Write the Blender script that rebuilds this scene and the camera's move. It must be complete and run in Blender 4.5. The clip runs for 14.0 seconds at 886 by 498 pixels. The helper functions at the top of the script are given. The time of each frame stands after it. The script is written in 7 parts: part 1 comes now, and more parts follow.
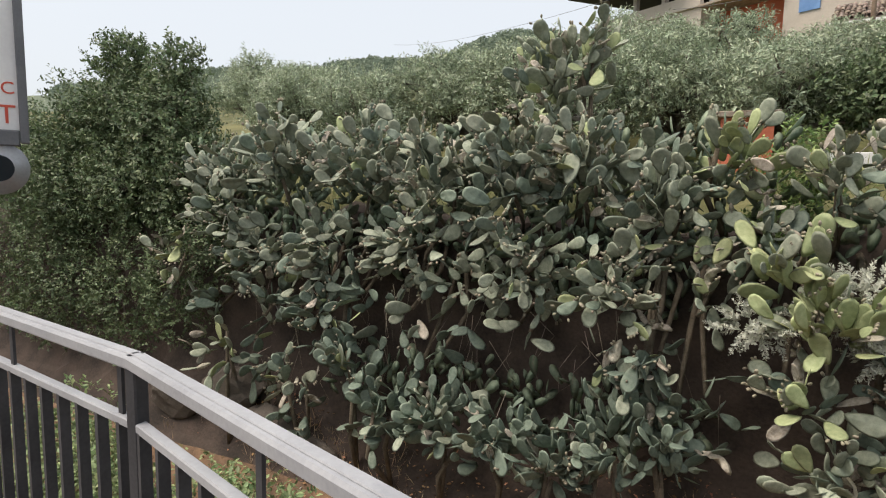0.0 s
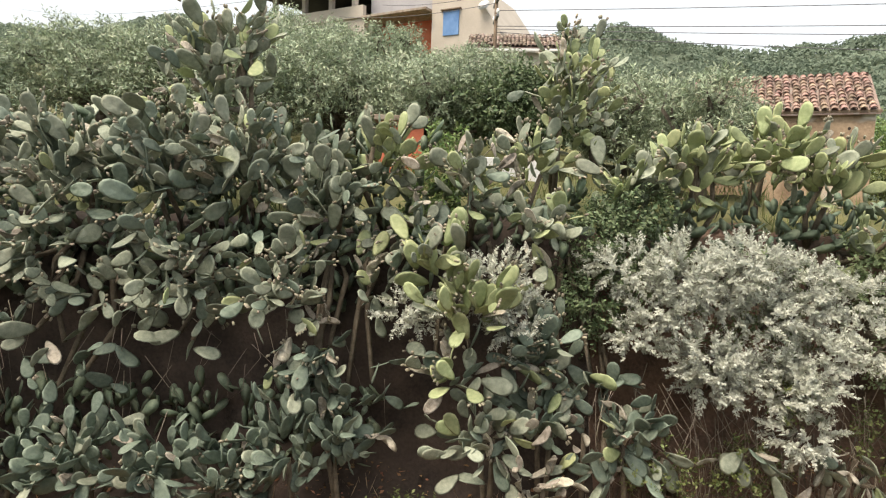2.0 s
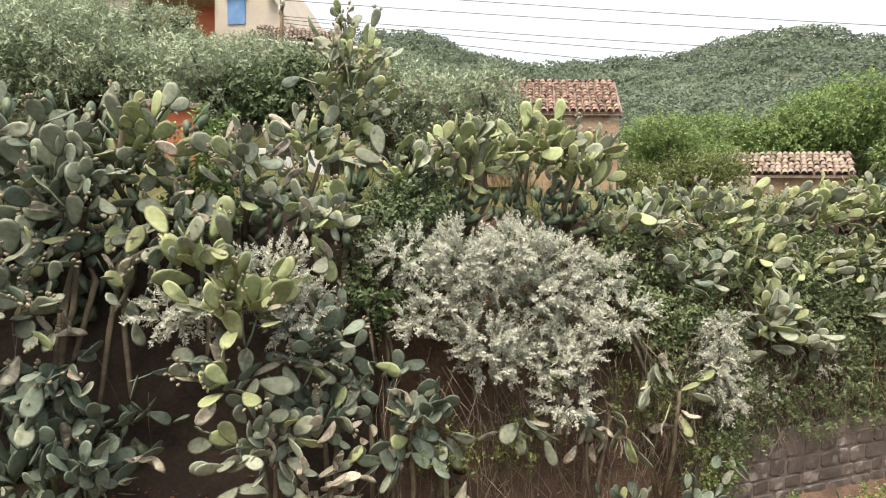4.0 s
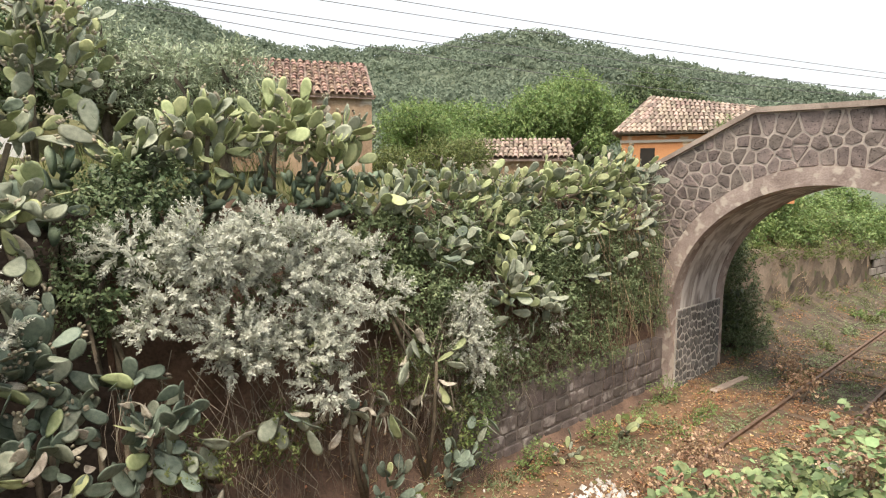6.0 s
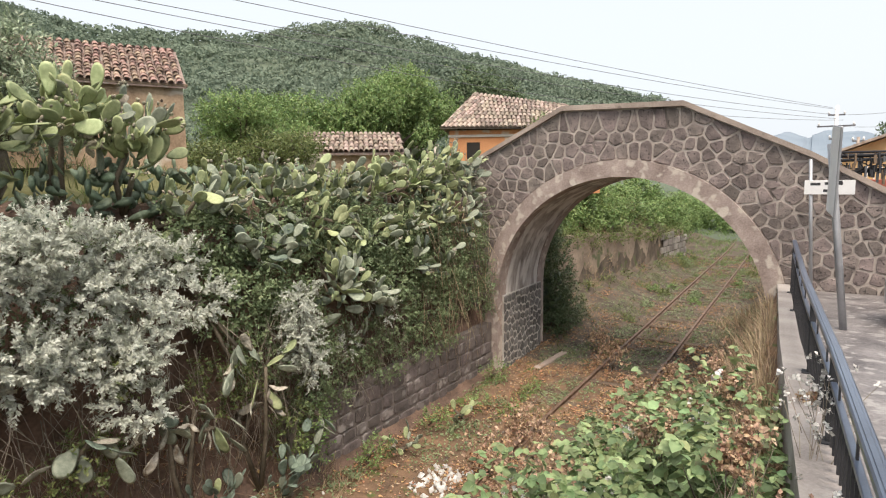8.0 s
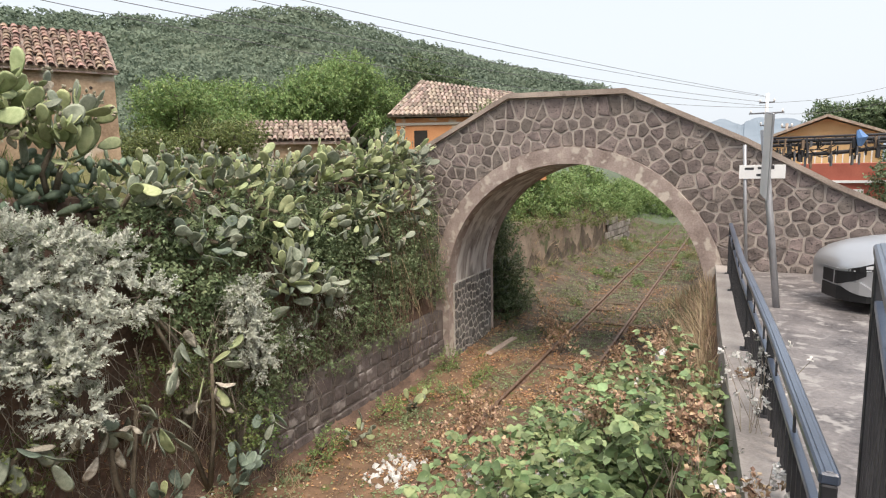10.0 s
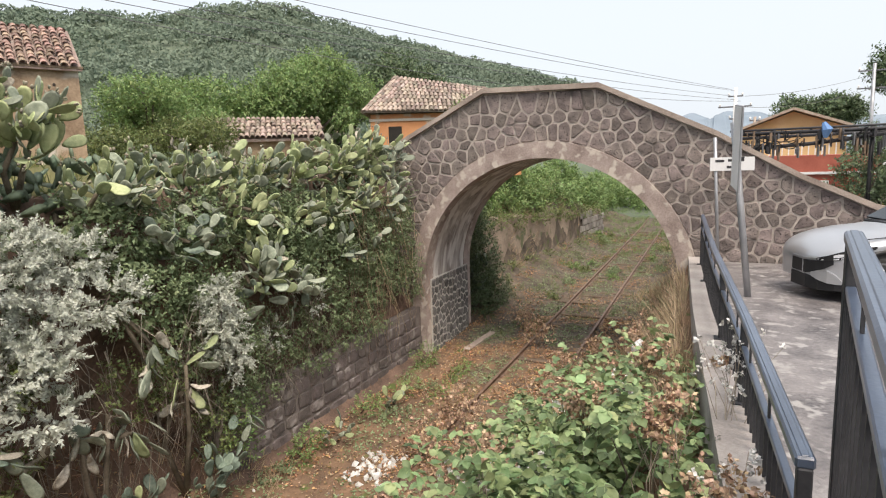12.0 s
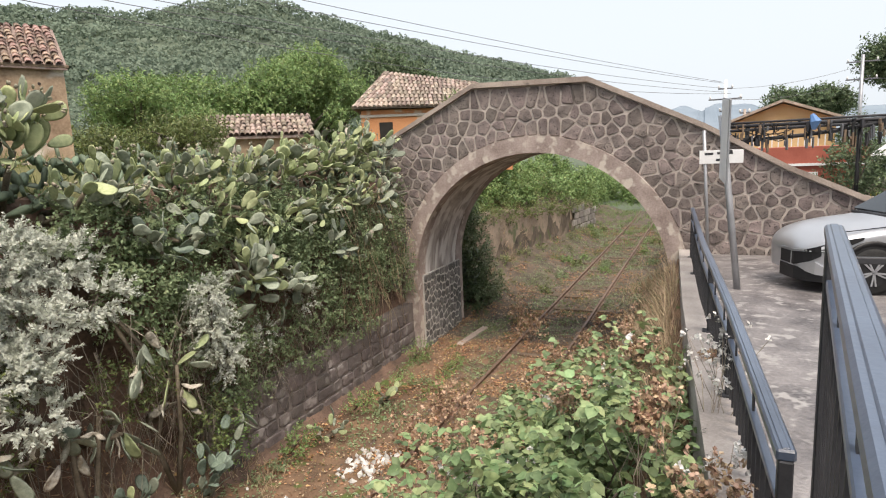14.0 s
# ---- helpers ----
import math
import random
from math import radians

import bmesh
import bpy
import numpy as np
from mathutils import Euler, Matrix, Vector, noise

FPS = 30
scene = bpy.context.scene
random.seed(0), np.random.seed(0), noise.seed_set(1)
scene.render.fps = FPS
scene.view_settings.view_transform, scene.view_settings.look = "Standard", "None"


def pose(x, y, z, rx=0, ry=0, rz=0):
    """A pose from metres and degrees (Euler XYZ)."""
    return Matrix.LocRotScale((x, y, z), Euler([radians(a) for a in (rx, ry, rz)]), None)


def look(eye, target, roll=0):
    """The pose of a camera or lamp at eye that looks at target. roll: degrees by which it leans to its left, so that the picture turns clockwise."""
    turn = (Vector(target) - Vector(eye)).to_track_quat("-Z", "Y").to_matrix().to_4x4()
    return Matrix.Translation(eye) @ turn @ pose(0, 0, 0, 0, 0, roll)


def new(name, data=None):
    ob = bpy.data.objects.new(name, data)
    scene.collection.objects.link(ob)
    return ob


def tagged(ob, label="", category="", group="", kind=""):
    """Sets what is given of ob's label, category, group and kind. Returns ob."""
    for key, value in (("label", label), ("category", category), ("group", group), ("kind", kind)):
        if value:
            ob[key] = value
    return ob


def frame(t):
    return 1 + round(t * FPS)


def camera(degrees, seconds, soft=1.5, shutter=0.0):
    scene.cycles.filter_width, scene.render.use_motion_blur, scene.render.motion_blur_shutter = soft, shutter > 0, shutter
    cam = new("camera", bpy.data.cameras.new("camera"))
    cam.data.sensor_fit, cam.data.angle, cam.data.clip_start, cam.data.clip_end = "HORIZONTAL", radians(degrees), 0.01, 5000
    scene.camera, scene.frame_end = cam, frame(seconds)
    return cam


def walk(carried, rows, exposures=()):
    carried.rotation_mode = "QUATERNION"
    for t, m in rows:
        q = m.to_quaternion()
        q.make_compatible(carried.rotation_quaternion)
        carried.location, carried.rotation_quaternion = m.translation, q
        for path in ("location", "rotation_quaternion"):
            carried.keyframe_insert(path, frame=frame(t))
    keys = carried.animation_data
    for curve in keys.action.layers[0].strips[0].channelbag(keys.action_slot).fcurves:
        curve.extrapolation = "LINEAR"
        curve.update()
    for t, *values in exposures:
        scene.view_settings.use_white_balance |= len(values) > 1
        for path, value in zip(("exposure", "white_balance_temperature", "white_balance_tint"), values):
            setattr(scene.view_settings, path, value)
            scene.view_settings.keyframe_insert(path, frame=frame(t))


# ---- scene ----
cam = camera(73.6, 14.0, soft=1.15)
PATH = [
    (0, (0.062, -3.552, 5.537), (-0.847, -1.785, 5.309), 1.1),
    (0.5, (0.084, -3.462, 5.516), (-0.581, -1.588, 5.304), 1.4),
    (1, (0.14, -3.392, 5.507), (-0.279, -1.448, 5.297), 1.6),
    (1.5, (0.185, -3.325, 5.487), (0.036, -1.341, 5.283), 1.8),
    (2, (0.232, -3.294, 5.482), (0.33, -1.306, 5.282), 2.0),
    (2.5, (0.265, -3.276, 5.47), (0.568, -1.309, 5.275), 1.9),
    (2.7, (0.286, -3.26, 5.463), (0.656, -1.305, 5.268), 1.8),
    (4.8, (0.86, -3.135, 5.253), (1.845, -1.403, 5.078), 0.7),
    (5, (0.889, -3.132, 5.248), (1.956, -1.45, 5.066), 0.5),
    (5.5, (0.931, -3.145, 5.255), (2.157, -1.577, 5.054), 0.3),
    (6, (0.992, -3.139, 5.264), (2.344, -1.68, 5.055), 0.1),
    (6.5, (1.079, -3.165, 5.29), (2.549, -1.825, 5.074), -0.1),
    (7, (1.134, -3.206, 5.299), (2.706, -1.99, 5.079), -0.2),
    (7.5, (1.154, -3.222, 5.303), (2.798, -2.105, 5.08), -0.4),
    (8, (1.16, -3.228, 5.297), (2.85, -2.185, 5.063), -0.6),
    (8.5, (1.179, -3.217, 5.298), (2.897, -2.223, 5.053), -0.7),
    (9, (1.187, -3.214, 5.306), (2.925, -2.259, 5.048), -0.9),
    (11.5, (1.221, -3.185, 5.272), (3.017, -2.352, 4.987), -1.6),
    (12, (1.223, -3.186, 5.278), (3.023, -2.366, 4.989), -1.8),
    (12.5, (1.215, -3.197, 5.281), (3.019, -2.385, 4.988), -1.9),
    (13, (1.221, -3.222, 5.281), (3.026, -2.414, 4.983), -2.1),
    (13.5, (1.227, -3.235, 5.285), (3.033, -2.431, 4.981), -2.3),
    (14, (1.245, -3.228, 5.29), (3.052, -2.428, 4.984), -2.4),
]
walk(cam, [(t, look(eye, target, roll)) for t, eye, target, roll in PATH],
     exposures=[(0, 0.25, 6800, 16), (1.5, 0.5, 7000, 15), (2.5, 0.66, 7100, 15), (5, 0.7, 7100, 15), (7, 0.52, 6900, 16), (9, 0.4, 6700, 16), (14, 0.4, 6700, 16)])
# ---------------------------------------------------------------- light
world = bpy.data.worlds.new("world")
scene.world = world
world.use_nodes = True
wn = world.node_tree.nodes
sky = wn.new("ShaderNodeTexSky")
sky.sky_type, sky.sun_disc = "NISHITA", False
sky.sun_elevation, sky.sun_rotation = radians(62), radians(215)
sky.air_density, sky.dust_density, sky.ozone_density = 1.0, 6.0, 1.0
tint = wn.new("ShaderNodeMix")
tint.data_type = "RGBA"
tint.inputs[0].default_value = 0.72
tint.inputs[7].default_value = (7.75, 8.7, 9.2, 1)
world.node_tree.links.new(sky.outputs[0], tint.inputs[6])
world.node_tree.links.new(tint.outputs[2], wn["Background"].inputs[0])
wn["Background"].inputs[1].default_value = 0.108
sun = new("sun", bpy.data.lights.new("sun", "SUN"))
sun.data.energy, sun.data.angle, sun.data.color = 3.3, radians(38), (1.0, 0.93, 0.80)
sun.matrix_world = look((0, 0, 40), (17, 12, 0))


# ---------------------------------------------------------------- materials
def material(name, low, high, scale=4.0, rough=0.8, bump=0.3, fine=40.0, vary="", spread=0.3, detail=6.0, metal=0.0, speck=None, through_light=0.0, stretch=None):
    """Two-scale mottled surface; vary: 'object' or 'island' shifts the brightness and hue of each piece."""
    m = bpy.data.materials.new(name)
    m.use_nodes = True
    nt, n = m.node_tree, m.node_tree.nodes
    bsdf = n["Principled BSDF"]
    link = nt.links.new
    pos = n.new("ShaderNodeTexCoord").outputs["Object"] if vary == "object" else n.new("ShaderNodeNewGeometry").outputs["Position"]
    if stretch:
        squash = n.new("ShaderNodeVectorMath")
        squash.operation = "MULTIPLY"
        squash.inputs[1].default_value = stretch
        link(pos, squash.inputs[0])
        pos = squash.outputs[0]
    big, small = n.new("ShaderNodeTexNoise"), n.new("ShaderNodeTexNoise")
    big.inputs["Scale"].default_value, small.inputs["Scale"].default_value = scale, fine
    big.inputs["Detail"].default_value, small.inputs["Detail"].default_value = detail, 4
    link(pos, big.inputs["Vector"]), link(pos, small.inputs["Vector"])
    add = n.new("ShaderNodeMath")
    add.operation = "MULTIPLY_ADD"
    link(small.outputs[0], add.inputs[0])
    add.inputs[1].default_value = 0.45
    link(big.outputs[0], add.inputs[2])
    ramp = n.new("ShaderNodeMapRange")
    ramp.inputs[1].default_value, ramp.inputs[2].default_value = 0.48, 0.98
    link(add.outputs[0], ramp.inputs[0])
    mix = n.new("ShaderNodeMix")
    mix.data_type = "RGBA"
    mix.inputs[6].default_value, mix.inputs[7].default_value = (*low, 1), (*high, 1)
    link(ramp.outputs[0], mix.inputs[0])
    colour = mix.outputs[2]
    if speck:
        spots = n.new("ShaderNodeTexNoise")
        spots.inputs["Scale"].default_value = speck[1]
        link(pos, spots.inputs["Vector"])
        cut = n.new("ShaderNodeMapRange")
        cut.inputs[1].default_value, cut.inputs[2].default_value = speck[2], speck[2] + 0.08
        link(spots.outputs[0], cut.inputs[0])
        over = n.new("ShaderNodeMix")
        over.data_type = "RGBA"
        over.inputs[7].default_value = (*speck[0], 1)
        link(cut.outputs[0], over.inputs[0]), link(colour, over.inputs[6])
        colour = over.outputs[2]
    if vary:
        hsv = n.new("ShaderNodeHueSaturation")
        rnd = n.new("ShaderNodeObjectInfo").outputs["Random"] if vary == "object" else n.new("ShaderNodeNewGeometry").outputs["Random Per Island"]
        val, hue, white = n.new("ShaderNodeMapRange"), n.new("ShaderNodeMapRange"), n.new("ShaderNodeTexWhiteNoise")
        white.noise_dimensions = "1D"
        link(rnd, white.inputs["W"])
        val.inputs[3].default_value, val.inputs[4].default_value = 1 - spread, 1 + spread
        hue.inputs[3].default_value, hue.inputs[4].default_value = 0.5 - 0.06 * spread, 0.5 + 0.06 * spread
        link(rnd, val.inputs[0]), link(white.outputs[0], hue.inputs[0])
        link(val.outputs[0], hsv.inputs["Value"]), link(hue.outputs[0], hsv.inputs["Hue"])
        link(colour, hsv.inputs["Color"])
        colour = hsv.outputs[0]
    link(colour, bsdf.inputs["Base Color"])
    bsdf.inputs["Roughness"].default_value, bsdf.inputs["Metallic"].default_value = rough, metal
    bsdf.inputs["Specular IOR Level"].default_value = 0.35
    if bump:
        bp = n.new("ShaderNodeBump")
        bp.inputs["Strength"].default_value, bp.inputs["Distance"].default_value = bump, 0.03
        link(add.outputs[0], bp.inputs["Height"]), link(bp.outputs[0], bsdf.inputs["Normal"])
    if through_light:
        tr, blend = n.new("ShaderNodeBsdfTranslucent"), n.new("ShaderNodeMixShader")
        link(colour, tr.inputs[0])
        blend.inputs[0].default_value = through_light
        link(bsdf.outputs[0], blend.inputs[1]), link(tr.outputs[0], blend.inputs[2])
        link(blend.outputs[0], n["Material Output"].inputs[0])
    return m


M_SOIL = material("red soil", (0.08, 0.054, 0.037), (0.25, 0.155, 0.095), 2.6, 0.95, 0.8, 30, speck=((0.09, 0.12, 0.035), 2.3, 0.60))
# overhung bank earth, its brown darkened to carry the hollow's shade
M_EARTH_SHADED = material("earth darkened for shade", (0.026, 0.022, 0.019), (0.105, 0.078, 0.064), 1.6, 0.95, 0.9, 22)
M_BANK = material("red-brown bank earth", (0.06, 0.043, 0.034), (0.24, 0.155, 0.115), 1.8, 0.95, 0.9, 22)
M_MEADOW = material("meadow soil", (0.05, 0.06, 0.022), (0.17, 0.16, 0.07), 0.7, 0.95, 0.8, 12)
M_BED = material("weedy track bed", (0.045, 0.037, 0.03), (0.165, 0.13, 0.097), 1.9, 0.95, 0.8, 26, speck=((0.085, 0.10, 0.04), 1.7, 0.60))
# hill green matched to the far woods, with haze in the tone
M_HILL_HAZE = material("wooded hill toned for haze", (0.075, 0.10, 0.07), (0.13, 0.16, 0.11), 0.05, 0.95, 0.6, 0.6)
M_ASPHALT = material("wet asphalt", (0.07, 0.064, 0.066), (0.28, 0.26, 0.255), 1.9, 0.42, 0.8, 24, speck=((0.33, 0.315, 0.305), 6, 0.57))
M_BASALT = material("basalt stone", (0.125, 0.105, 0.098), (0.29, 0.24, 0.22), 5, 0.9, 0.8, 45, vary="object", spread=0.3, speck=((0.04, 0.034, 0.032), 26, 0.60))
M_BASALT_DARK = material("dark basalt", (0.085, 0.083, 0.08), (0.22, 0.21, 0.20), 6, 0.9, 0.7, 45, vary="object", spread=0.3)
M_MORTAR = material("grey mortar", (0.315, 0.27, 0.243), (0.55, 0.485, 0.435), 3, 0.95, 0.5, 40, speck=((0.13, 0.11, 0.10), 1.4, 0.6))
M_MORTAR_PALE = material("pale mortar", (0.36, 0.34, 0.31), (0.58, 0.55, 0.51), 3, 0.95, 0.4, 40)
M_CONCRETE = material("weathered concrete", (0.22, 0.175, 0.15), (0.50, 0.42, 0.36), 0.9, 0.92, 0.5, 30, speck=((0.20, 0.165, 0.14), 3.5, 0.66))
M_PLINTH = material("pale concrete", (0.23, 0.205, 0.19), (0.43, 0.395, 0.37), 1.5, 0.9, 0.3, 40)
M_BLOCK = material("wall block", (0.10, 0.085, 0.08), (0.22, 0.185, 0.175), 4, 0.95, 0.7, 40, vary="object", spread=0.25, speck=((0.30, 0.27, 0.255), 3.5, 0.57))
M_BLOCK_PALE = material("pale wall block", (0.19, 0.172, 0.155), (0.37, 0.345, 0.315), 3, 0.95, 0.6, 30, vary="object", spread=0.2)
M_RUST = material("rusted rail", (0.11, 0.07, 0.05), (0.29, 0.195, 0.145), 8, 0.6, 0.4, 60, metal=0.3)
M_SLEEPER = material("old sleeper", (0.07, 0.05, 0.035), (0.19, 0.14, 0.10), 5, 0.95, 0.7, 50)
M_STEEL = material("galvanised steel", (0.30, 0.31, 0.33), (0.46, 0.47, 0.49), 3, 0.45, 0.1, 60, metal=0.5)
M_STEELDARK = material("dark grey steel", (0.12, 0.125, 0.135), (0.18, 0.185, 0.195), 4, 0.5, 0.1, 60, metal=0.3)
M_RAILING = material("blue-grey railing paint", (0.055, 0.074, 0.115), (0.085, 0.115, 0.17), 4, 0.28, 0.05, 60)
M_RAILING.node_tree.nodes["Principled BSDF"].inputs["Specular IOR Level"].default_value = 0.9
M_RAIL_PALE = material("pale grey railing", (0.25, 0.26, 0.28), (0.36, 0.37, 0.39), 4, 0.4, 0.1, 60)
M_BAR = material("dark painted bars", (0.025, 0.026, 0.03), (0.06, 0.06, 0.065), 4, 0.6, 0.1, 60)
M_PAD = material("cactus pad", (0.178, 0.21, 0.156), (0.345, 0.375, 0.288), 6, 0.65, 0.15, 50, vary="object", spread=0.28, speck=((0.26, 0.27, 0.17), 9, 0.73))
# yellow-green joints; the ridge's sunlit tone is put into the colour too
M_PAD_YELLOW_LIT = material("yellow-green cactus pad with sunlit tone", (0.25, 0.305, 0.15), (0.42, 0.46, 0.255), 6, 0.65, 0.15, 50, vary="object", spread=0.24, speck=((0.34, 0.26, 0.12), 9, 0.68))
M_PAD_DRY = material("withered cactus pad", (0.25, 0.225, 0.175), (0.54, 0.50, 0.42), 7, 0.8, 0.4, 40, vary="object", spread=0.35)
# deep green joints; the overhang's shade is also put into this darker colour
M_PAD_GREEN_SHADE = material("deep green cactus pad darkened for shade", (0.105, 0.148, 0.115), (0.22, 0.27, 0.21), 6, 0.6, 0.15, 50, vary="object", spread=0.26, speck=((0.24, 0.25, 0.16), 9, 0.75))
# pad green made darker to stand for shade between the joints
M_PAD_DEEP_SHADE = material("hedge cactus darkened for shade", (0.12, 0.17, 0.12), (0.25, 0.31, 0.21), 5, 0.6, 0.15, 40, vary="island", spread=0.4)
M_TRUNK = material("cactus stem", (0.08, 0.065, 0.045), (0.21, 0.175, 0.13), 6, 0.95, 0.7, 40)
M_FRUIT = material("cactus fruit", (0.18, 0.18, 0.13), (0.37, 0.32, 0.24), 9, 0.6, 0.1, 40, vary="island", spread=0.4)
M_BARK = material("bark", (0.06, 0.05, 0.04), (0.20, 0.17, 0.14), 5, 0.95, 0.8, 30)
M_OLIVE = material("olive leaves", (0.22, 0.28, 0.18), (0.42, 0.48, 0.345), 3, 0.5, 0.0, 30, vary="island", spread=0.5, through_light=0.2)
M_DARKLEAF = material("dark green leaves", (0.07, 0.105, 0.052), (0.175, 0.235, 0.12), 3, 0.5, 0.0, 30, vary="island", spread=0.5, through_light=0.2)
M_GREENLEAF = material("green leaves", (0.125, 0.205, 0.07), (0.295, 0.40, 0.155), 3, 0.5, 0.0, 30, vary="island", spread=0.45, through_light=0.3)
M_BRAMBLE = material("bramble leaves", (0.125, 0.19, 0.08), (0.33, 0.41, 0.205), 2.2, 0.5, 0.0, 30, vary="island", spread=0.55, through_light=0.25)
M_SILVER = material("silver leaves", (0.45, 0.475, 0.40), (0.70, 0.72, 0.645), 3, 0.9, 0.0, 30, vary="island", spread=0.2, through_light=0.2)
M_TWIG = material("dry twigs", (0.16, 0.135, 0.105), (0.40, 0.345, 0.275), 6, 0.95, 0.2, 40, vary="island", spread=0.4)
M_STRAW = material("straw", (0.33, 0.235, 0.145), (0.56, 0.45, 0.315), 4, 0.9, 0.0, 40, vary="island", spread=0.35, through_light=0.2)
M_DEADFLOWER = material("dead flower heads", (0.27, 0.16, 0.095), (0.56, 0.42, 0.30), 5, 0.9, 0.0, 40, vary="island", spread=0.4)
# leaf green paled and greyed: aerial haze painted into the woods
M_FARWOOD_HAZE = material("far wood paled for haze", (0.128, 0.172, 0.128), (0.232, 0.286, 0.21), 0.05, 0.9, 0.0, 0.4, vary="island", spread=0.2, through_light=0.35)
M_TILE = material("clay roof tile", (0.14, 0.08, 0.06), (0.33, 0.225, 0.175), 5, 0.9, 0.4, 40, vary="object", spread=0.45, speck=((0.30, 0.27, 0.23), 11, 0.6))
M_TILES = material("clay roof tiles", (0.20, 0.145, 0.115), (0.42, 0.345, 0.29), 5, 0.9, 0.4, 40, vary="island", spread=0.4, speck=((0.32, 0.29, 0.25), 6, 0.58))
M_PLASTER = material("crumbling ochre plaster", (0.22, 0.15, 0.10), (0.52, 0.39, 0.27), 2.2, 0.95, 0.6, 20, speck=((0.62, 0.57, 0.50), 1.5, 0.6))
M_ORANGE = material("orange plaster", (0.50, 0.21, 0.09), (0.66, 0.33, 0.16), 1.5, 0.9, 0.3, 20, speck=((0.55, 0.42, 0.30), 1.8, 0.62))
M_CREAM = material("cream plaster", (0.42, 0.375, 0.32), (0.54, 0.49, 0.425), 1.0, 0.9, 0.2, 20)
M_RED = material("red plaster", (0.50, 0.13, 0.07), (0.62, 0.20, 0.12), 1.0, 0.9, 0.2, 20)
M_GREYWALL = material("grey render", (0.30, 0.30, 0.32), (0.42, 0.42, 0.44), 1.0, 0.9, 0.2, 20)
M_OCHRE = material("ochre plaster", (0.58, 0.37, 0.17), (0.70, 0.49, 0.27), 1.0, 0.9, 0.2, 20)
M_BLUE = material("blue paint", (0.09, 0.20, 0.42), (0.16, 0.30, 0.54), 3, 0.6, 0.1, 30)
M_GRAVEL = material("ballast stone", (0.12, 0.10, 0.085), (0.30, 0.26, 0.22), 9, 0.95, 0.2, 40, vary="island", spread=0.4)
M_OLIVEGREEN = material("olive-green leaves", (0.10, 0.13, 0.045), (0.22, 0.26, 0.10), 3, 0.5, 0.0, 30, vary="island", spread=0.45, through_light=0.25)
M_CREEPER = material("creeper leaves", (0.145, 0.20, 0.10), (0.29, 0.36, 0.195), 3, 0.6, 0.0, 30, vary="island", spread=0.35, through_light=0.25)
M_LITTER = material("fallen leaves", (0.22, 0.11, 0.05), (0.48, 0.29, 0.16), 4, 0.9, 0.0, 30, vary="island", spread=0.45)
M_ROCK = material("dull rock", (0.07, 0.06, 0.05), (0.16, 0.138, 0.118), 3, 0.95, 0.8, 25)
# distance haze is put into this blue-grey mountain colour
M_MOUNTAIN_HAZE = material("far mountains blued for haze", (0.17, 0.215, 0.26), (0.24, 0.29, 0.335), 0.004, 0.95, 0.0, 0.02)
M_BRICKRED = material("dull red render", (0.30, 0.085, 0.06), (0.42, 0.13, 0.09), 1.5, 0.9, 0.2, 20)
M_OLDWALL = material("stained old wall", (0.15, 0.115, 0.085), (0.37, 0.295, 0.23), 1.1, 0.95, 0.8, 12, speck=((0.12, 0.13, 0.07), 1.6, 0.58))
M_RING = material("peeling arch render", (0.23, 0.178, 0.158), (0.48, 0.395, 0.355), 2.2, 0.92, 0.6, 25, speck=((0.54, 0.48, 0.42), 3.4, 0.54))
M_VAULT = material("streaked vault render", (0.20, 0.17, 0.155), (0.62, 0.575, 0.54), 2.2, 0.92, 0.5, 14, stretch=(1.0, 1.0, 0.22), speck=((0.68, 0.65, 0.62), 2.6, 0.50))
M_WALLBED = material("dirty wall bed", (0.12, 0.10, 0.09), (0.27, 0.235, 0.215), 2.5, 0.95, 0.7, 25)
M_DARK = material("dark interior", (0.02, 0.018, 0.016), (0.04, 0.035, 0.03), 2, 0.9, 0.0)
M_WOOD = material("weathered wood", (0.12, 0.085, 0.06), (0.28, 0.21, 0.15), 5, 0.9, 0.4, 40)
M_CABLE = material("black cable", (0.09, 0.09, 0.095), (0.14, 0.14, 0.15), 3, 0.6, 0.0)
M_SILVERPAINT = material("silver car paint", (0.44, 0.45, 0.47), (0.52, 0.53, 0.55), 1, 0.28, 0.0, 90, metal=0.6)
M_BLACK = material("black plastic", (0.012, 0.012, 0.013), (0.022, 0.022, 0.024), 4, 0.5, 0.05, 60)
M_TYRE = material("tyre rubber", (0.014, 0.014, 0.014), (0.03, 0.03, 0.03), 9, 0.85, 0.2, 60)
M_GLASS = material("dark glass", (0.015, 0.02, 0.025), (0.02, 0.026, 0.03), 1, 0.06, 0.0)
M_WHITE = material("white paint", (0.70, 0.70, 0.70), (0.82, 0.82, 0.81), 3, 0.6, 0.05, 40)
M_LAMP = material("headlamp glass", (0.55, 0.57, 0.6), (0.75, 0.76, 0.78), 4, 0.1, 0.0)
M_PAPER = material("white rubble", (0.42, 0.41, 0.39), (0.70, 0.69, 0.66), 5, 0.9, 0.3, 40, vary="island", spread=0.25)
M_YELLOW = material("yellow flowers", (0.60, 0.40, 0.03), (0.75, 0.55, 0.06), 5, 0.7, 0.0)
M_REDLETTER = material("red lettering", (0.55, 0.08, 0.05), (0.62, 0.11, 0.07), 5, 0.6, 0.0)


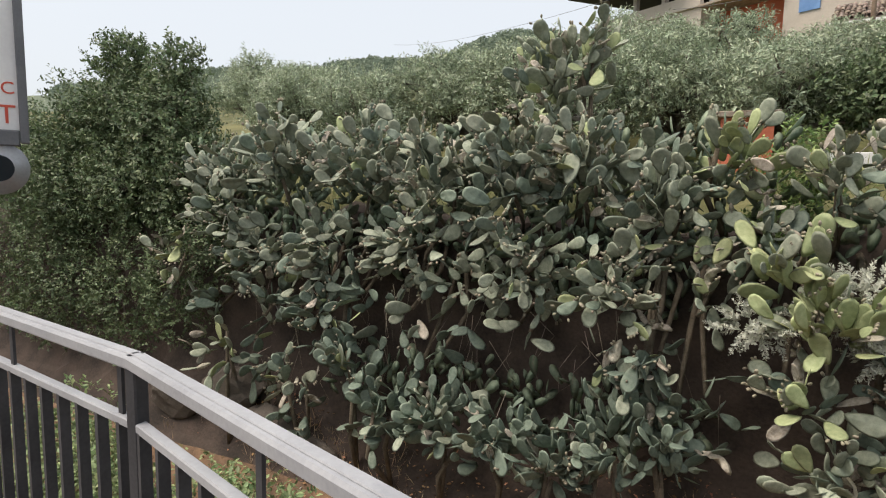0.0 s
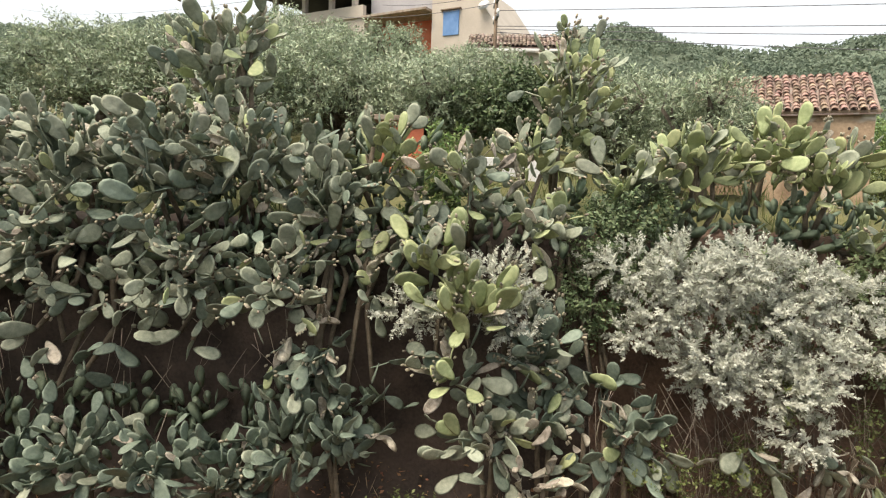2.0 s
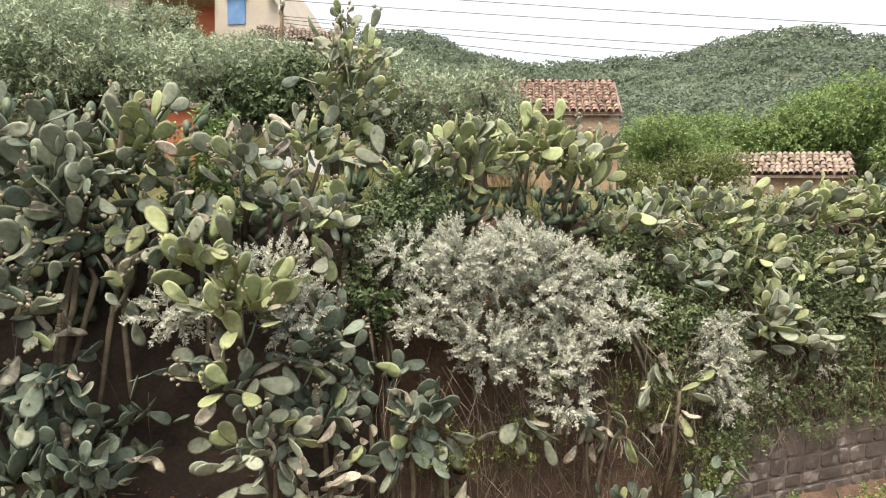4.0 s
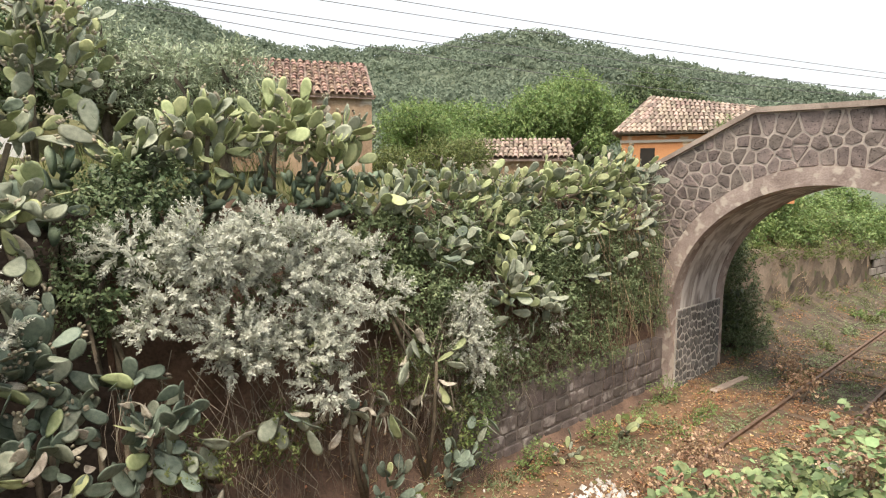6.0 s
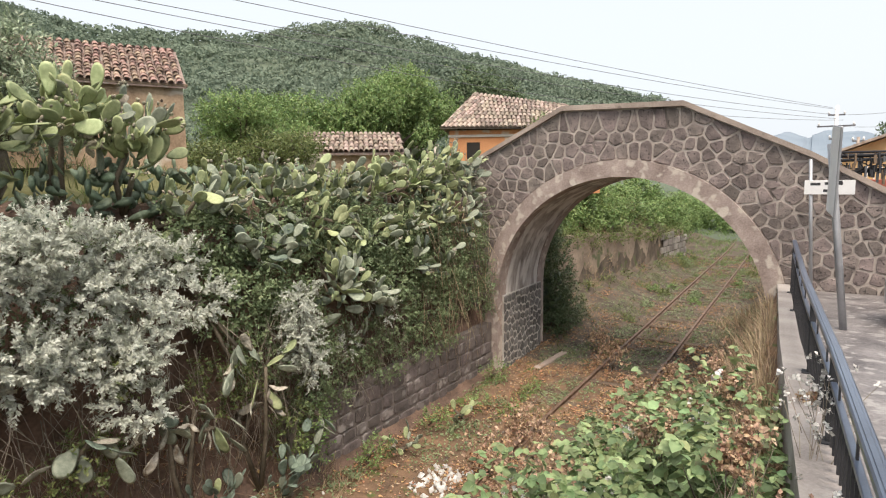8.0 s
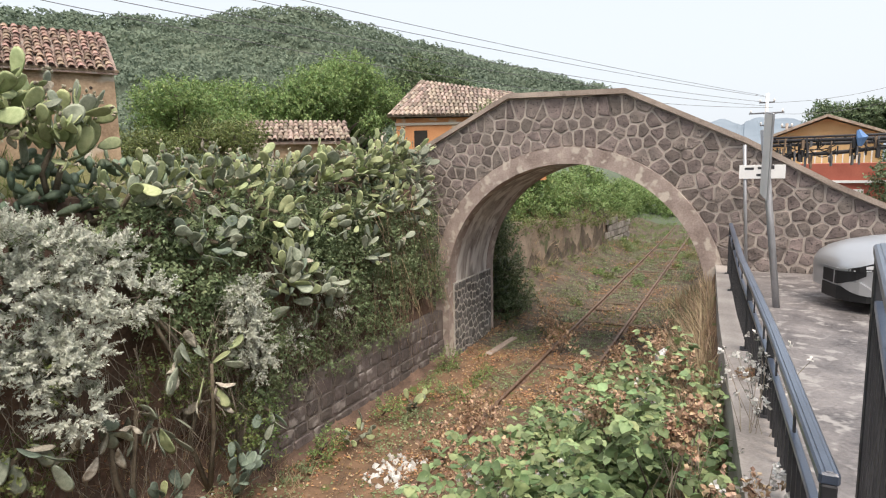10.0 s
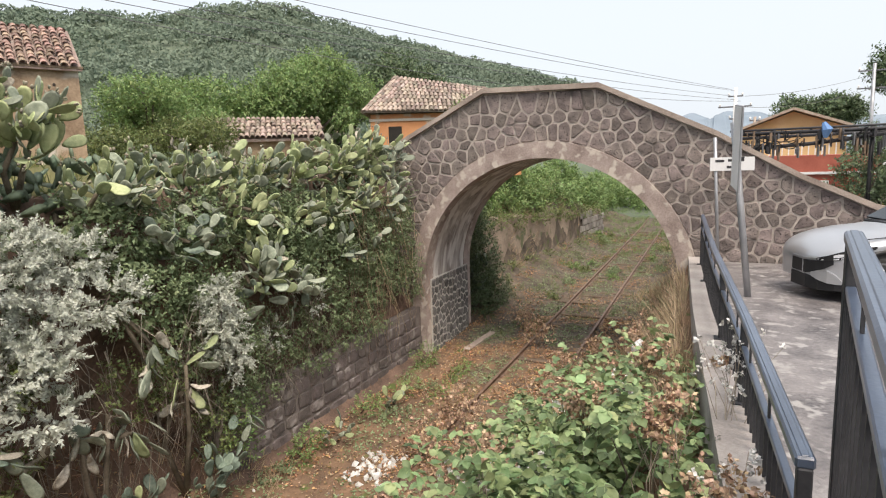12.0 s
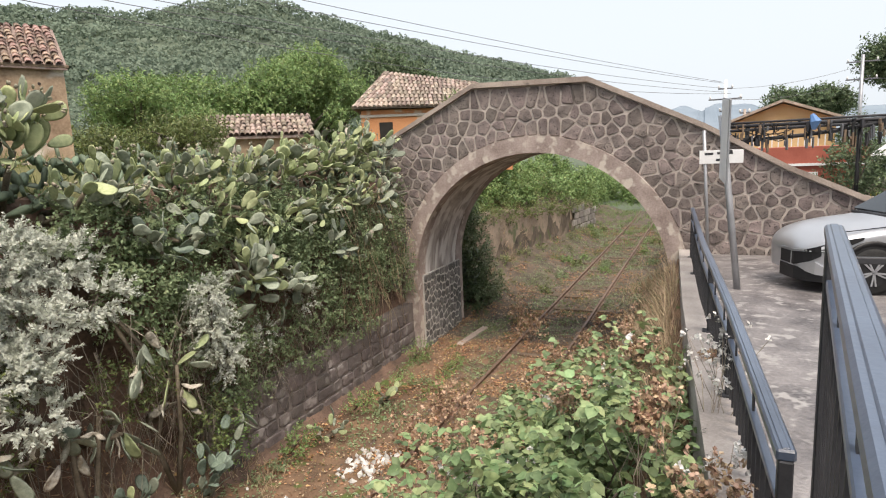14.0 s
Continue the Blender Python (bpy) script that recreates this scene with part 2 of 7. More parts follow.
# ---------------------------------------------------------------- mesh helpers
def mesh_of(name, verts, faces, mat, smooth=False):
    me = bpy.data.meshes.new(name)
    me.from_pydata([tuple(v) for v in verts], [], faces)
    for m in mat if isinstance(mat, (list, tuple)) else [mat]:
        me.materials.append(m)
    if smooth:
        me.polygons.foreach_set("use_smooth", [True] * len(me.polygons))
    me.update()
    return me


def part(name, bm, mat, parent=None, label="", smooth=False):
    """Links a bmesh, or a finished mesh, as one mesh object under a thing or a part."""
    if isinstance(bm, bmesh.types.BMesh):
        me = bpy.data.meshes.new(name)
        bmesh.ops.recalc_face_normals(bm, faces=bm.faces)
        bm.to_mesh(me)
        bm.free()
        me.materials.append(mat)
        if smooth:
            me.polygons.foreach_set("use_smooth", [True] * len(me.polygons))
    else:
        me = bm
    ob = new(name, me)
    if parent is not None:
        ob.parent = parent
    if label:
        tagged(ob, label)
    return ob


def thing(name, label, category, group="", kind="", at=(0, 0, 0)):
    ob = new(name)
    ob.location = at
    ob.empty_display_size = 0.1
    return tagged(ob, label, category, group, kind)


def box(bm, lo, hi, bevel=0.0, m=None):
    r = bmesh.ops.create_cube(bm, size=1)["verts"]
    s = [hi[i] - lo[i] for i in range(3)]
    c = [(hi[i] + lo[i]) / 2 for i in range(3)]
    for v in r:
        v.co = Vector([v.co[i] * s[i] + c[i] for i in range(3)])
    if bevel:
        es = list({e for v in r for e in v.link_edges})
        r = bmesh.ops.bevel(bm, geom=es, offset=bevel, segments=1, affect="EDGES")["verts"]
    if m:
        bmesh.ops.transform(bm, matrix=m, verts=[v for v in r if v.is_valid])
    return bm


def boxed(lo, hi, bevel=0.0, m=None):
    return box(bmesh.new(), lo, hi, bevel, m)


def beam(bm, a, b, w, h, up=(0, 0, 1), bevel=0.0):
    """A bar of section w x h from a to b."""
    a, b = Vector(a), Vector(b)
    d = (b - a).normalized()
    s = d.cross(Vector(up)).normalized()
    u = s.cross(d)
    m = Matrix((s, d, u)).transposed().to_4x4()
    m.translation = a
    return box(bm, (-w / 2, 0, -h / 2), (w / 2, (b - a).length, h / 2), bevel, m)


def tube_data(points, radii, sides=6):
    """Verts and faces of a tapered tube along points."""
    pts = [Vector(p) for p in points]
    verts, faces = [], []
    for i, p in enumerate(pts):
        d = (pts[min(i + 1, len(pts) - 1)] - pts[max(i - 1, 0)]).normalized()
        s = d.orthogonal().normalized()
        u = d.cross(s)
        for k in range(sides):
            a = 2 * math.pi * k / sides
            verts.append(p + radii[i] * (math.cos(a) * s + math.sin(a) * u))
    for i in range(len(pts) - 1):
        for k in range(sides):
            a, b = i * sides + k, i * sides + (k + 1) % sides
            faces.append((a, b, b + sides, a + sides))
    faces.append(tuple(range(sides))[::-1])
    faces.append(tuple(range((len(pts) - 1) * sides, len(pts) * sides)))
    return verts, faces


def tubes(name, runs, mat, sides=5):
    """One mesh of many tubes: runs of (points, radii)."""
    V, F = [], []
    for pts, rad in runs:
        v, f = tube_data(pts, rad, sides)
        o = len(V)
        V += v
        F += [tuple(i + o for i in q) for q in f]
    return mesh_of(name, V, F, mat, True)


def unit(a):
    return a / np.maximum(np.linalg.norm(a, axis=1, keepdims=True), 1e-6)


def leaf_mesh(name, base, axis, side, length, width, mat, fold=0.15, wide=0.5, broad=False):
    """Many folded leaves: base points, growing directions, side directions; broad leaves get a rounder outline."""
    n = len(base)
    axis = unit(axis)
    side = unit(side - (side * axis).sum(1, keepdims=True) * axis)
    up = np.cross(axis, side)
    L, W = np.reshape(length, (-1, 1)), np.reshape(width, (-1, 1))
    if broad:
        rim = [(0, 0), (0.28, 0.46), (0.66, 0.40), (1.0, 0), (0.66, -0.40), (0.28, -0.46)]
        tri0 = [0, 1, 2, 0, 2, 3, 0, 3, 4, 0, 4, 5]
    else:
        rim = [(0, 0), (wide, 0.5), (1.0, 0), (wide, -0.5)]
        tri0 = [0, 1, 2, 0, 2, 3]
    k, f = len(rim), len(tri0) // 3
    v = np.stack([base + axis * L * a - up * L * (0.12 * a * a if broad else 0) + side * W * s + up * W * fold * 2 * abs(s) for a, s in rim], 1).reshape(-1, 3)
    me = bpy.data.meshes.new(name)
    me.vertices.add(k * n)
    me.vertices.foreach_set("co", v.astype(np.float32).ravel())
    tri = ((np.arange(n) * k)[:, None] + tri0).reshape(-1)
    me.loops.add(len(tri))
    me.loops.foreach_set("vertex_index", tri.astype(np.int32))
    me.polygons.add(f * n)
    me.polygons.foreach_set("loop_start", np.arange(0, len(tri), 3, dtype=np.int32))
    me.polygons.foreach_set("loop_total", np.full(f * n, 3, dtype=np.int32))
    me.materials.append(mat)
    me.update(calc_edges=True)
    return me


def sprigs(name, rng, pos, axis, length, per, leaf, width, mat, spread=0.9, fold=0.15, wide=0.5, broad=False, taper=0.0, trio=False):
    """Leafy twigs: at each pos, along axis, `per` leaves, smaller towards the tip by taper; trio: three leaflets to a leaf."""
    n = len(pos)
    axis = unit(axis)
    k = np.tile((np.arange(per) + 0.5) / per, n)
    P, A = np.repeat(pos, per, 0), np.repeat(axis, per, 0)
    ln = np.repeat(np.broadcast_to(np.reshape(length, (-1,)), (n,)), per)
    out = unit(rng.normal(size=(n * per, 3)))
    out = unit(out - (out * A).sum(1, keepdims=True) * A)
    base = P + A * (k * ln)[:, None]
    size = leaf * rng.uniform(0.6, 1.25, n * per) * (1 - taper * k)
    grow = A * (1 - spread * 0.6) + out * spread
    if trio:
        flat = np.array((0, 0, 1.0)) + rng.normal(size=(n * per, 3)) * 0.45
        grow = unit(grow * np.array((1, 1, 0.35)))
        across = unit(np.cross(flat, grow))
        tip = base + grow * (size * 0.45)[:, None]
        base = np.concatenate([tip, tip, tip])
        turns = np.concatenate([grow, grow * 0.35 + across, grow * 0.35 - across])
        side = np.cross(np.tile(flat, (3, 1)), turns)
        size = np.concatenate([size, size * 0.8, size * 0.8])
        return leaf_mesh(name, base, turns + np.array((0, 0, -0.25)), side, size, size * width, mat, fold, wide, broad)
    return leaf_mesh(name, base, grow, np.cross(A + np.array((0, 0, 0.4)), grow) * 1.1 + rng.normal(size=(n * per, 3)) * 0.55, size, size * width, mat, fold, wide, broad)


def cloud(rng, n, centre, radii, shell=0.6):
    """Points in an uneven ellipsoid, thicker towards its skin, with their outward directions."""
    d = unit(rng.normal(size=(n, 3)))
    lump = 1 + 0.22 * np.sin(3.1 * d[:, 0] + 1.7 + centre[0]) * np.cos(2.7 * d[:, 1] + centre[1]) + 0.16 * np.sin(5.3 * d[:, 2] + 4 * d[:, 0] + centre[0])
    r = (shell + (1 - shell) * rng.random(n)) * lump
    return np.array(centre) + d * np.array(radii) * r[:, None], d


RNG = np.random.default_rng(7)
# ---------------------------------------------------------------- ground
BRIDGE0, BRIDGE1 = 15.6, 18.85


def step(a, b, v):
    t = np.clip((v - a) / (b - a), 0, 1)
    return t * t * (3 - 2 * t)


def past_wall(x):
    """Face of the old wall past the bridge, closing in on the track."""
    return np.interp(x, [21.5, 41.0], [5.3, 3.35])


def height(x, y):
    """Ground height: trench of the line, bank, road terrace, hills."""
    x, y = np.asarray(x, float), np.asarray(y, float)
    r, az = np.hypot(x, y + 3), np.degrees(np.arctan2(y + 3, x))
    west = np.interp(y, [-2.6, 3.2, 3.9, 4.5, 4.85, 4.97, 5.2, 5.9], [-0.1, -0.08, 0.5, 1.5, 2.2, 4.3, 4.9, 5.2])
    east = np.interp(y, [-2.6, 3.9, 4.2, 4.22, 4.8, 4.95, 5.2, 5.9], [-0.1, -0.05, 0.2, 1.2, 1.9, 4.2, 4.9, 5.2])
    north = west + (east - west) * step(7.0, 8.6, x)
    yy = np.where(y > 1.7, 1.7 + (y - 1.7) * 3.55 / (past_wall(x) - 1.7), y)
    beyond = np.interp(yy, [2.4, 4.2, 5.2, 5.32, 5.45, 7.5], [-0.09, 0.4, 0.75, 1.2, 2.3, 3.8])
    beyond = beyond + (np.interp(y, [3.0, 5.5, 9.0], [-0.09, 0.6, 3.6]) - beyond) * step(37, 43, x)
    north = np.where(x < 17, north, north + (beyond - north) * step(18.9, 20.5, x))
    slope = np.interp(x, [-15, 2, 8, 14], [0.27, 0.25, 0.10, 0.02])
    north = north + slope * np.clip(y - 6, 0, 22)
    south = np.interp(y, [-2.74, -2.45, -1.35], [2.6, 1.9, -0.1])
    south = np.where(x > 19.5, np.interp(y, [-6, -1.3], [2.6, -0.09]), south)
    h = np.where(y > -1, north, np.where(y > -2.74, south, 2.8))
    wob = 0.05 * np.sin(1.7 * x + 2.1 * y) + 0.04 * np.sin(3.9 * x - 2.3 * y + 1) + 0.03 * np.sin(7.1 * x + 5.3 * y)
    h = h + np.where(y > 4.3, 1.6, np.where(y < -2.7, 0.0, 0.35)) * wob
    ridge = np.interp(az, [-180, -30, -6, 1, 8, 11, 14.7, 20, 25, 30, 35.5, 39, 45, 48, 52, 57, 61, 66, 70.5, 76, 90, 113, 127, 150, 180],
                      [0, 0, 2, 3, 10, 20.5, 25, 30.3, 35, 37.6, 41, 43.4, 42.4, 41, 41.3, 40, 38.6, 42.5, 47.5, 48, 38, 35, 26, 15, 0])
    far = np.interp(az, [-180, -40, -12, -6, -2, 2, 10, 60, 180], [20, 50, 66, 78, 95, 90, 50, 20, 20])
    rough = 1 + 0.08 * np.sin(0.043 * x + 1) * np.cos(0.051 * y) + 0.05 * np.sin(0.11 * x + 0.09 * y)
    rise = step(45, 205, r)
    h = h + ridge * rough * rise * (1 - step(260, 700, r)) + far * step(700, 1500, r) * rough
    return h


def lines(spans):
    out = []
    for a, b, d in spans:
        out += list(np.arange(a, b - 1e-6, d))
    return np.array(out + [spans[-1][1]])


GX = np.concatenate([-np.geomspace(3000, 330, 12), -np.geomspace(300, 46, 36), lines([(-42, -14, 2), (-14, 24, 0.4), (24, 60, 0.45)]), np.geomspace(62, 300, 46), np.geomspace(330, 3000, 14)])
GY = np.concatenate([-np.geomspace(3000, 12, 18), lines([(-10, -2.8, 1.2), (-2.74, -1.0, 0.14), (-1.0, 3.6, 0.3), (3.6, 4.8, 0.12), (4.8, 5.3, 0.06), (5.3, 6.2, 0.15), (6.2, 12, 0.6), (12, 60, 2.4)]), np.geomspace(62, 300, 46), np.geomspace(330, 3000, 14)])
gx, gy = np.meshgrid(GX, GY)
gz = height(gx, gy)
NX, NY = len(GX), len(GY)
gverts = np.stack([gx, gy, gz], -1).reshape(-1, 3)
gfaces = [(j * NX + i, j * NX + i + 1, (j + 1) * NX + i + 1, (j + 1) * NX + i) for j in range(NY - 1) for i in range(NX - 1)]
ground = new("ground", mesh_of("ground", gverts, gfaces, [M_SOIL, M_EARTH_SHADED, M_MEADOW, M_HILL_HAZE, M_MOUNTAIN_HAZE, M_BED, M_BANK]))
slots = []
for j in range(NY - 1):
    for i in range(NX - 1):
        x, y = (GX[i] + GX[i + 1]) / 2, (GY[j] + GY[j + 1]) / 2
        # bank: shade-darkened earth up to x = 2.8, plain red-brown earth beyond
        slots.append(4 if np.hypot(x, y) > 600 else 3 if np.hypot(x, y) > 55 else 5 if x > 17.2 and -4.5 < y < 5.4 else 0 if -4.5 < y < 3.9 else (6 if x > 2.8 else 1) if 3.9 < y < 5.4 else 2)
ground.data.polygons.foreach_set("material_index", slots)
tagged(ground, "red-brown soil of a railway cutting between earth banks and hills", "ground", kind="structure")

# road terrace south of the line, sloping down towards the bridge
def terrace(x):
    return float(np.interp(x, [2.0, 10.3, 15.6], [3.5, 3.12, 2.9]))


def edge_y(x):
    """Inner edge of the kerb wall along the cutting."""
    return float(np.interp(x, [-30, 4.3, 9.5, 15.6], [-3.9, -3.62, -3.32, -3.06]))


def kerb_run(name, x0, x1, y_in, y_out, z_in, low, mat):
    bm = bmesh.new()
    rows = []
    for x in np.linspace(x0, x1, 24):
        rows.append([bm.verts.new((x, a, b)) for a, b in ((edge_y(x) + y_in, terrace(x) + low), (edge_y(x) + y_out, terrace(x) + low), (edge_y(x) + y_out, terrace(x) + z_in), (edge_y(x) + y_in, terrace(x) + z_in))])
    for p, q in zip(rows, rows[1:]):
        for k in range(4):
            bm.faces.new((p[k], p[(k + 1) % 4], q[(k + 1) % 4], q[k]))
    bm.faces.new(rows[0]), bm.faces.new(rows[-1][::-1])
    return part(name, bm, mat)


tagged(kerb_run("road", -30, 15.59, -26, 0.0, 0.0, -0.8, M_ASPHALT), "damp grey patchy asphalt road beside the cutting", "road", kind="structure")
tagged(kerb_run("kerb", 3.5, 15.54, 0.002, 0.31, 0.10, -2.4, M_PLINTH), "pale concrete kerb wall along the cutting", "kerb", kind="structure")
bm = boxed((18.9, -40, 2.2), (90, -3.4, 2.86))
tagged(part("road", bm, M_ASPHALT), "grey asphalt road behind the bridge", "road", kind="structure")


# unseen wall, added to block low southern sky and darken the lower bank
tagged(part("sky_block_south", boxed((-26, -16.5, 2.5), (34, -16, 10.5)), M_PLINTH), "plain added wall, unseen, blocking low sky behind the camera", "wall", kind="structure")


# ---------------------------------------------------------------- railway
def rail(y):
    bm = bmesh.new()
    prof = [(-0.065, -0.13), (0.065, -0.13), (0.065, -0.115), (0.012, -0.10), (0.012, -0.035), (0.035, -0.025), (0.035, 0.0), (-0.035, 0.0), (-0.035, -0.025), (-0.012, -0.035), (-0.012, -0.10), (-0.065, -0.115)]
    rows = []
    for x in np.concatenate([np.arange(-40, 40, 8.0), np.arange(40, 140, 4.0)]):
        bend = 0.0016 * max(0, x - 44) ** 2
        rows.append([bm.verts.new((x, y + a + bend, b + 0.04)) for a, b in prof])
    for p, q in zip(rows, rows[1:]):
        for k in range(len(prof)):
            bm.faces.new((p[k], p[(k + 1) % len(prof)], q[(k + 1) % len(prof)], q[k]))
    return bm


track = thing("railway_track", "overgrown single railway track with rusty rails", "railway track", kind="structure")
part("rail", rail(0.0), M_RUST, track, "rusty steel rail")
part("rail", rail(1.5), M_RUST, track, "rusty steel rail")
me = None
for i, x in enumerate(np.arange(-8, 46, 0.62)):
    if me is None:
        bm = boxed((-0.12, -1.25, -0.10), (0.12, 1.25, 0.0), 0.02)
        s = part("sleeper", bm, M_SLEEPER, track, "half-buried weathered sleeper")
        me = s.data
    else:
        s = part("sleeper", me, None, track)
    s.location = (x, 0.75 + 0.0016 * max(0, x - 44) ** 2, -0.075 + 0.025 * math.sin(i * 2.3))
    s.rotation_euler = (0, 0, 0.03 * math.sin(i * 1.7))


# ---------------------------------------------------------------- bridge
ARC_Y, ARC_Z, ARC_R, RING = 0.66, 2.05, 3.26, 0.40
TOP = [(-10.5, 2.95), (-6.57, 3.92), (-4.89, 4.72), (-3.25, 5.68), (-0.72, 6.90), (2.13, 6.98), (4.1, 6.0), (6.2, 5.0)]


def top_z(y):
    return float(np.interp(y, [p[0] for p in TOP], [p[1] for p in TOP]))


bridge = thing("stone_bridge", "humped basalt rubble footbridge with one concrete-ringed arch over the track", "bridge")


def slab_wall(x0, x1, lift=0.0, low=False):
    """Spandrel wall with the arch cut out, between two planes."""
    bm = bmesh.new()
    r = ARC_R + RING * 0.5
    ys = sorted(set([p[0] for p in TOP] + list(np.arange(-10.5, 6.2, 0.25)) + [ARC_Y - r, ARC_Y + r]))
    cols = []
    for y in ys:
        inside = abs(y - ARC_Y) < r - 1e-6
        zb = ARC_Z + math.sqrt(max(0, r * r - (y - ARC_Y) ** 2)) if inside else -0.3
        cols.append((y, zb, top_z(y) + lift))
    for a, b in zip(cols, cols[1:]):
        za, zb = a[1], b[1]
        mid = (a[0] + b[0]) / 2
        if abs(mid - ARC_Y) < r:
            za, zb = max(za, ARC_Z), max(zb, ARC_Z)
        else:
            za = zb = -0.3
        q = [bm.verts.new((x, y, z)) for x in (x0, x1) for y, z in ((a[0], za), (b[0], zb), (b[0], b[2]), (a[0], a[2]))]
        for f in ((0, 1, 2, 3), (7, 6, 5, 4), (0, 4, 5, 1), (2, 6, 7, 3), (1, 5, 6, 2), (3, 7, 4, 0)):
            bm.faces.new([q[i] for i in f])
    bmesh.ops.remove_doubles(bm, verts=bm.verts, dist=1e-4)
    return bm


spandrel = part("spandrel_wall", slab_wall(BRIDGE0 + 0.06, BRIDGE0 + 0.45), M_MORTAR, bridge, "grey mortar bed between dark basalt stones")
part("spandrel_wall", slab_wall(BRIDGE1 - 0.4, BRIDGE1), M_MORTAR, bridge)
part("fill", slab_wall(BRIDGE0 + 0.46, BRIDGE1 - 0.41, -0.8), M_MORTAR, bridge)


def ring_band(x0, x1, r0, r1, y_end=None):
    """Arch band with straight legs down to the ground."""
    bm = bmesh.new()
    prof = [(1.0, -0.2, 0)] + [(math.cos(a), math.sin(a), 1) for a in np.linspace(0, math.pi, 49)] + [(-1.0, -0.2, 0)]
    rows = []
    for c, s, on in prof:
        row = []
        for r, x in ((r0, x0), (r1, x0), (r1, x1), (r0, x1)):
            z = ARC_Z + s * r if on else s
            row.append(bm.verts.new((x, ARC_Y + c * r, z)))
        rows.append(row)
    for p, q in zip(rows, rows[1:]):
        for k in range(4):
            bm.faces.new((p[k], p[(k + 1) % 4], q[(k + 1) % 4], q[k]))
    return bm


part("arch_ring", ring_band(BRIDGE0 - 0.03, BRIDGE0 + 0.5, ARC_R, ARC_R + RING), M_RING, bridge, "stained peeling arch ring")
part("arch_ring", ring_band(BRIDGE1 - 0.5, BRIDGE1 + 0.03, ARC_R, ARC_R + RING), M_RING, bridge)
part("vault", ring_band(BRIDGE0 + 0.5, BRIDGE1 - 0.5, ARC_R + 0.012, ARC_R + 0.3), M_VAULT, bridge, "soot-streaked concrete vault")


def coping(x0, x1):
    bm = bmesh.new()
    rows = []
    for y, z in TOP:
        rows.append([bm.verts.new((x, y, z + d)) for x, d in ((x0, -0.02), (x1, -0.02), (x1, 0.10), (x0, 0.10))])
    for p, q in zip(rows, rows[1:]):
        for k in range(4):
            bm.faces.new((p[k], p[(k + 1) % 4], q[(k + 1) % 4], q[k]))
    bm.faces.new(rows[0]), bm.faces.new(rows[-1][::-1])
    return bm


part("coping", coping(BRIDGE0 - 0.06, BRIDGE0 + 0.5), M_CONCRETE, bridge, "worn concrete coping")
part("coping", coping(BRIDGE1 - 0.45, BRIDGE1 + 0.06), M_CONCRETE, bridge)


def clip(poly, px, py, nx, ny):
    """Keeps the part of poly where (p - P) . N <= 0."""
    out = []
    for (ax, ay), (bx, by) in zip(poly, poly[1:] + poly[:1]):
        da, db = (ax - px) * nx + (ay - py) * ny, (bx - px) * nx + (by - py) * ny
        if da <= 0:
            out.append((ax, ay))
        if da * db < 0:
            t = da / (da - db)
            out.append((ax + t * (bx - ax), ay + t * (by - ay)))
    return out


def cells(rng, lo, hi, cell, joint, keep, cuts):
    """Irregular stone outlines: jittered seeds, each cell cut by its neighbours' bisectors and by extra lines."""
    seeds = []
    for i in range(int((hi[0] - lo[0]) / cell) + 2):
        for j in range(int((hi[1] - lo[1]) / cell) + 2):
            p = (lo[0] + cell * (i + 0.5 * (j % 2) + rng.uniform(-0.34, 0.34)), lo[1] + cell * (j + rng.uniform(-0.34, 0.34)) * 0.92)
            if keep(*p):
                seeds.append(p)
    polys = []
    for a in seeds:
        poly = [(a[0] + cell * 1.5 * c, a[1] + cell * 1.5 * s) for c, s in ((-1, -1), (1, -1), (1, 1), (-1, 1))]
        for b in seeds:
            d = math.hypot(b[0] - a[0], b[1] - a[1])
            if 1e-6 < d < cell * 3:
                n = ((b[0] - a[0]) / d, (b[1] - a[1]) / d)
                poly = clip(poly, a[0] + n[0] * (d / 2 - joint), a[1] + n[1] * (d / 2 - joint), *n)
        for c in cuts(*a):
            poly = clip(poly, *c)
        if len(poly) >= 3:
            area = abs(sum(p[0] * q[1] - q[0] * p[1] for p, q in zip(poly, poly[1:] + poly[:1]))) / 2
            if area > 0.25 * cell * cell * 0.4:
                polys.append(poly)
    return polys


def stone_mesh(poly, place, proud, mat, rng):
    """A stone of that outline: place(u, v, d) gives the point d proud of the wall."""
    poly = [q for a, b in zip(poly, poly[1:] + poly[:1]) for q in ((a[0] * 0.87 + b[0] * 0.13, a[1] * 0.87 + b[1] * 0.13), (a[0] * 0.13 + b[0] * 0.87, a[1] * 0.13 + b[1] * 0.87))] if len(poly) > 4 else poly
    cx, cy = sum(p[0] for p in poly) / len(poly), sum(p[1] for p in poly) / len(poly)
    rings = []
    lift = proud * rng.uniform(0.6, 1.3)
    for k, d in ((1.0, -0.06), (0.985, lift * 0.6), (0.90, lift)):
        rings.append([place(cx + (u - cx) * k, cy + (v - cy) * k, d + (rng.uniform(-0.006, 0.006) if d > 0 else 0)) for u, v in poly])
    n = len(poly)
    verts = [v for r in rings for v in r] + [place(cx, cy, lift * 1.12)]
    faces = [(i * n + k, i * n + (k + 1) % n, (i + 1) * n + (k + 1) % n, (i + 1) * n + k) for i in range(2) for k in range(n)]
    faces += [(2 * n + k, 2 * n + (k + 1) % n, 3 * n) for k in range(n)]
    return mesh_of("stone", verts, faces, mat)


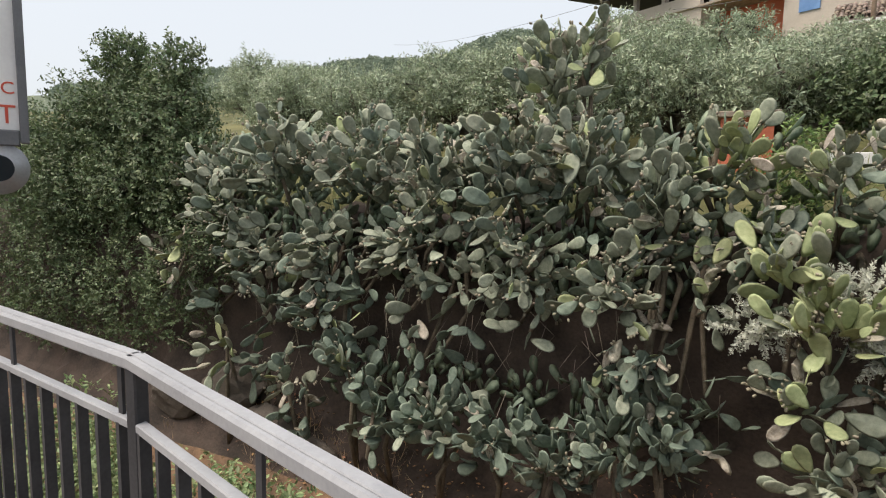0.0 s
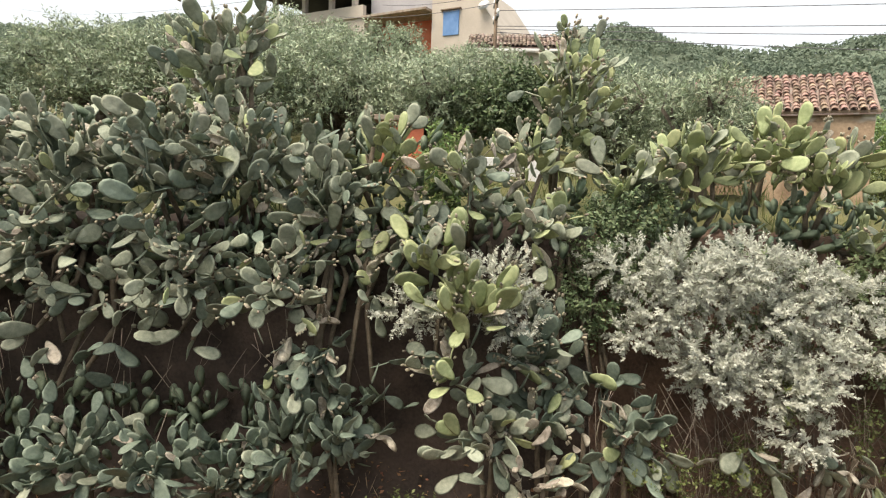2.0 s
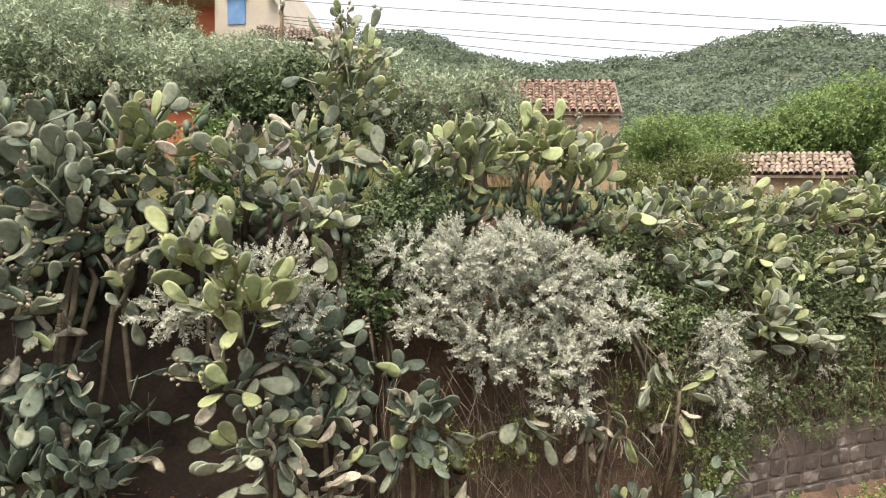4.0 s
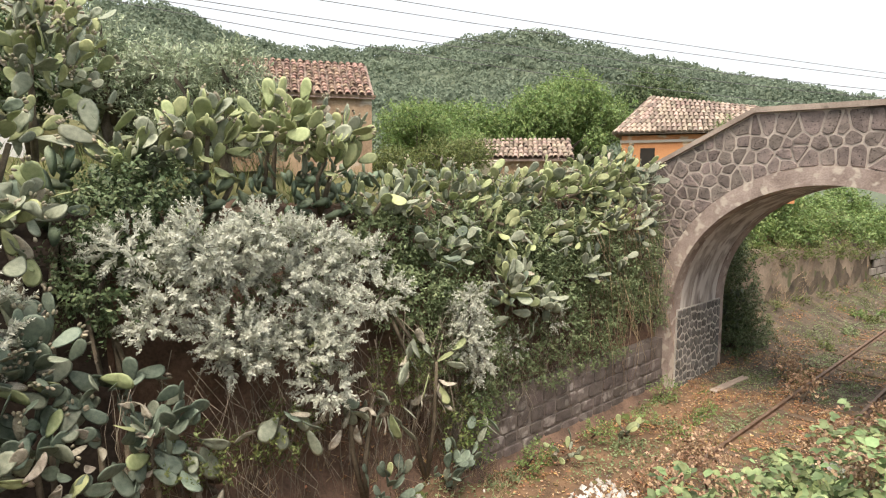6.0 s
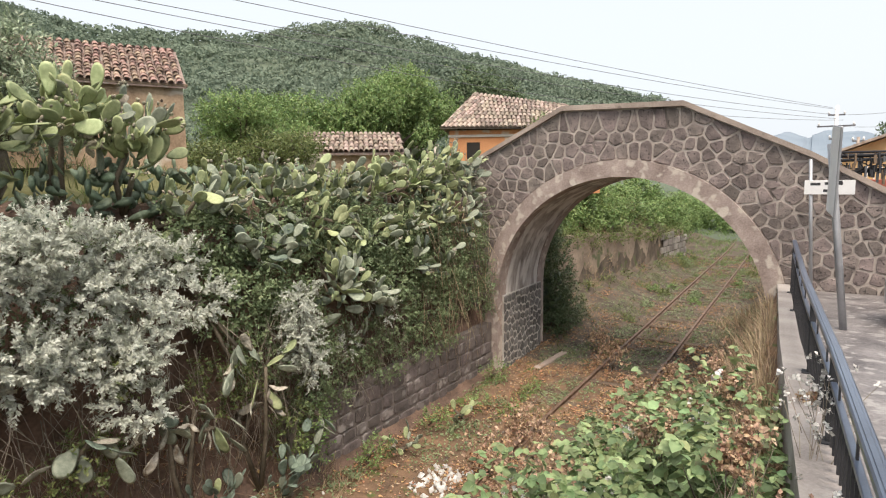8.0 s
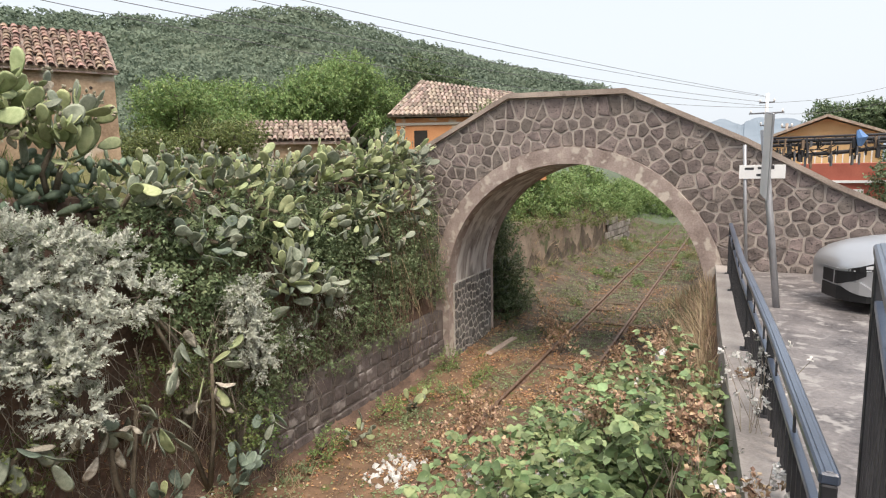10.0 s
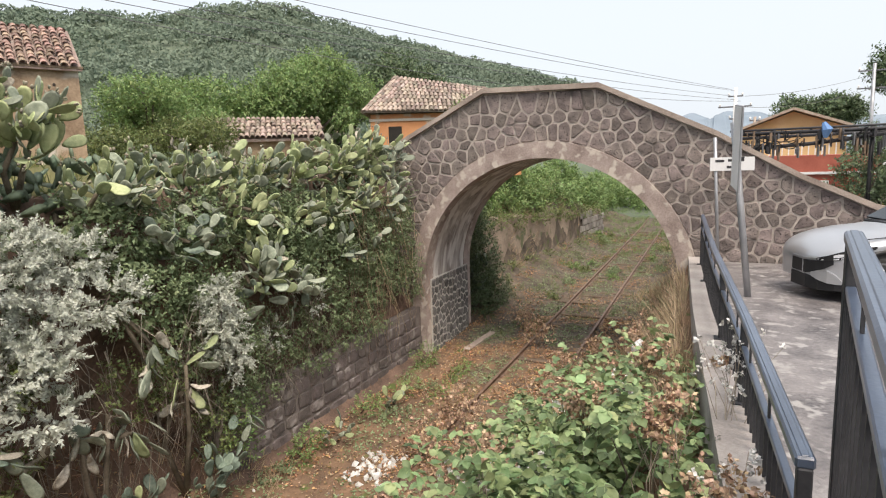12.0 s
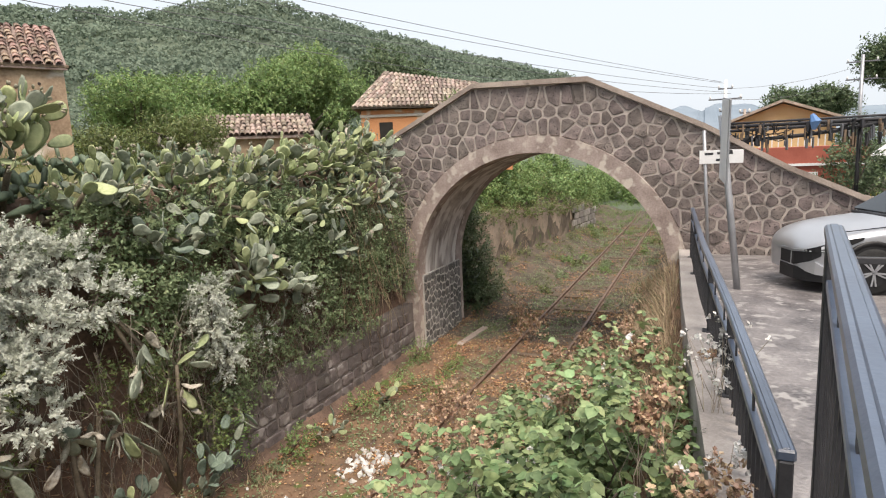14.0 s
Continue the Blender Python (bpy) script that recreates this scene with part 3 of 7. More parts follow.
# ---------------------------------------------------------------- prickly pears
def pad_mesh(rng, mat, dry=False):
    """An obovate cactus joint, base at the origin, along +z, about 1 long."""
    n = 14
    w, fat, bend = rng.uniform(0.215, 0.32), rng.uniform(0.02, 0.034), rng.uniform(-0.10, 0.10)
    if dry:
        w, fat, bend = w * rng.uniform(0.4, 0.8), 0.014, rng.uniform(-0.32, 0.32)
    rim = []
    for k in range(n):
        a = 2 * math.pi * k / n
        z = 0.5 - 0.5 * math.cos(a)
        wide = math.sin(a) * w * (0.62 + 0.62 * z) * (1 + rng.uniform(-0.05, 0.05))
        rim.append((wide, z))
    verts = [(u, bend * (2 * z - 1) ** 2, z) for u, z in rim]
    for side in (1, -1):
        for k, f in ((0.78, 0.8), (0.4, 1.0)):
            verts += [(u * k, side * fat * f + bend * (2 * z - 1) ** 2, 0.52 + (z - 0.52) * k) for u, z in rim]
        verts.append((0, side * fat + bend * 0.02, 0.52))
    faces = []
    for s in range(2):
        o1 = n + s * (2 * n + 1)
        o2, c = o1 + n, o1 + 2 * n
        for k in range(n):
            j = (k + 1) % n
            a = [(k, j, o1 + j, o1 + k), (o1 + k, o1 + j, o2 + j, o2 + k), (o2 + k, o2 + j, c)]
            faces += [q[::-1] for q in a] if s else a
    return mesh_of("pad", verts, faces, mat, True)


prng = np.random.default_rng(11)
PADS = {k: [pad_mesh(prng, m, k == "d") for _ in range(7)] for k, m in (("g", M_PAD), ("b", M_PAD_GREEN_SHADE), ("y", M_PAD_YELLOW_LIT), ("d", M_PAD_DRY))}
# b, and the second share of g, bring in the shade-darkened joints
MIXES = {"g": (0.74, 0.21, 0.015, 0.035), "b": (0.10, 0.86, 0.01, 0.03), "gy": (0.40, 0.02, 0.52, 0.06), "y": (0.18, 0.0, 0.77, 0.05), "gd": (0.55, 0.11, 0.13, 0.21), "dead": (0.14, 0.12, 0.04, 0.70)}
CACTUS_LABELS = {
    "g": "dense grey-green prickly pear cactus growing on the bank",
    "b": "deep green prickly pear, colour darkened for the shaded low bank",
    "gy": "green and sun-toned yellow-green prickly pear on the bank top",
    "y": "yellow-green prickly pear on the bank, sunlit tone in its colour",
    "gd": "grey-green prickly pear with brown withered pads",
    "dead": "withered broken prickly pear at the bank's foot",
}


def cactus(rng, c, radii, n, mix, root=None, droop=0.0, size=0.37, fruits=0.3):
    """A prickly pear filling an uneven ellipsoid: stems from the bank and chains of joints that grow outwards."""
    c, radii = np.array(c, float), np.array(radii, float)
    n = int(n * 1.75)
    if root is None:
        ry = 5.15 if c[2] > 2.7 else c[1] + 0.1
        root = np.array((c[0], ry, float(height(c[0], ry)) - 0.05))
    plant = thing("prickly_pear", CACTUS_LABELS[mix], "cactus", "prickly pears on the bank", at=tuple(root))
    runs, buds = [], []
    chains = max(4, n // 3)
    made = 0
    for _ in range(chains):
        d = unit(rng.normal(size=(1, 3)))[0]
        d[1] = -abs(d[1]) if rng.random() < 0.75 else d[1]
        p = c + d * radii * rng.uniform(0.15, 0.72)
        if len(runs) < 2:
            mid = (p + root) / 2 + rng.normal(size=3) * 0.1
            runs.append(([Vector(root - root), Vector(mid - root), Vector(p - root)], (0.045, 0.04, 0.03)))
        grow = unit((d * np.array((0.7, 0.7, 0.5)) + np.array((0, -0.25, 0.75 - 1.5 * droop)) + rng.normal(size=3) * 0.45)[None])[0]
        for k in range(rng.integers(2, 5)):
            if made >= n:
                break
            out = (p - c) / radii
            if np.linalg.norm(out) > 1.12:
                break
            L = size * rng.triangular(0.5, 0.9, 1.25) * (1 - 0.06 * k)
            face = np.array((0.15, -0.7, 0.25)) + rng.normal(size=3) * 0.8
            z = Vector(grow)
            y = Vector(face)
            y = (y - y.dot(z) * z).normalized()
            m = Matrix((y.cross(z), y, z)).transposed().to_4x4() @ Matrix.Diagonal((L, L, L, 1))
            m.translation = Vector(p - root)
            kind = "gbyd"[rng.choice(4, p=MIXES[mix])]
            ob = new("pad", PADS[kind][rng.integers(7)])
            ob.parent, ob.matrix_basis = plant, m
            made += 1
            if rng.random() < fruits:
                for a in rng.uniform(-1.0, 1.0, rng.integers(2, 7)):
                    rim = Vector((math.sin(a) * 0.36, 0, 0.55 + 0.45 * math.cos(a)))
                    buds.append((m @ rim, (m.to_3x3() @ Vector((math.sin(a), 0, math.cos(a)))).normalized()))
            p = p + grow * L * 0.93
            grow = unit((grow + rng.normal(size=3) * 0.5 + np.array((0, -0.06, 0.12 - 0.5 * droop)))[None])[0]
    if runs:
        for run in runs:
            part("stem", tubes("stem", [run], M_TRUNK), None, plant, "woody grey-brown stem")
    if buds:
        V, F = [], []
        for b, d in buds:
            v, f = tube_data([b, b + d * 0.02, b + d * 0.045, b + d * 0.055], (0.008, 0.017, 0.016, 0.007), 5)
            F += [tuple(i + len(V) for i in q) for q in f]
            V += v
        tagged(part("fruit", mesh_of("fruit", V, F, M_FRUIT, True), None, plant, "small green and reddish fruit"), kind="stuff")
    return plant


crng = np.random.default_rng(23)
# the great overhanging hedge
for spec in (
    ((-9.0, 4.9, 5.3), (0.9, 0.7, 0.9), 75, "g"), ((-7.3, 4.7, 5.7), (1.0, 0.7, 0.9), 100, "g"),
    ((-5.7, 4.8, 5.6), (1.0, 0.7, 0.95), 105, "g"), ((-4.2, 4.7, 5.5), (0.95, 0.7, 0.8), 100, "g"),
    ((-3.0, 4.6, 5.5), (0.9, 0.7, 0.85), 100, "g"), ((-2.0, 4.7, 5.6), (0.8, 0.65, 0.9), 95, "g"),
    ((-1.0, 4.7, 5.3), (0.8, 0.6, 0.8), 85, "g"),
):
    cactus(crng, *spec, fruits=0.45, size=0.41)
cactus(crng, (-2.6, 5.3, 6.75), (0.75, 0.5, 0.95), 95, "gd", size=0.38)
cactus(crng, (-2.2, 5.2, 7.2), (0.45, 0.35, 0.7), 30, "gy", size=0.36)
cactus(crng, (-0.15, 4.7, 5.8), (0.5, 0.45, 0.6), 45, "gy")
# joints hanging down the face
for spec in (
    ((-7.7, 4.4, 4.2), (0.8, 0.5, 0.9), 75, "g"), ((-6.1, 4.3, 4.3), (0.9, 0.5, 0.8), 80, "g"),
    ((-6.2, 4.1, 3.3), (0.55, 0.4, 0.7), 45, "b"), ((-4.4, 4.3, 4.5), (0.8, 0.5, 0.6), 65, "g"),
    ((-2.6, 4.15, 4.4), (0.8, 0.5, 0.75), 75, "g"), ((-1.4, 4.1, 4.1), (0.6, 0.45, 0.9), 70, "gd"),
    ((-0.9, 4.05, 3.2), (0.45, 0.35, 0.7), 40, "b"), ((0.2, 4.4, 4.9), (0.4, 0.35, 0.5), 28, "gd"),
):
    cactus(crng, *spec, droop=0.45, fruits=0.4)
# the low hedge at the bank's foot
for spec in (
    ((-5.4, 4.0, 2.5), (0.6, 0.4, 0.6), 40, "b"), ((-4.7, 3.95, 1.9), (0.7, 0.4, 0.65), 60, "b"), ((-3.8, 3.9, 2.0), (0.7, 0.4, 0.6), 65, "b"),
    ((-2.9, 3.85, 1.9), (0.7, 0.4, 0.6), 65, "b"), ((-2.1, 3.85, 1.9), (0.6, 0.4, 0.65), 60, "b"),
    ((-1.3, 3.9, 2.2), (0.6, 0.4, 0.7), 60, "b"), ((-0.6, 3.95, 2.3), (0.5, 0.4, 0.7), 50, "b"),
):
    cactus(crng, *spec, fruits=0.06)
# the yellow-green plant that leans out, and its neighbours
cactus(crng, (0.5, 3.8, 4.55), (0.42, 0.4, 0.45), 34, "y", size=0.43)
cactus(crng, (0.95, 3.7, 4.0), (0.6, 0.4, 0.45), 48, "y", size=0.43)
cactus(crng, (0.75, 3.85, 3.2), (0.4, 0.35, 0.55), 34, "gd", droop=0.4, size=0.4)
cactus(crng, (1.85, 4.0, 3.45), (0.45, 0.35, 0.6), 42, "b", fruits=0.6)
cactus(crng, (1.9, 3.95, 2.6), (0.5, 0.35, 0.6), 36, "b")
cactus(crng, (1.2, 3.8, 2.4), (0.7, 0.45, 0.5), 55, "gd", droop=0.2, fruits=0)
cactus(crng, (1.7, 3.6, 1.9), (0.8, 0.4, 0.35), 46, "dead", droop=0.3, fruits=0)
cactus(crng, (2.9, 3.8, 2.4), (0.55, 0.4, 0.5), 40, "b", droop=0.2, fruits=0)
cactus(crng, (1.0, 4.7, 5.5), (0.5, 0.5, 0.5), 42, "gd")
cactus(crng, (1.85, 4.45, 4.95), (0.5, 0.4, 0.45), 40, "gd", droop=0.3)
cactus(crng, (1.85, 5.1, 5.8), (0.55, 0.45, 0.55), 44, "gy")
cactus(crng, (2.45, 5.4, 6.75), (0.62, 0.4, 1.15), 100, "gy", size=0.35, root=np.array((2.3, 5.6, 5.2)))
# ridge of yellow-green plants
for spec in (((3.3, 5.1, 5.55), (0.6, 0.5, 0.5), 46, "gy"), ((4.2, 5.0, 5.85), (0.75, 0.5, 0.55), 62, "y"), ((5.2, 5.0, 5.95), (0.75, 0.5, 0.55), 66, "y"), ((6.0, 4.9, 5.75), (0.6, 0.45, 0.55), 50, "y")):
    cactus(crng, *spec, size=0.43)
for spec in (
    ((7.2, 4.75, 4.9), (0.8, 0.5, 0.55), 52, "gy"), ((8.5, 4.75, 5.0), (0.85, 0.5, 0.55), 58, "gy"), ((9.8, 4.75, 5.05), (0.9, 0.5, 0.55), 62, "gy"),
    ((11.2, 4.75, 5.1), (0.9, 0.5, 0.6), 64, "y"), ((12.5, 4.75, 5.2), (0.9, 0.5, 0.65), 70, "y"), ((13.7, 4.65, 5.4), (0.8, 0.5, 0.7), 78, "y"), ((14.7, 4.5, 5.2), (0.6, 0.5, 0.8), 66, "gd"),
):
    cactus(crng, *spec, size=0.36)
for spec in (
    ((7.6, 4.05, 4.2), (0.7, 0.35, 0.5), 26, "g"), ((8.9, 4.05, 4.4), (0.7, 0.35, 0.5), 28, "gy"), ((10.2, 4.05, 4.3), (0.7, 0.35, 0.45), 28, "gy"), ((11.5, 4.05, 4.3), (0.7, 0.35, 0.45), 28, "gy"),
    ((12.7, 4.05, 4.4), (0.7, 0.35, 0.5), 30, "gy"), ((13.8, 4.05, 4.4), (0.6, 0.35, 0.6), 30, "gd"), ((11.6, 3.95, 3.5), (0.6, 0.3, 0.45), 18, "g"), ((6.5, 4.4, 4.9), (0.5, 0.35, 0.4), 20, "gy"), ((13.0, 3.95, 3.3), (0.5, 0.3, 0.4), 10, "gd"),
):
    cactus(crng, *spec, size=0.34, droop=0.15, fruits=0.1)
# more joints trailing over the hollow
for spec in (((-3.6, 4.2, 4.1), (0.6, 0.4, 0.55), 26, "g"), ((-8.6, 4.3, 4.9), (0.7, 0.45, 0.8), 34, "g"), ((-5.2, 4.1, 3.7), (0.45, 0.35, 0.6), 20, "b"), ((-0.3, 4.3, 4.2), (0.4, 0.35, 0.6), 20, "gd"), ((-7.2, 4.1, 3.2), (0.6, 0.35, 0.7), 26, "b"), ((-6.6, 4.0, 2.2), (0.6, 0.35, 0.5), 20, "gd")):
    cactus(crng, *spec, droop=0.5, fruits=0.3)
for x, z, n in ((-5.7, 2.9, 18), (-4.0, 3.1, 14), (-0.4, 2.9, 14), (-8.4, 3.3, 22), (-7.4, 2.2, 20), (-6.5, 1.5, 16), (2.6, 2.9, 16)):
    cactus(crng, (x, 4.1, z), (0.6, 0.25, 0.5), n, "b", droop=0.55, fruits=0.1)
cactus(crng, (9.0, 3.8, 3.4), (0.6, 0.3, 0.75), 42, "gy", fruits=0)
cactus(crng, (10.1, 3.85, 2.85), (0.35, 0.25, 0.5), 16, "g", fruits=0)
cactus(crng, (5.9, 3.75, 2.35), (0.8, 0.35, 0.5), 12, "gd", droop=0.4, fruits=0)
cactus(crng, (7.1, 3.75, 2.5), (0.6, 0.35, 0.5), 10, "gd", droop=0.5, fruits=0)
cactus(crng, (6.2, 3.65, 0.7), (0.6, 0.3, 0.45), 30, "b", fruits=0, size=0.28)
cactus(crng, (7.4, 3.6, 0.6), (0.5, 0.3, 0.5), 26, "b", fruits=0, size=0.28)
cactus(crng, (10.2, 3.3, 0.15), (0.5, 0.3, 0.2), 14, "gd", fruits=0, size=0.26, root=np.array((10.2, 3.4, 0.0)))
cactus(crng, (12.0, 3.1, 0.15), (0.5, 0.3, 0.2), 14, "gy", fruits=0, size=0.26, root=np.array((12.0, 3.2, 0.0)))
cactus(crng, (20.3, 4.4, 1.2), (0.6, 0.4, 1.1), 50, "b", fruits=0, root=np.array((20.3, 4.9, 0.3)))


# joints deep inside the hedge, past counting; shade put into their darker green
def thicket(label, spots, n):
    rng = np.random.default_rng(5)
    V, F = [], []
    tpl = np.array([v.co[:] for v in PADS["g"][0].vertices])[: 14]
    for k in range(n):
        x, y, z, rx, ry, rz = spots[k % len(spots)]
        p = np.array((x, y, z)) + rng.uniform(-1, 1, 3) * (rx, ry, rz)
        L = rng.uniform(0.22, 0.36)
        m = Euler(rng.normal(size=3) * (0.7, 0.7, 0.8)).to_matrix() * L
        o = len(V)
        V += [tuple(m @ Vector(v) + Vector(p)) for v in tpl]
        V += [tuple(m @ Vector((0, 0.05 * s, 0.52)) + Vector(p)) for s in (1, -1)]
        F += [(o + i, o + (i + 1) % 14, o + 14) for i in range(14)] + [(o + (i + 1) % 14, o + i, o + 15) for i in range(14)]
    ob = new("cactus_thicket", mesh_of("cactus_thicket", V, F, M_PAD_DEEP_SHADE, True))
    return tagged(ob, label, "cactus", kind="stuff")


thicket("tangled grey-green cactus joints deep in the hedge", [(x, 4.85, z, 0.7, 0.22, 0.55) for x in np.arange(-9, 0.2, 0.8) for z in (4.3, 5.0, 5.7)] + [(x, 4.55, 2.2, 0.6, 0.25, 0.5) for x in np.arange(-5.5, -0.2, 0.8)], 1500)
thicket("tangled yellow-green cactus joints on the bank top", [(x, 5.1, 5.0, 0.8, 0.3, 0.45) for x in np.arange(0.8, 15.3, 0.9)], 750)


# ---------------------------------------------------------------- shrubs and trees
def shrub(name, label, category, blobs, mat, per, leaf, width, twig, density, up=0.5, group="", spread=0.9, stems=True, wide=0.5, fold=0.15, shell=0.45, kind="", broad=False, taper=0.0, trio=False):
    """Leafy plant of several lumps; density: twigs a cubic-ish metre of skin."""
    b0 = blobs[0]
    base = (b0[0], b0[1], float(height(b0[0], b0[1])))
    plant = thing(name, label, category, group, kind, at=base)
    pos, ax, runs = [], [], []
    for x, y, z, rx, ry, rz in blobs:
        n = max(12, int(density * (rx * ry + ry * rz + rx * rz)))
        p, d = cloud(RNG, n, (x, y, z), (rx, ry, rz), shell)
        pos.append(p), ax.append(d + np.array((0, 0, up)) + RNG.normal(size=(n, 3)) * 0.4)
        for k in range(3):
            q = p[k * (n // 3)] - np.array(base)
            c = np.array((x, y, z)) - np.array(base)
            runs.append(([tuple(c + np.array((0, ry * 0.6, -rz * 0.9))), tuple(c + RNG.normal(size=3) * 0.05), tuple(q)], (0.014, 0.009, 0.003)))
    pos, ax = np.concatenate(pos) - np.array(base), np.concatenate(ax)
    part("foliage", sprigs("foliage", RNG, pos, ax, twig, per, leaf, width, mat, spread, fold, wide, broad, taper, trio), None, plant)
    for run in runs if stems else ():
        part("stem", tubes("stem", [run], M_BARK, 4), None, plant)
    return plant


def tree(name, label, x, y, blobs, mat, per, leaf, width, twig, density, trunk=0.14, up=0.3):
    z0 = float(height(x, y))
    t = thing(name, label, "tree", "trees on the slope", at=(x, y, z0))
    base = np.array((x, y, z0))
    pos, ax, limbs = [], [], []
    top = np.mean([b[:3] for b in blobs], 0) - base
    part("trunk", tubes("trunk", [([(0, 0, -0.2), tuple(top * 0.3 + RNG.normal(size=3) * 0.08), tuple(top * 0.75)], (trunk, trunk * 0.75, trunk * 0.45))], M_BARK, 8), None, t)
    for bx, by, bz, rx, ry, rz in blobs:
        n = int(density * (rx * ry + ry * rz + rx * rz))
        p, d = cloud(RNG, n, (bx, by, bz), (rx, ry, rz), 0.35)
        pos.append(p), ax.append(d + np.array((0, 0, up)) + RNG.normal(size=(n, 3)) * 0.5)
        c = np.array((bx, by, bz)) - base
        for k in range(2):
            limbs.append(([tuple(top * RNG.uniform(0.3, 0.7)), tuple(c * 0.85 + RNG.normal(size=3) * 0.15), tuple(p[k * (n // 2)] - base)], (trunk * 0.45, trunk * 0.25, 0.01)))
    for run in limbs:
        part("limb", tubes("limb", [run], M_BARK, 5), None, t)
    part("crown", sprigs("crown", RNG, np.concatenate(pos) - base, np.concatenate(ax), twig, per, leaf, width, mat), None, t)
    return t


def olive(x, y, top, w):
    z = float(height(x, y))
    r = (top - z) * 0.42
    blobs = []
    for k in range(13):
        a, q = k * 2.4 + x, 0.35 + 0.6 * ((k * 7) % 13) / 13
        s = 0.26 + 0.14 * ((k * 5) % 7) / 7
        blobs.append((x + w * q * math.cos(a), y + w * q * 0.8 * math.sin(a), top - r * (0.35 + 1.5 * ((k * 4) % 13) / 13), w * s, w * s, r * s * 1.25))
    return tree("olive_tree", "grey-green olive tree behind the cactus hedge", x, y, blobs, M_OLIVE, 10, 0.105, 0.27, 0.28, 330)


for x, y, top, w in ((-11.8, 10.5, 8.7, 1.7), (-9.4, 10.0, 8.5, 1.5), (-7.0, 10.8, 8.9, 1.6), (-5.0, 10.4, 9.0, 1.4), (-3.2, 9.4, 8.6, 1.3), (-1.4, 9.8, 8.7, 1.5), (0.4, 9.2, 8.1, 1.3), (-2.8, 12.5, 9.9, 1.6), (-0.6, 12.8, 9.6, 1.6), (1.5, 12.8, 9.3, 1.4), (3.4, 12.8, 8.9, 1.4), (5.0, 10.4, 8.0, 1.5), (5.5, 7.4, 7.8, 1.05), (9.5, 13.6, 8.2, 1.0), (-14.5, 12.0, 9.6, 2.0)):
    olive(x, y, top, w)
tree("citrus_tree", "dark green leafy citrus tree behind the cactus", 2.3, 9.0, [(2.0, 8.8, 7.1, 0.9, 0.8, 0.6), (2.9, 9.1, 7.1, 0.8, 0.7, 0.6), (1.3, 9.2, 7.2, 0.8, 0.7, 0.5), (2.3, 9.0, 7.5, 0.8, 0.7, 0.5)], M_DARKLEAF, 9, 0.10, 0.5, 0.22, 330)
# tall dark evergreen at the hedge's end
tree("evergreen_tree", "dark dense evergreen tree at the end of the hedge", -12.0, 5.6, [(-12.9, 5.5, 8.2, 0.7, 0.6, 0.5), (-11.0, 5.4, 7.9, 0.5, 0.5, 0.45), (-11.2, 5.3, 6.6, 1.3, 1.0, 1.2), (-12.6, 5.5, 7.0, 1.4, 1.0, 1.2), (-14.2, 5.6, 6.6, 1.3, 1.0, 1.3), (-10.4, 5.2, 5.4, 1.1, 0.9, 1.3), (-12.2, 5.0, 5.3, 1.4, 0.9, 1.3), (-14.2, 5.0, 5.0, 1.5, 1.0, 1.4), (-16.5, 5.5, 5.6, 1.5, 1.0, 1.6)], M_DARKLEAF, 9, 0.10, 0.5, 0.26, 330, 0.2)
shrub("ivy", "dark ivy hanging over the shaded bank", "shrub", [(-10.0, 4.4, 3.4, 1.1, 0.5, 1.2), (-11.8, 4.4, 3.0, 1.2, 0.5, 1.4), (-14.0, 4.4, 3.0, 1.6, 0.6, 1.6), (-16.5, 4.6, 3.2, 1.6, 0.6, 1.6), (-8.7, 4.35, 4.3, 0.6, 0.4, 0.8)], M_DARKLEAF, 8, 0.07, 0.6, 0.22, 240)
cactus(crng, (-9.6, 4.1, 3.9), (0.7, 0.4, 0.8), 34, "gd", droop=0.5)
cactus(crng, (-8.2, 3.9, 2.4), (0.7, 0.35, 0.7), 30, "gd", droop=0.5, fruits=0)

for x, y, z, n, mix in ((-4.3, 4.1, 3.5, 9, "gd"), (-2.5, 4.1, 3.55, 9, "g"), (-0.9, 4.05, 3.35, 10, "gd"), (1.3, 3.9, 3.3, 12, "gd"), (2.4, 3.9, 3.1, 13, "gd"), (2.5, 3.8, 2.4, 14, "dead"), (3.4, 3.75, 2.3, 10, "gd")):
    cactus(crng, (x, y, z), (0.55, 0.2, 0.36), n, mix, droop=0.7, fruits=0)
for x, z, n, mix in ((4.5, 2.3, 12, "gd"), (5.4, 2.2, 12, "dead"), (6.2, 1.9, 12, "gd"), (7.2, 2.0, 12, "dead"), (3.7, 1.6, 10, "dead"), (8.3, 1.3, 8, "g")):
    cactus(crng, (x, 3.72, z), (0.5, 0.2, 0.35), n, mix, root=np.array((x, 4.5, float(height(x, 4.5)))), droop=0.9, fruits=0)
for x, y, top, w in ((4.2, 9.6, 8.4, 1.2),):
    olive(x, y, top, w)
cactus(crng, (6.6, 3.75, 2.75), (0.6, 0.25, 0.5), 9, "gd", droop=0.9, fruits=0)
cactus(crng, (9.0, 3.75, 3.4), (0.5, 0.2, 0.45), 12, "g", droop=0.2, fruits=0)
cactus(crng, (9.9, 3.75, 2.95), (0.35, 0.2, 0.3), 5, "g", droop=0.2, fruits=0)
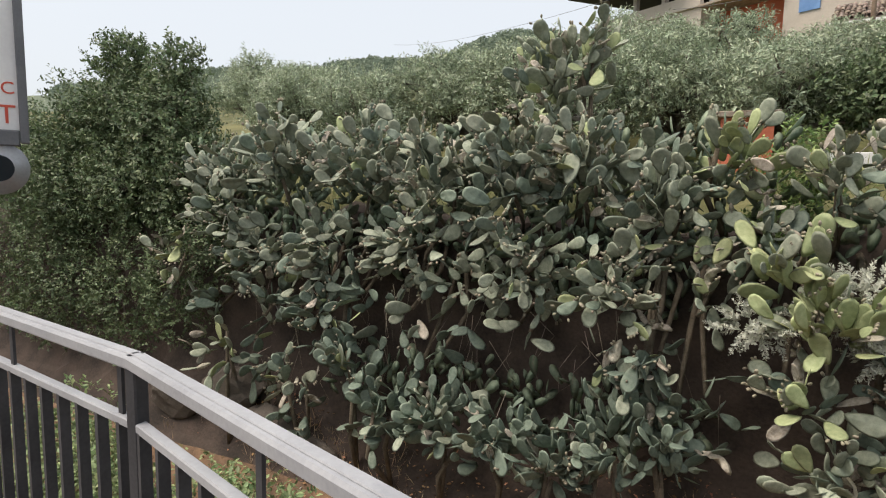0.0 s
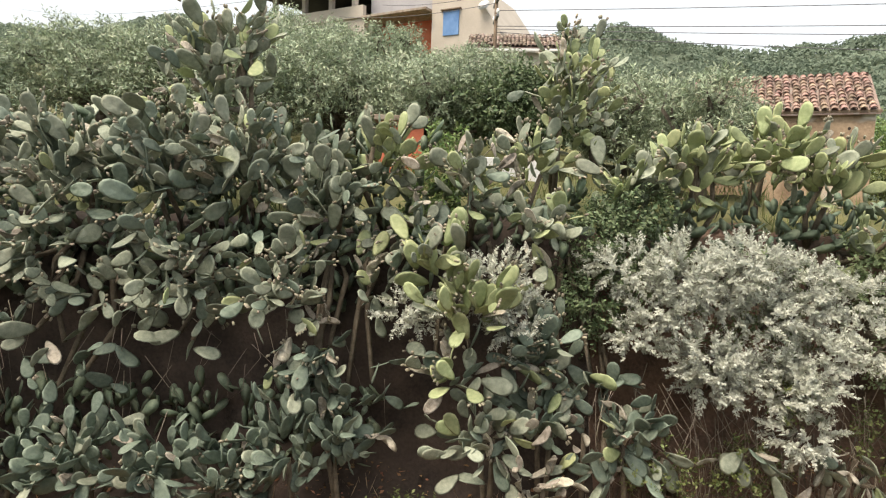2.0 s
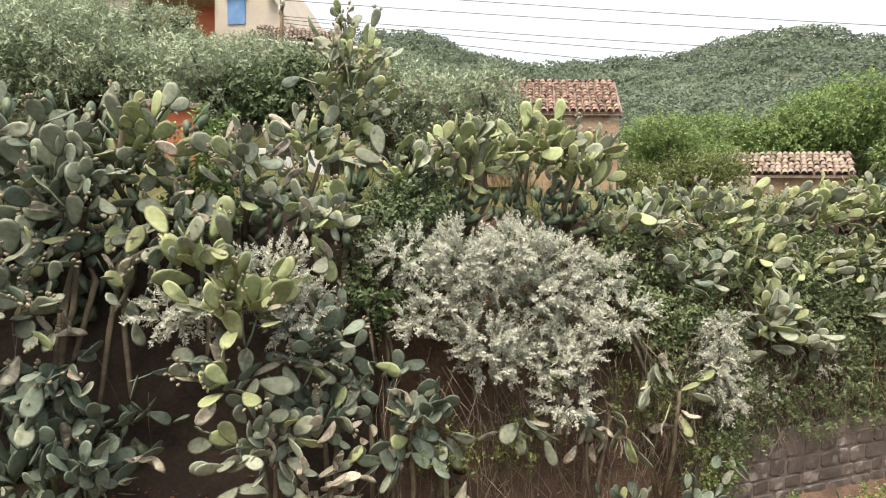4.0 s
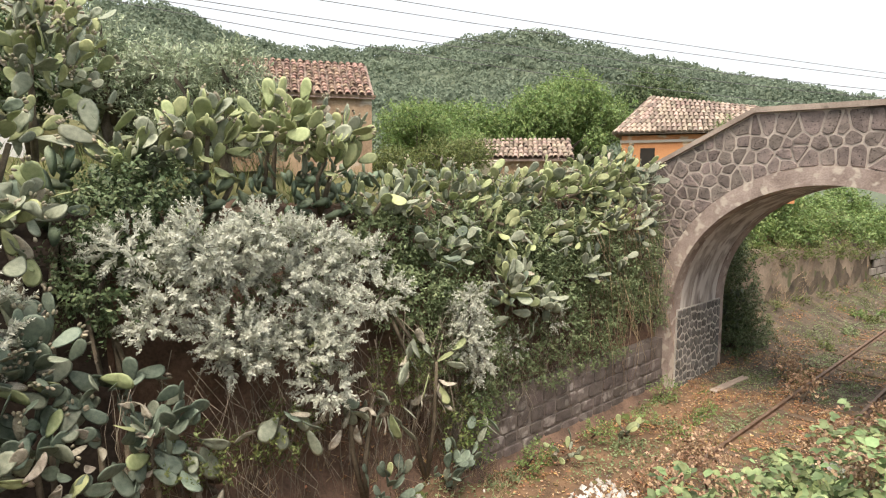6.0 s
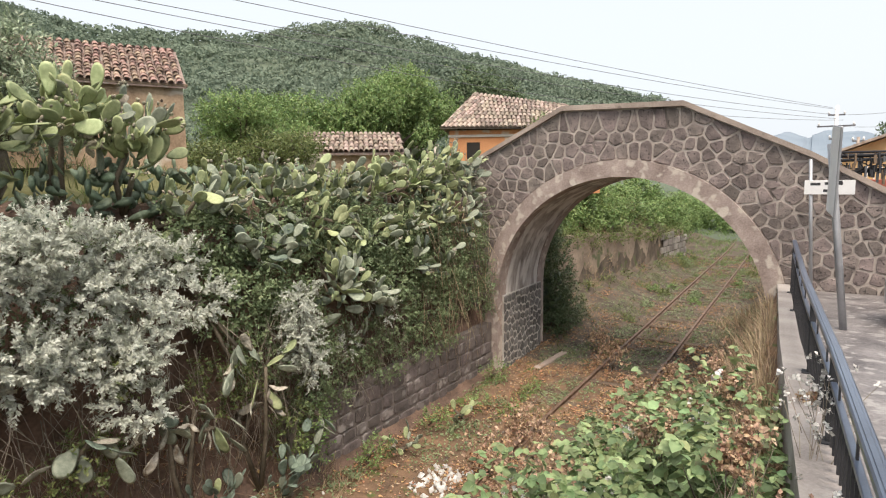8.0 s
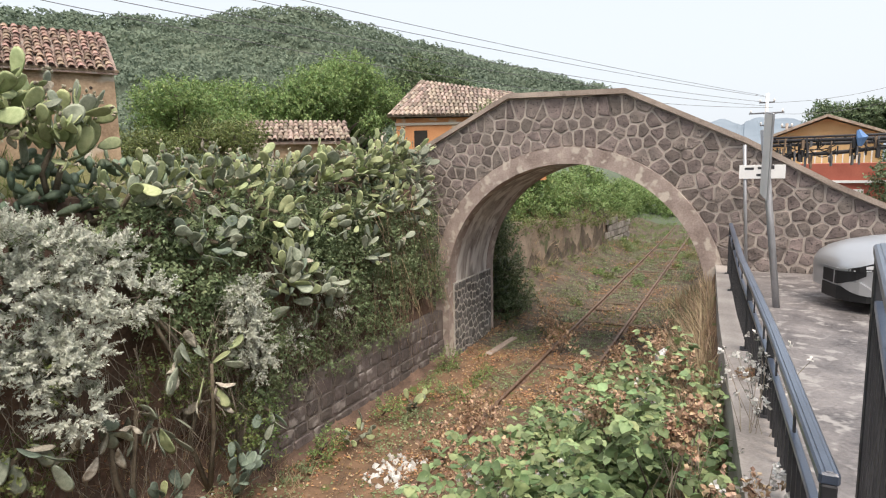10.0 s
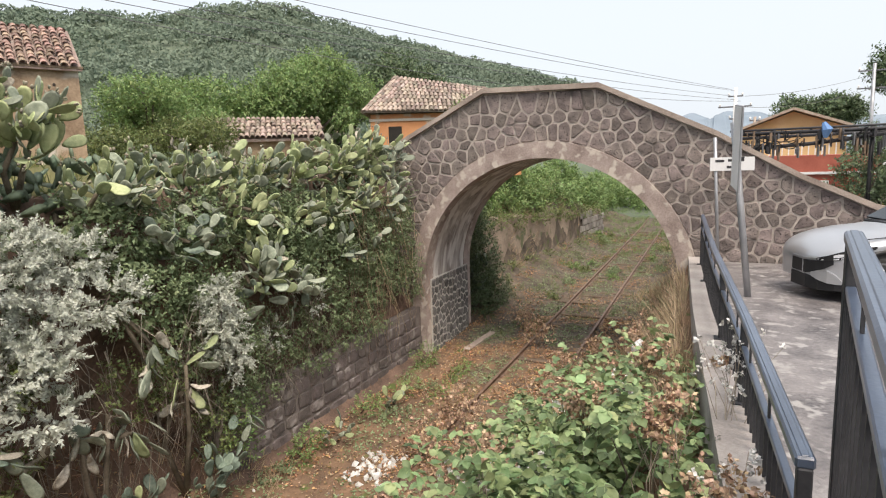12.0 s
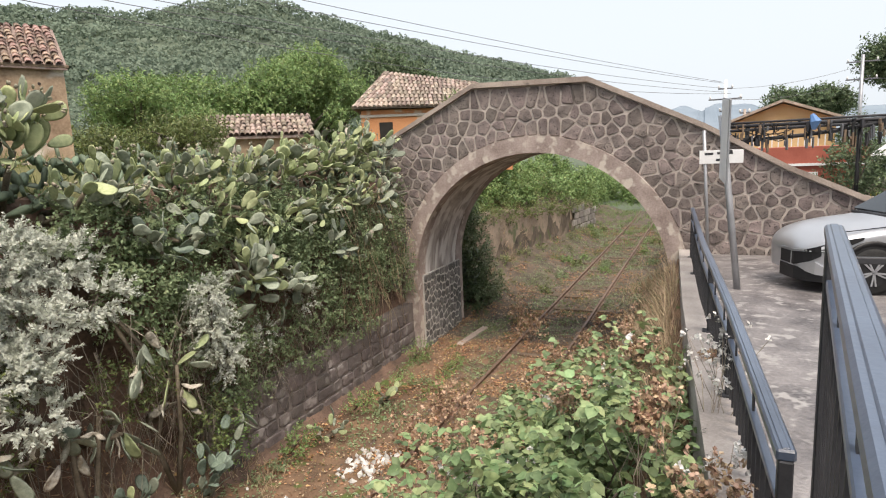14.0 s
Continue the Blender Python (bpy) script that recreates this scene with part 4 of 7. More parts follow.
# silver wormwood draped over the bank
wrng = np.random.default_rng(41)
lumps = [(3.1, 4.55), (3.5, 4.75), (4.0, 4.6), (4.4, 4.75), (4.9, 4.65), (5.4, 4.5), (3.0, 4.1), (3.5, 4.2), (4.1, 4.1), (4.7, 4.2), (5.3, 4.05), (5.9, 4.1), (3.2, 3.7), (3.8, 3.6), (4.4, 3.55), (5.0, 3.6), (5.6, 3.6), (6.1, 3.6), (4.1, 3.15), (4.8, 3.1), (5.4, 3.1), (5.0, 2.75)]
shrub("wormwood_bush", "large silvery wormwood bush with feathery leaves", "shrub", [(x + wrng.normal() * 0.15, 4.0 - 0.12 * (4.7 - z) + wrng.normal() * 0.2, z + wrng.normal() * 0.13, wrng.uniform(0.2, 0.42), wrng.uniform(0.2, 0.36), wrng.uniform(0.14, 0.32)) for x, z in lumps], M_SILVER, 46, 0.085, 0.42, 0.27, 250, up=0.35, spread=0.72, shell=0.72, taper=0.6)
# leaf filler added to stand in for shadow in the wormwood's gaps
shrub("creeper", "green leaves added inside the wormwood bush for its dark gaps", "shrub", [(3.6, 4.3, 4.3, 0.8, 0.3, 0.5), (5.0, 4.3, 4.2, 0.9, 0.3, 0.6), (4.6, 4.2, 3.5, 1.0, 0.3, 0.5)], M_CREEPER, 8, 0.06, 0.5, 0.2, 260)
shrub("wormwood_bush", "small silvery wormwood bush beside the yellow cactus", "shrub", [(0.2, 3.85, 4.0, 0.3, 0.25, 0.2), (1.2, 3.9, 4.35, 0.45, 0.3, 0.35), (1.5, 3.85, 3.9, 0.3, 0.25, 0.4)], M_SILVER, 40, 0.08, 0.4, 0.24, 260, up=0.3, spread=0.75, taper=0.6)
shrub("wormwood_bush", "silvery wormwood hanging in a long tuft", "shrub", [(7.95, 3.7, 3.3, 0.26, 0.22, 0.4), (7.9, 3.65, 2.8, 0.25, 0.22, 0.45), (8.1, 3.65, 2.35, 0.2, 0.2, 0.35)], M_SILVER, 42, 0.08, 0.4, 0.27, 260, up=-0.5, spread=0.75, taper=0.6)
shrub("wormwood_bush", "sparse silvery wormwood on the bank", "shrub", [(9.9, 3.95, 3.2, 0.25, 0.2, 0.3), (10.6, 3.95, 2.7, 0.3, 0.2, 0.35), (9.3, 3.9, 2.3, 0.4, 0.2, 0.2)], M_SILVER, 30, 0.065, 0.32, 0.2, 150, up=0.3, spread=0.8, taper=0.6)
# green creepers
shrub("creeper", "green leafy creeper climbing over the bank", "shrub", [(2.9, 4.5, 4.8, 0.55, 0.4, 0.6), (2.6, 4.3, 4.1, 0.5, 0.3, 0.6), (3.2, 4.7, 5.2, 0.7, 0.4, 0.35)], M_DARKLEAF, 8, 0.065, 0.55, 0.2, 450)
shrub("creeper", "lush bright green shrub above the hedge", "shrub", [(0.6, 5.3, 5.8, 0.5, 0.4, 0.6), (0.5, 5.0, 5.2, 0.45, 0.35, 0.5)], M_GREENLEAF, 8, 0.07, 0.55, 0.18, 300)
shrub("creeper", "green leafy creeper with dry stems over the wall", "shrub", [(6.9, 4.5, 4.4, 0.9, 0.4, 0.6), (7.2, 4.2, 3.5, 0.8, 0.35, 0.6), (8.2, 4.4, 4.3, 0.9, 0.4, 0.6), (9.8, 4.45, 4.3, 1.0, 0.4, 0.6), (11.2, 4.4, 4.1, 1.0, 0.4, 0.7), (11.4, 4.2, 3.3, 1.0, 0.35, 0.7), (12.9, 4.45, 4.2, 1.0, 0.4, 0.7), (13.0, 4.25, 3.4, 0.9, 0.35, 0.7), (10.2, 4.15, 3.5, 0.9, 0.35, 0.6), (8.2, 4.15, 3.2, 0.7, 0.3, 0.6)], M_CREEPER, 8, 0.07, 0.55, 0.2, 420)
shrub("creeper", "creeper trailing over the low wall", "shrub", [(7.4, 4.0, 2.6, 0.6, 0.3, 0.5), (8.6, 4.05, 2.4, 0.7, 0.3, 0.6), (8.3, 3.95, 1.6, 0.5, 0.25, 0.6), (9.9, 4.1, 2.2, 0.7, 0.25, 0.5), (11.2, 4.1, 2.3, 0.8, 0.25, 0.6), (12.4, 4.1, 2.3, 0.8, 0.25, 0.7), (13.6, 4.1, 2.6, 0.7, 0.25, 0.8), (14.6, 4.15, 3.0, 0.6, 0.3, 0.9), (14.9, 4.3, 4.2, 0.5, 0.3, 0.6), (13.2, 3.95, 3.2, 0.6, 0.2, 0.5), (14.2, 3.95, 3.7, 0.5, 0.2, 0.5), (14.9, 4.0, 2.4, 0.4, 0.2, 0.7), (9.2, 4.05, 1.5, 0.6, 0.2, 0.25), (10.8, 4.05, 1.5, 0.8, 0.2, 0.25), (12.6, 4.05, 1.55, 0.9, 0.2, 0.25)], M_CREEPER, 8, 0.065, 0.5, 0.2, 300, up=-0.2)
shrub("creeper", "yellow-green weeds on the bank below the wormwood", "shrub", [(3.4, 3.75, 2.0, 0.6, 0.3, 0.35), (4.6, 3.8, 2.0, 0.5, 0.3, 0.4), (6.6, 3.85, 2.4, 0.6, 0.3, 0.5), (7.7, 3.75, 1.3, 0.4, 0.25, 0.6), (0.2, 3.7, 1.4, 0.5, 0.3, 0.25), (5.0, 3.7, 3.0, 0.25, 0.2, 0.3)], M_OLIVEGREEN, 7, 0.06, 0.5, 0.18, 260)
shrub("creeper", "bright green weeds at the wall's foot", "shrub", [(14.8, 3.6, 0.2, 0.5, 0.3, 0.3), (11.5, 3.4, 0.15, 0.5, 0.3, 0.2), (9.5, 3.5, 0.2, 0.6, 0.3, 0.25), (13.0, 3.2, 0.1, 0.5, 0.3, 0.15), (8.2, 3.75, 0.9, 0.4, 0.25, 0.6)], M_GREENLEAF, 6, 0.06, 0.5, 0.14, 260)
shrub("creeper", "dark creeper on the cutting wall past the bridge", "shrub", [(20.0, 4.6, 2.6, 0.8, 0.5, 1.4), (20.6, 4.3, 1.0, 0.9, 0.6, 0.9), (20.2, 3.9, 1.9, 0.7, 0.5, 1.5), (20.8, 3.8, 0.7, 0.8, 0.6, 0.7), (21.6, 4.9, 1.3, 0.7, 0.5, 0.7), (19.6, 4.0, 3.2, 0.5, 0.4, 0.9), (19.9, 3.9, 0.4, 0.7, 0.5, 0.5), (20.1, 4.4, 3.7, 0.6, 0.5, 0.8)], M_DARKLEAF, 8, 0.075, 0.5, 0.2, 300)
shrub("bramble_thicket", "bright green thicket on top of the cutting wall", "shrub", [(x, float(past_wall(x)) + 1.0 + 0.2 * math.sin(x), 3.7 - 0.045 * (x - 21.5) + 0.25 * math.sin(1.7 * x), 0.95, 0.7, 0.7 + 0.25 * math.sin(2.3 * x)) for x in np.arange(22, 42, 1.5)] + [(x, float(past_wall(x)) + 2.4, 4.6 - 0.04 * (x - 21.5) + 0.3 * math.sin(2.1 * x), 1.25, 0.95, 0.95 + 0.25 * math.sin(1.3 * x)) for x in np.arange(22, 44, 2.2)] + [(45, 5.6, 2.0, 2.0, 1.2, 1.3), (50, 5.8, 1.9, 2.6, 1.6, 1.5), (57, 6.2, 2.0, 3.5, 2.0, 1.8), (76, 6.0, 2.5, 5.0, 4.0, 2.6), (80, -1.0, 2.0, 4.0, 4.0, 2.2)], M_GREENLEAF, 7, 0.15, 0.55, 0.4, 150)


# dry stems that hang from the bank
def hanging(label, x0, x1, z0, z1, n, y=3.95, mat=M_TWIG):
    t = thing("dry_stems", label, "dead plants", at=((x0 + x1) / 2, y, z0), kind="stuff")
    o = Vector(t.location)
    runs = []
    for _ in range(n):
        a = Vector((RNG.uniform(x0, x1), y + RNG.uniform(0, 0.35), z1 - RNG.uniform(0, 0.9) * (z1 - z0)))
        L = RNG.uniform(0.3, 0.6) * (z1 - z0)
        b = a + Vector((RNG.normal() * 0.28, -RNG.uniform(0.05, 0.25), -L * 0.5))
        c = b + Vector((RNG.normal() * 0.22, RNG.normal() * 0.08, -L * 0.5))
        runs.append(([a - o, b - o, c - o], (0.006, 0.004, 0.002)))
    part("stalks", tubes("stalks", runs, mat, 3), None, t)


hanging("dry grey-brown stems hanging below the wormwood", 2.6, 8.2, 1.2, 3.4, 320, 3.8)
hanging("straw-coloured creeper stems hanging by the bridge", 12.0, 15.4, 1.7, 4.9, 120, 3.85, M_STRAW)
hanging("thin dry roots hanging on the shaded bank", -8, 0, 2.2, 4.2, 60, 4.25)
hanging("thin dry roots hanging on the bank", 7.6, 11.5, 1.3, 3.2, 200, 3.95)


# ---------------------------------------------------------------- railings
def along(points, step_len):
    """Points at even steps along a polyline, with the run's direction."""
    out, left = [], 0.0
    for a, b in zip(points, points[1:]):
        a, b = Vector(a), Vector(b)
        L = (b - a).length
        s = left
        while s < L:
            out.append((a + (b - a) * (s / L), (b - a).normalized()))
            s += step_len
        left = s - L
    return out


BAR = boxed((-0.011, -0.02, 0), (0.011, 0.02, 1.0))
BAR_ME = bpy.data.meshes.new("bar")
BAR.to_mesh(BAR_ME), BAR.free()
BAR_ME.materials.append(M_BAR)


def railing(label, pts, foot, posts):
    """Top rail, grooved, a lower rail, upright flat bars and square posts; foot(x) is the height it stands on."""
    r = thing("railing", label, "railing", "railings beside the cutting", at=pts[0])
    o = Vector(pts[0])
    for a, b in zip(pts, pts[1:]):
        a, b = Vector(a) - o, Vector(b) - o
        d = (b - a).normalized()
        bm = beam(bmesh.new(), a - d * 0.02, b + d * 0.02, 0.072, 0.05, bevel=0.009)
        beam(bm, a - d * 0.01 + Vector((0, 0, 0.024)), b + d * 0.01 + Vector((0, 0, 0.024)), 0.03, 0.012, bevel=0.003)
        # segments that end before x = 1.2 get the paler grey
        paint = M_RAIL_PALE if b.x + o.x < 1.2 else M_RAILING
        part("top_rail", bm, paint, r)
        dz = Vector((0, 0, -0.23))
        part("lower_rail", beam(bmesh.new(), a + dz, b + dz, 0.04, 0.035, bevel=0.005), paint, r)
    for p in posts:
        p = Vector(p) - o
        z = foot(p.x + o.x) - o.z
        bm = beam(bmesh.new(), (p.x, p.y, z), (p.x, p.y, p.z - 0.02), 0.055, 0.055, up=(0, 1, 0), bevel=0.006)
        box(bm, (p.x - 0.07, p.y - 0.07, z), (p.x + 0.07, p.y + 0.07, z + 0.012))
        part("post", bm, M_BAR, r)
    for p, d in along(pts, 0.155):
        z = foot(p.x) + 0.06
        ob = new("bar", BAR_ME)
        ob.parent = r
        ob.location = (p.x - o.x, p.y - o.y, z - o.z)
        ob.rotation_euler = (0, 0, math.atan2(d.y, d.x))
        ob.scale = (1, 1, max(0.2, p.z - 0.24 - z))
    for p, d in along(pts, 0.93):
        q = p - o
        part("bracket", beam(bmesh.new(), q + Vector((0, 0, -0.22)), q + Vector((0, 0, -0.02)), 0.012, 0.03, up=d), M_BAR, r)
    return r


NEAR = [(-6.5, -1.68, 4.9), (-1.78, -2.27, 4.9), (-0.4, -2.66, 4.9), (1.1, -3.32, 4.9), (4.3, -3.76, 4.9)]
bm = bmesh.new()
ring = [(-8, -1.4), (-1.78, -2.15), (-0.35, -2.54), (1.15, -3.17), (4.4, -3.65), (4.4, -3.95), (-8, -4.1)]
lo, hi = [bm.verts.new((x, y, 1.2)) for x, y in ring], [bm.verts.new((x, y, 3.52)) for x, y in ring]
bm.faces.new(lo[::-1]), bm.faces.new(hi)
for k in range(7):
    bm.faces.new((lo[k], lo[(k + 1) % 7], hi[(k + 1) % 7], hi[k]))
tagged(part("pavement", bm, M_PLINTH), "grey concrete walkway behind the railing", "pavement", kind="structure")
railing("blue-grey metal railing with flat black upright bars", NEAR, lambda x: 3.52, [(-6.5, -1.68, 4.9), (-4.2, -1.967, 4.9), (-1.78, -2.27, 4.9), (-0.4, -2.66, 4.9), (1.1, -3.32, 4.9), (4.28, -3.757, 4.9)])
gate_bar = thing("barrier_bar", "dark steel bar across the walkway's end", "barrier", at=(4.3, -3.8, 3.5))
part("bar", beam(bmesh.new(), (0, 0, 1.27), (0, -2.4, 1.27), 0.03, 0.03, bevel=0.004), M_BAR, gate_bar)
part("post", beam(bmesh.new(), (0, -2.4, 0), (0, -2.4, 1.4), 0.05, 0.05, up=(0, 1, 0), bevel=0.005), M_BAR, gate_bar)
ROADRAIL = [(x, edge_y(x) + 0.08, z) for x, z in ((3.72, 4.10), (6.0, 4.08), (9.5, 4.06), (12, 4.05), (14.2, 4.05))]
railing("blue-grey metal railing on the kerb beside the road", ROADRAIL, lambda x: terrace(x) + 0.1, [ROADRAIL[0], ROADRAIL[1], (8, edge_y(8) + 0.08, 4.07), ROADRAIL[3], ROADRAIL[4]])

# the board at the railing's far end, with the few letters that show
board = thing("notice_board", "white notice board with red letters in a grey metal frame", "sign", at=(-5.0, -1.02, 5.86))
bu, bn = Vector((0.47, 0.883, 0)), Vector((0.883, -0.47, 0))
M_BOARD = Matrix((bu, -bn, Vector((0, 0, 1)))).transposed().to_4x4()
bm = boxed((-1.5, -0.01, 0.0), (0.10, 0.01, 1.75), 0, M_BOARD)
part("panel", bm, M_WHITE, board)
for lo, hi in (((0.09, -0.05, -0.10), (0.15, 0.05, 1.85)), ((-1.6, -0.05, -0.12), (0.088, 0.05, 0.0))):
    part("frame", boxed(lo, hi, 0.008, M_BOARD), M_STEELDARK, board, "grey metal frame")


def lettering(text, size, m, mat, parent):
    cu = bpy.data.curves.new("lettering", "FONT")
    cu.body, cu.size, cu.align_x, cu.extrude = text, size, "RIGHT", 0.001
    ob = new("lettering", cu)
    ob.data.materials.append(mat)
    ob.parent, ob.matrix_basis = parent, m
    return ob


TURN_UP = Matrix((bu, Vector((0, 0, 1)), bn)).transposed().to_4x4()
for text, size, up in (("R", 0.19, 1.13), ("MIC", 0.13, 0.27), ("T", 0.20, 0.05)):
    m = TURN_UP.copy()
    m.translation = bu * 0.075 + bn * 0.014 + Vector((0, 0, up))
    lettering(text, size, m, M_REDLETTER, board)
for dx in (-1.1,):
    part("post", boxed((dx - 0.04, -0.04, -5.9), (dx + 0.04, 0.04, -0.1), 0.005, M_BOARD), M_STEELDARK, board)
lamp = thing("floodlight", "round grey metal floodlight under the notice board", "lamp", at=(-5.08, -1.04, 5.57))
v, f = tube_data([(0, 0, 0), tuple(bn * 0.05), tuple(bn * 0.10)], (0.10, 0.19, 0.20), 20)
part("housing", mesh_of("housing", v, f, M_STEEL, True), None, lamp)
v, f = tube_data([tuple(bn * 0.101), tuple(bn * 0.106)], (0.10, 0.10), 20)
part("lens", mesh_of("lens", v, f, M_GLASS), None, lamp)
part("arm", beam(bmesh.new(), (0, 0, 0.0), tuple(bn * -0.05 + Vector((0, 0, 0.2))), 0.03, 0.03), M_STEELDARK, lamp)


# ---------------------------------------------------------------- road signs
def signpost(label, foot, top, r):
    t = thing("sign_post", label, "sign", "sign posts by the bridge", at=foot)
    o = Vector(foot)
    v, f = tube_data([(0, 0, 0), tuple((Vector(top) - o) / 2), tuple(Vector(top) - o)], (r, r, r), 10)
    part("pole", mesh_of("pole", v, f, M_STEEL, True), None, t, "galvanised steel pole")
    return t, o


post_a, o = signpost("galvanised post with a small white street sign", (15.15, -3.36, 2.9), (15.15, -3.22, 5.62), 0.035)
part("sign_plate", boxed((-0.055, -0.62, 2.02), (-0.04, 0.22, 2.30), 0.003), M_WHITE, post_a, "white street sign with dark lettering")
for y0, y1, z in ((-0.34, -0.24, 2.07), (-0.20, -0.10, 2.07), (-0.05, 0.12, 2.20), (-0.42, -0.12, 2.21)):
    part("lettering_bar", boxed((-0.058, y0, z), (-0.0555, y1, z + 0.05)), M_BAR, post_a)
part("clamp", boxed((-0.045, -0.01, 2.1), (0.045, 0.14, 2.16), 0.004), M_STEEL, post_a)
post_b, o = signpost("leaning galvanised post with a sign panel edge-on", (11.28, -3.75, 3.06), (11.36, -3.46, 5.74), 0.05)
part("sign_plate", boxed((-0.03, -0.34, 2.0), (0.0, 0.34, 3.22), 0.008, pose(-0.02, 0.255, -0.3, 6, 0, -84)), M_STEEL, post_b, "grey back of a road sign")
part("sign_face", boxed((-0.036, -0.32, 2.02), (-0.031, 0.32, 3.20), 0.0, pose(-0.02, 0.255, -0.3, 6, 0, -84)), M_WHITE, post_b)
part("clamp", boxed((-0.07, -0.07, 2.1), (0.07, 0.07, 2.16), 0.005, pose(0.02, 0.2, 0)), M_BAR, post_b)


# ---------------------------------------------------------------- car, nose towards the cutting
car = thing("car", "silver compact crossover car parked on the road", "car", at=(11.0, -4.66, 3.085))
car.rotation_euler = (0, 0, radians(17))
STATIONS = [  # along, half width, sill, waist, top half width, top
    (0.00, 0.34, 0.30, 0.58, 0.30, 0.64), (0.06, 0.54, 0.24, 0.63, 0.46, 0.72), (0.16, 0.71, 0.21, 0.69, 0.58, 0.79), (0.32, 0.83, 0.20, 0.76, 0.67, 0.86), (0.55, 0.89, 0.20, 0.84, 0.74, 0.92),
    (0.85, 0.91, 0.21, 0.90, 0.77, 0.97), (1.15, 0.90, 0.22, 0.93, 0.77, 1.00), (1.36, 0.90, 0.22, 0.95, 0.75, 1.03), (1.60, 0.90, 0.22, 0.97, 0.70, 1.20), (1.90, 0.90, 0.22, 0.98, 0.64, 1.40), (2.20, 0.90, 0.22, 1.00, 0.60, 1.53),
    (2.80, 0.90, 0.22, 1.03, 0.60, 1.55), (3.50, 0.90, 0.22, 1.08, 0.58, 1.42), (4.05, 0.86, 0.26, 1.10, 0.60, 1.20), (4.33, 0.70, 0.36, 0.95, 0.60, 1.00)]


def car_body():
    bm = bmesh.new()
    rows = []
    for l, w, s, b, tw, t in STATIONS:
        half = [(w * 0.9, s), (w * 0.985, s + 0.10), (w * 0.965, (s + b) / 2 - 0.05), (w * 0.985, (s + b) / 2 + 0.08), (w, b - 0.07), (w * 0.955, b), (tw, t - 0.035), (tw * 0.8, t), (tw * 0.4, t + 0.02), (0, t + 0.024)]
        loop = [(0.91 + x, z) for x, z in half] + [(0.91 - x, z) for x, z in half[-2::-1]]
        rows.append([bm.verts.new((x, -l, z)) for x, z in loop])
    n = len(rows[0])
    for p, q in zip(rows, rows[1:]):
        for k in range(n):
            bm.faces.new((p[k], q[k], q[(k + 1) % n], p[(k + 1) % n]))
    bm.faces.new(rows[0]), bm.faces.new(rows[-1][::-1])
    return bm


def nose_strip(name, mat, parent, run, out=0.014, label=""):
    """A thin panel wrapped round the nose; run: (along, low, high) from the middle of the nose backwards, on the kerb side."""
    bm = bmesh.new()
    rows = []
    ls, ws = [q[0] for q in STATIONS], [q[1] for q in STATIONS]
    for l, z0, z1 in run:
        if l > 0:
            w, e = float(np.interp(l, ls, ws)), 0.04
            slope = (float(np.interp(l + e, ls, ws)) - float(np.interp(max(l - e, 0), ls, ws))) / (l + e - max(l - e, 0))
            n = Vector((-1, slope, 0)).normalized()
            x, y = 0.91 - w + n.x * out, -l + n.y * out
        else:
            x, y = 0.91 - 0.34 * (1 + l), out
        rows.append([bm.verts.new(p) for p in ((x, y, z0), (x, y, z1), (x + 0.06, y - 0.06, z1), (x + 0.06, y - 0.06, z0))])
    for p, q in zip(rows, rows[1:]):
        for k in range(4):
            bm.faces.new((p[k], p[(k + 1) % 4], q[(k + 1) % 4], q[k]))
    bm.faces.new(rows[0]), bm.faces.new(rows[-1][::-1])
    return part(name, bm, mat, parent, label)


def arch_trim(x, l):
    """Black moulding round a wheel opening."""
    bm = bmesh.new()
    rows = []
    for a in np.linspace(-0.35, math.pi + 0.35, 26):
        c, t = math.cos(a), math.sin(a)
        rows.append([bm.verts.new((x + dx, -l + r * c, 0.335 + r * t)) for dx, r in ((-0.012, 0.38), (-0.012, 0.445), (0.05, 0.445), (0.05, 0.38))])
    for p, q in zip(rows, rows[1:]):
        for k in range(4):
            bm.faces.new((p[k], p[(k + 1) % 4], q[(k + 1) % 4], q[k]))
    bm.faces.new(rows[0]), bm.faces.new(rows[-1][::-1])
    return part("arch_trim", bm, M_BLACK, car, "black wheel arch trim", smooth=True)


body = part("body", car_body(), M_SILVERPAINT, car, "silver painted body", smooth=True)
for l in (0.84, 3.48):
    for x0, x1 in ((-0.004, 0.26), (1.56, 1.824)):
        part("wheel_arch", mesh_of("wheel_arch", *tube_data([(x0, -l, 0.335), (x1, -l, 0.335)], (0.40, 0.40), 28), M_BLACK, False), None, car, "dark wheel housing")
        wx = x0 - 0.03 if x0 < 0.5 else x1 - 0.185
        wheel = part("wheel", mesh_of("wheel", *tube_data([(wx, -l, 0.335), (wx + 0.02, -l, 0.335), (wx + 0.19, -l, 0.335), (wx + 0.215, -l, 0.335)], (0.29, 0.335, 0.335, 0.29), 32), M_TYRE, True), None, car, "black tyre")
        fx = wx - 0.004 if x0 < 0.5 else wx + 0.19
        part("rim", mesh_of("rim", *tube_data([(fx, -l, 0.335), (fx + 0.03, -l, 0.335)], (0.21, 0.22), 24), M_BLACK), None, wheel, "dark alloy rim")
        for k in range(10):
            a = k * math.pi / 5 + (0.16 if k % 2 else -0.16)
            part("spoke", beam(bmesh.new(), (fx - 0.006, -l, 0.335), (fx - 0.006, -l + 0.2 * math.cos(a), 0.335 + 0.2 * math.sin(a)), 0.022, 0.014, up=(1, 0, 0)), M_STEEL, wheel)
    arch_trim(0.0, l)
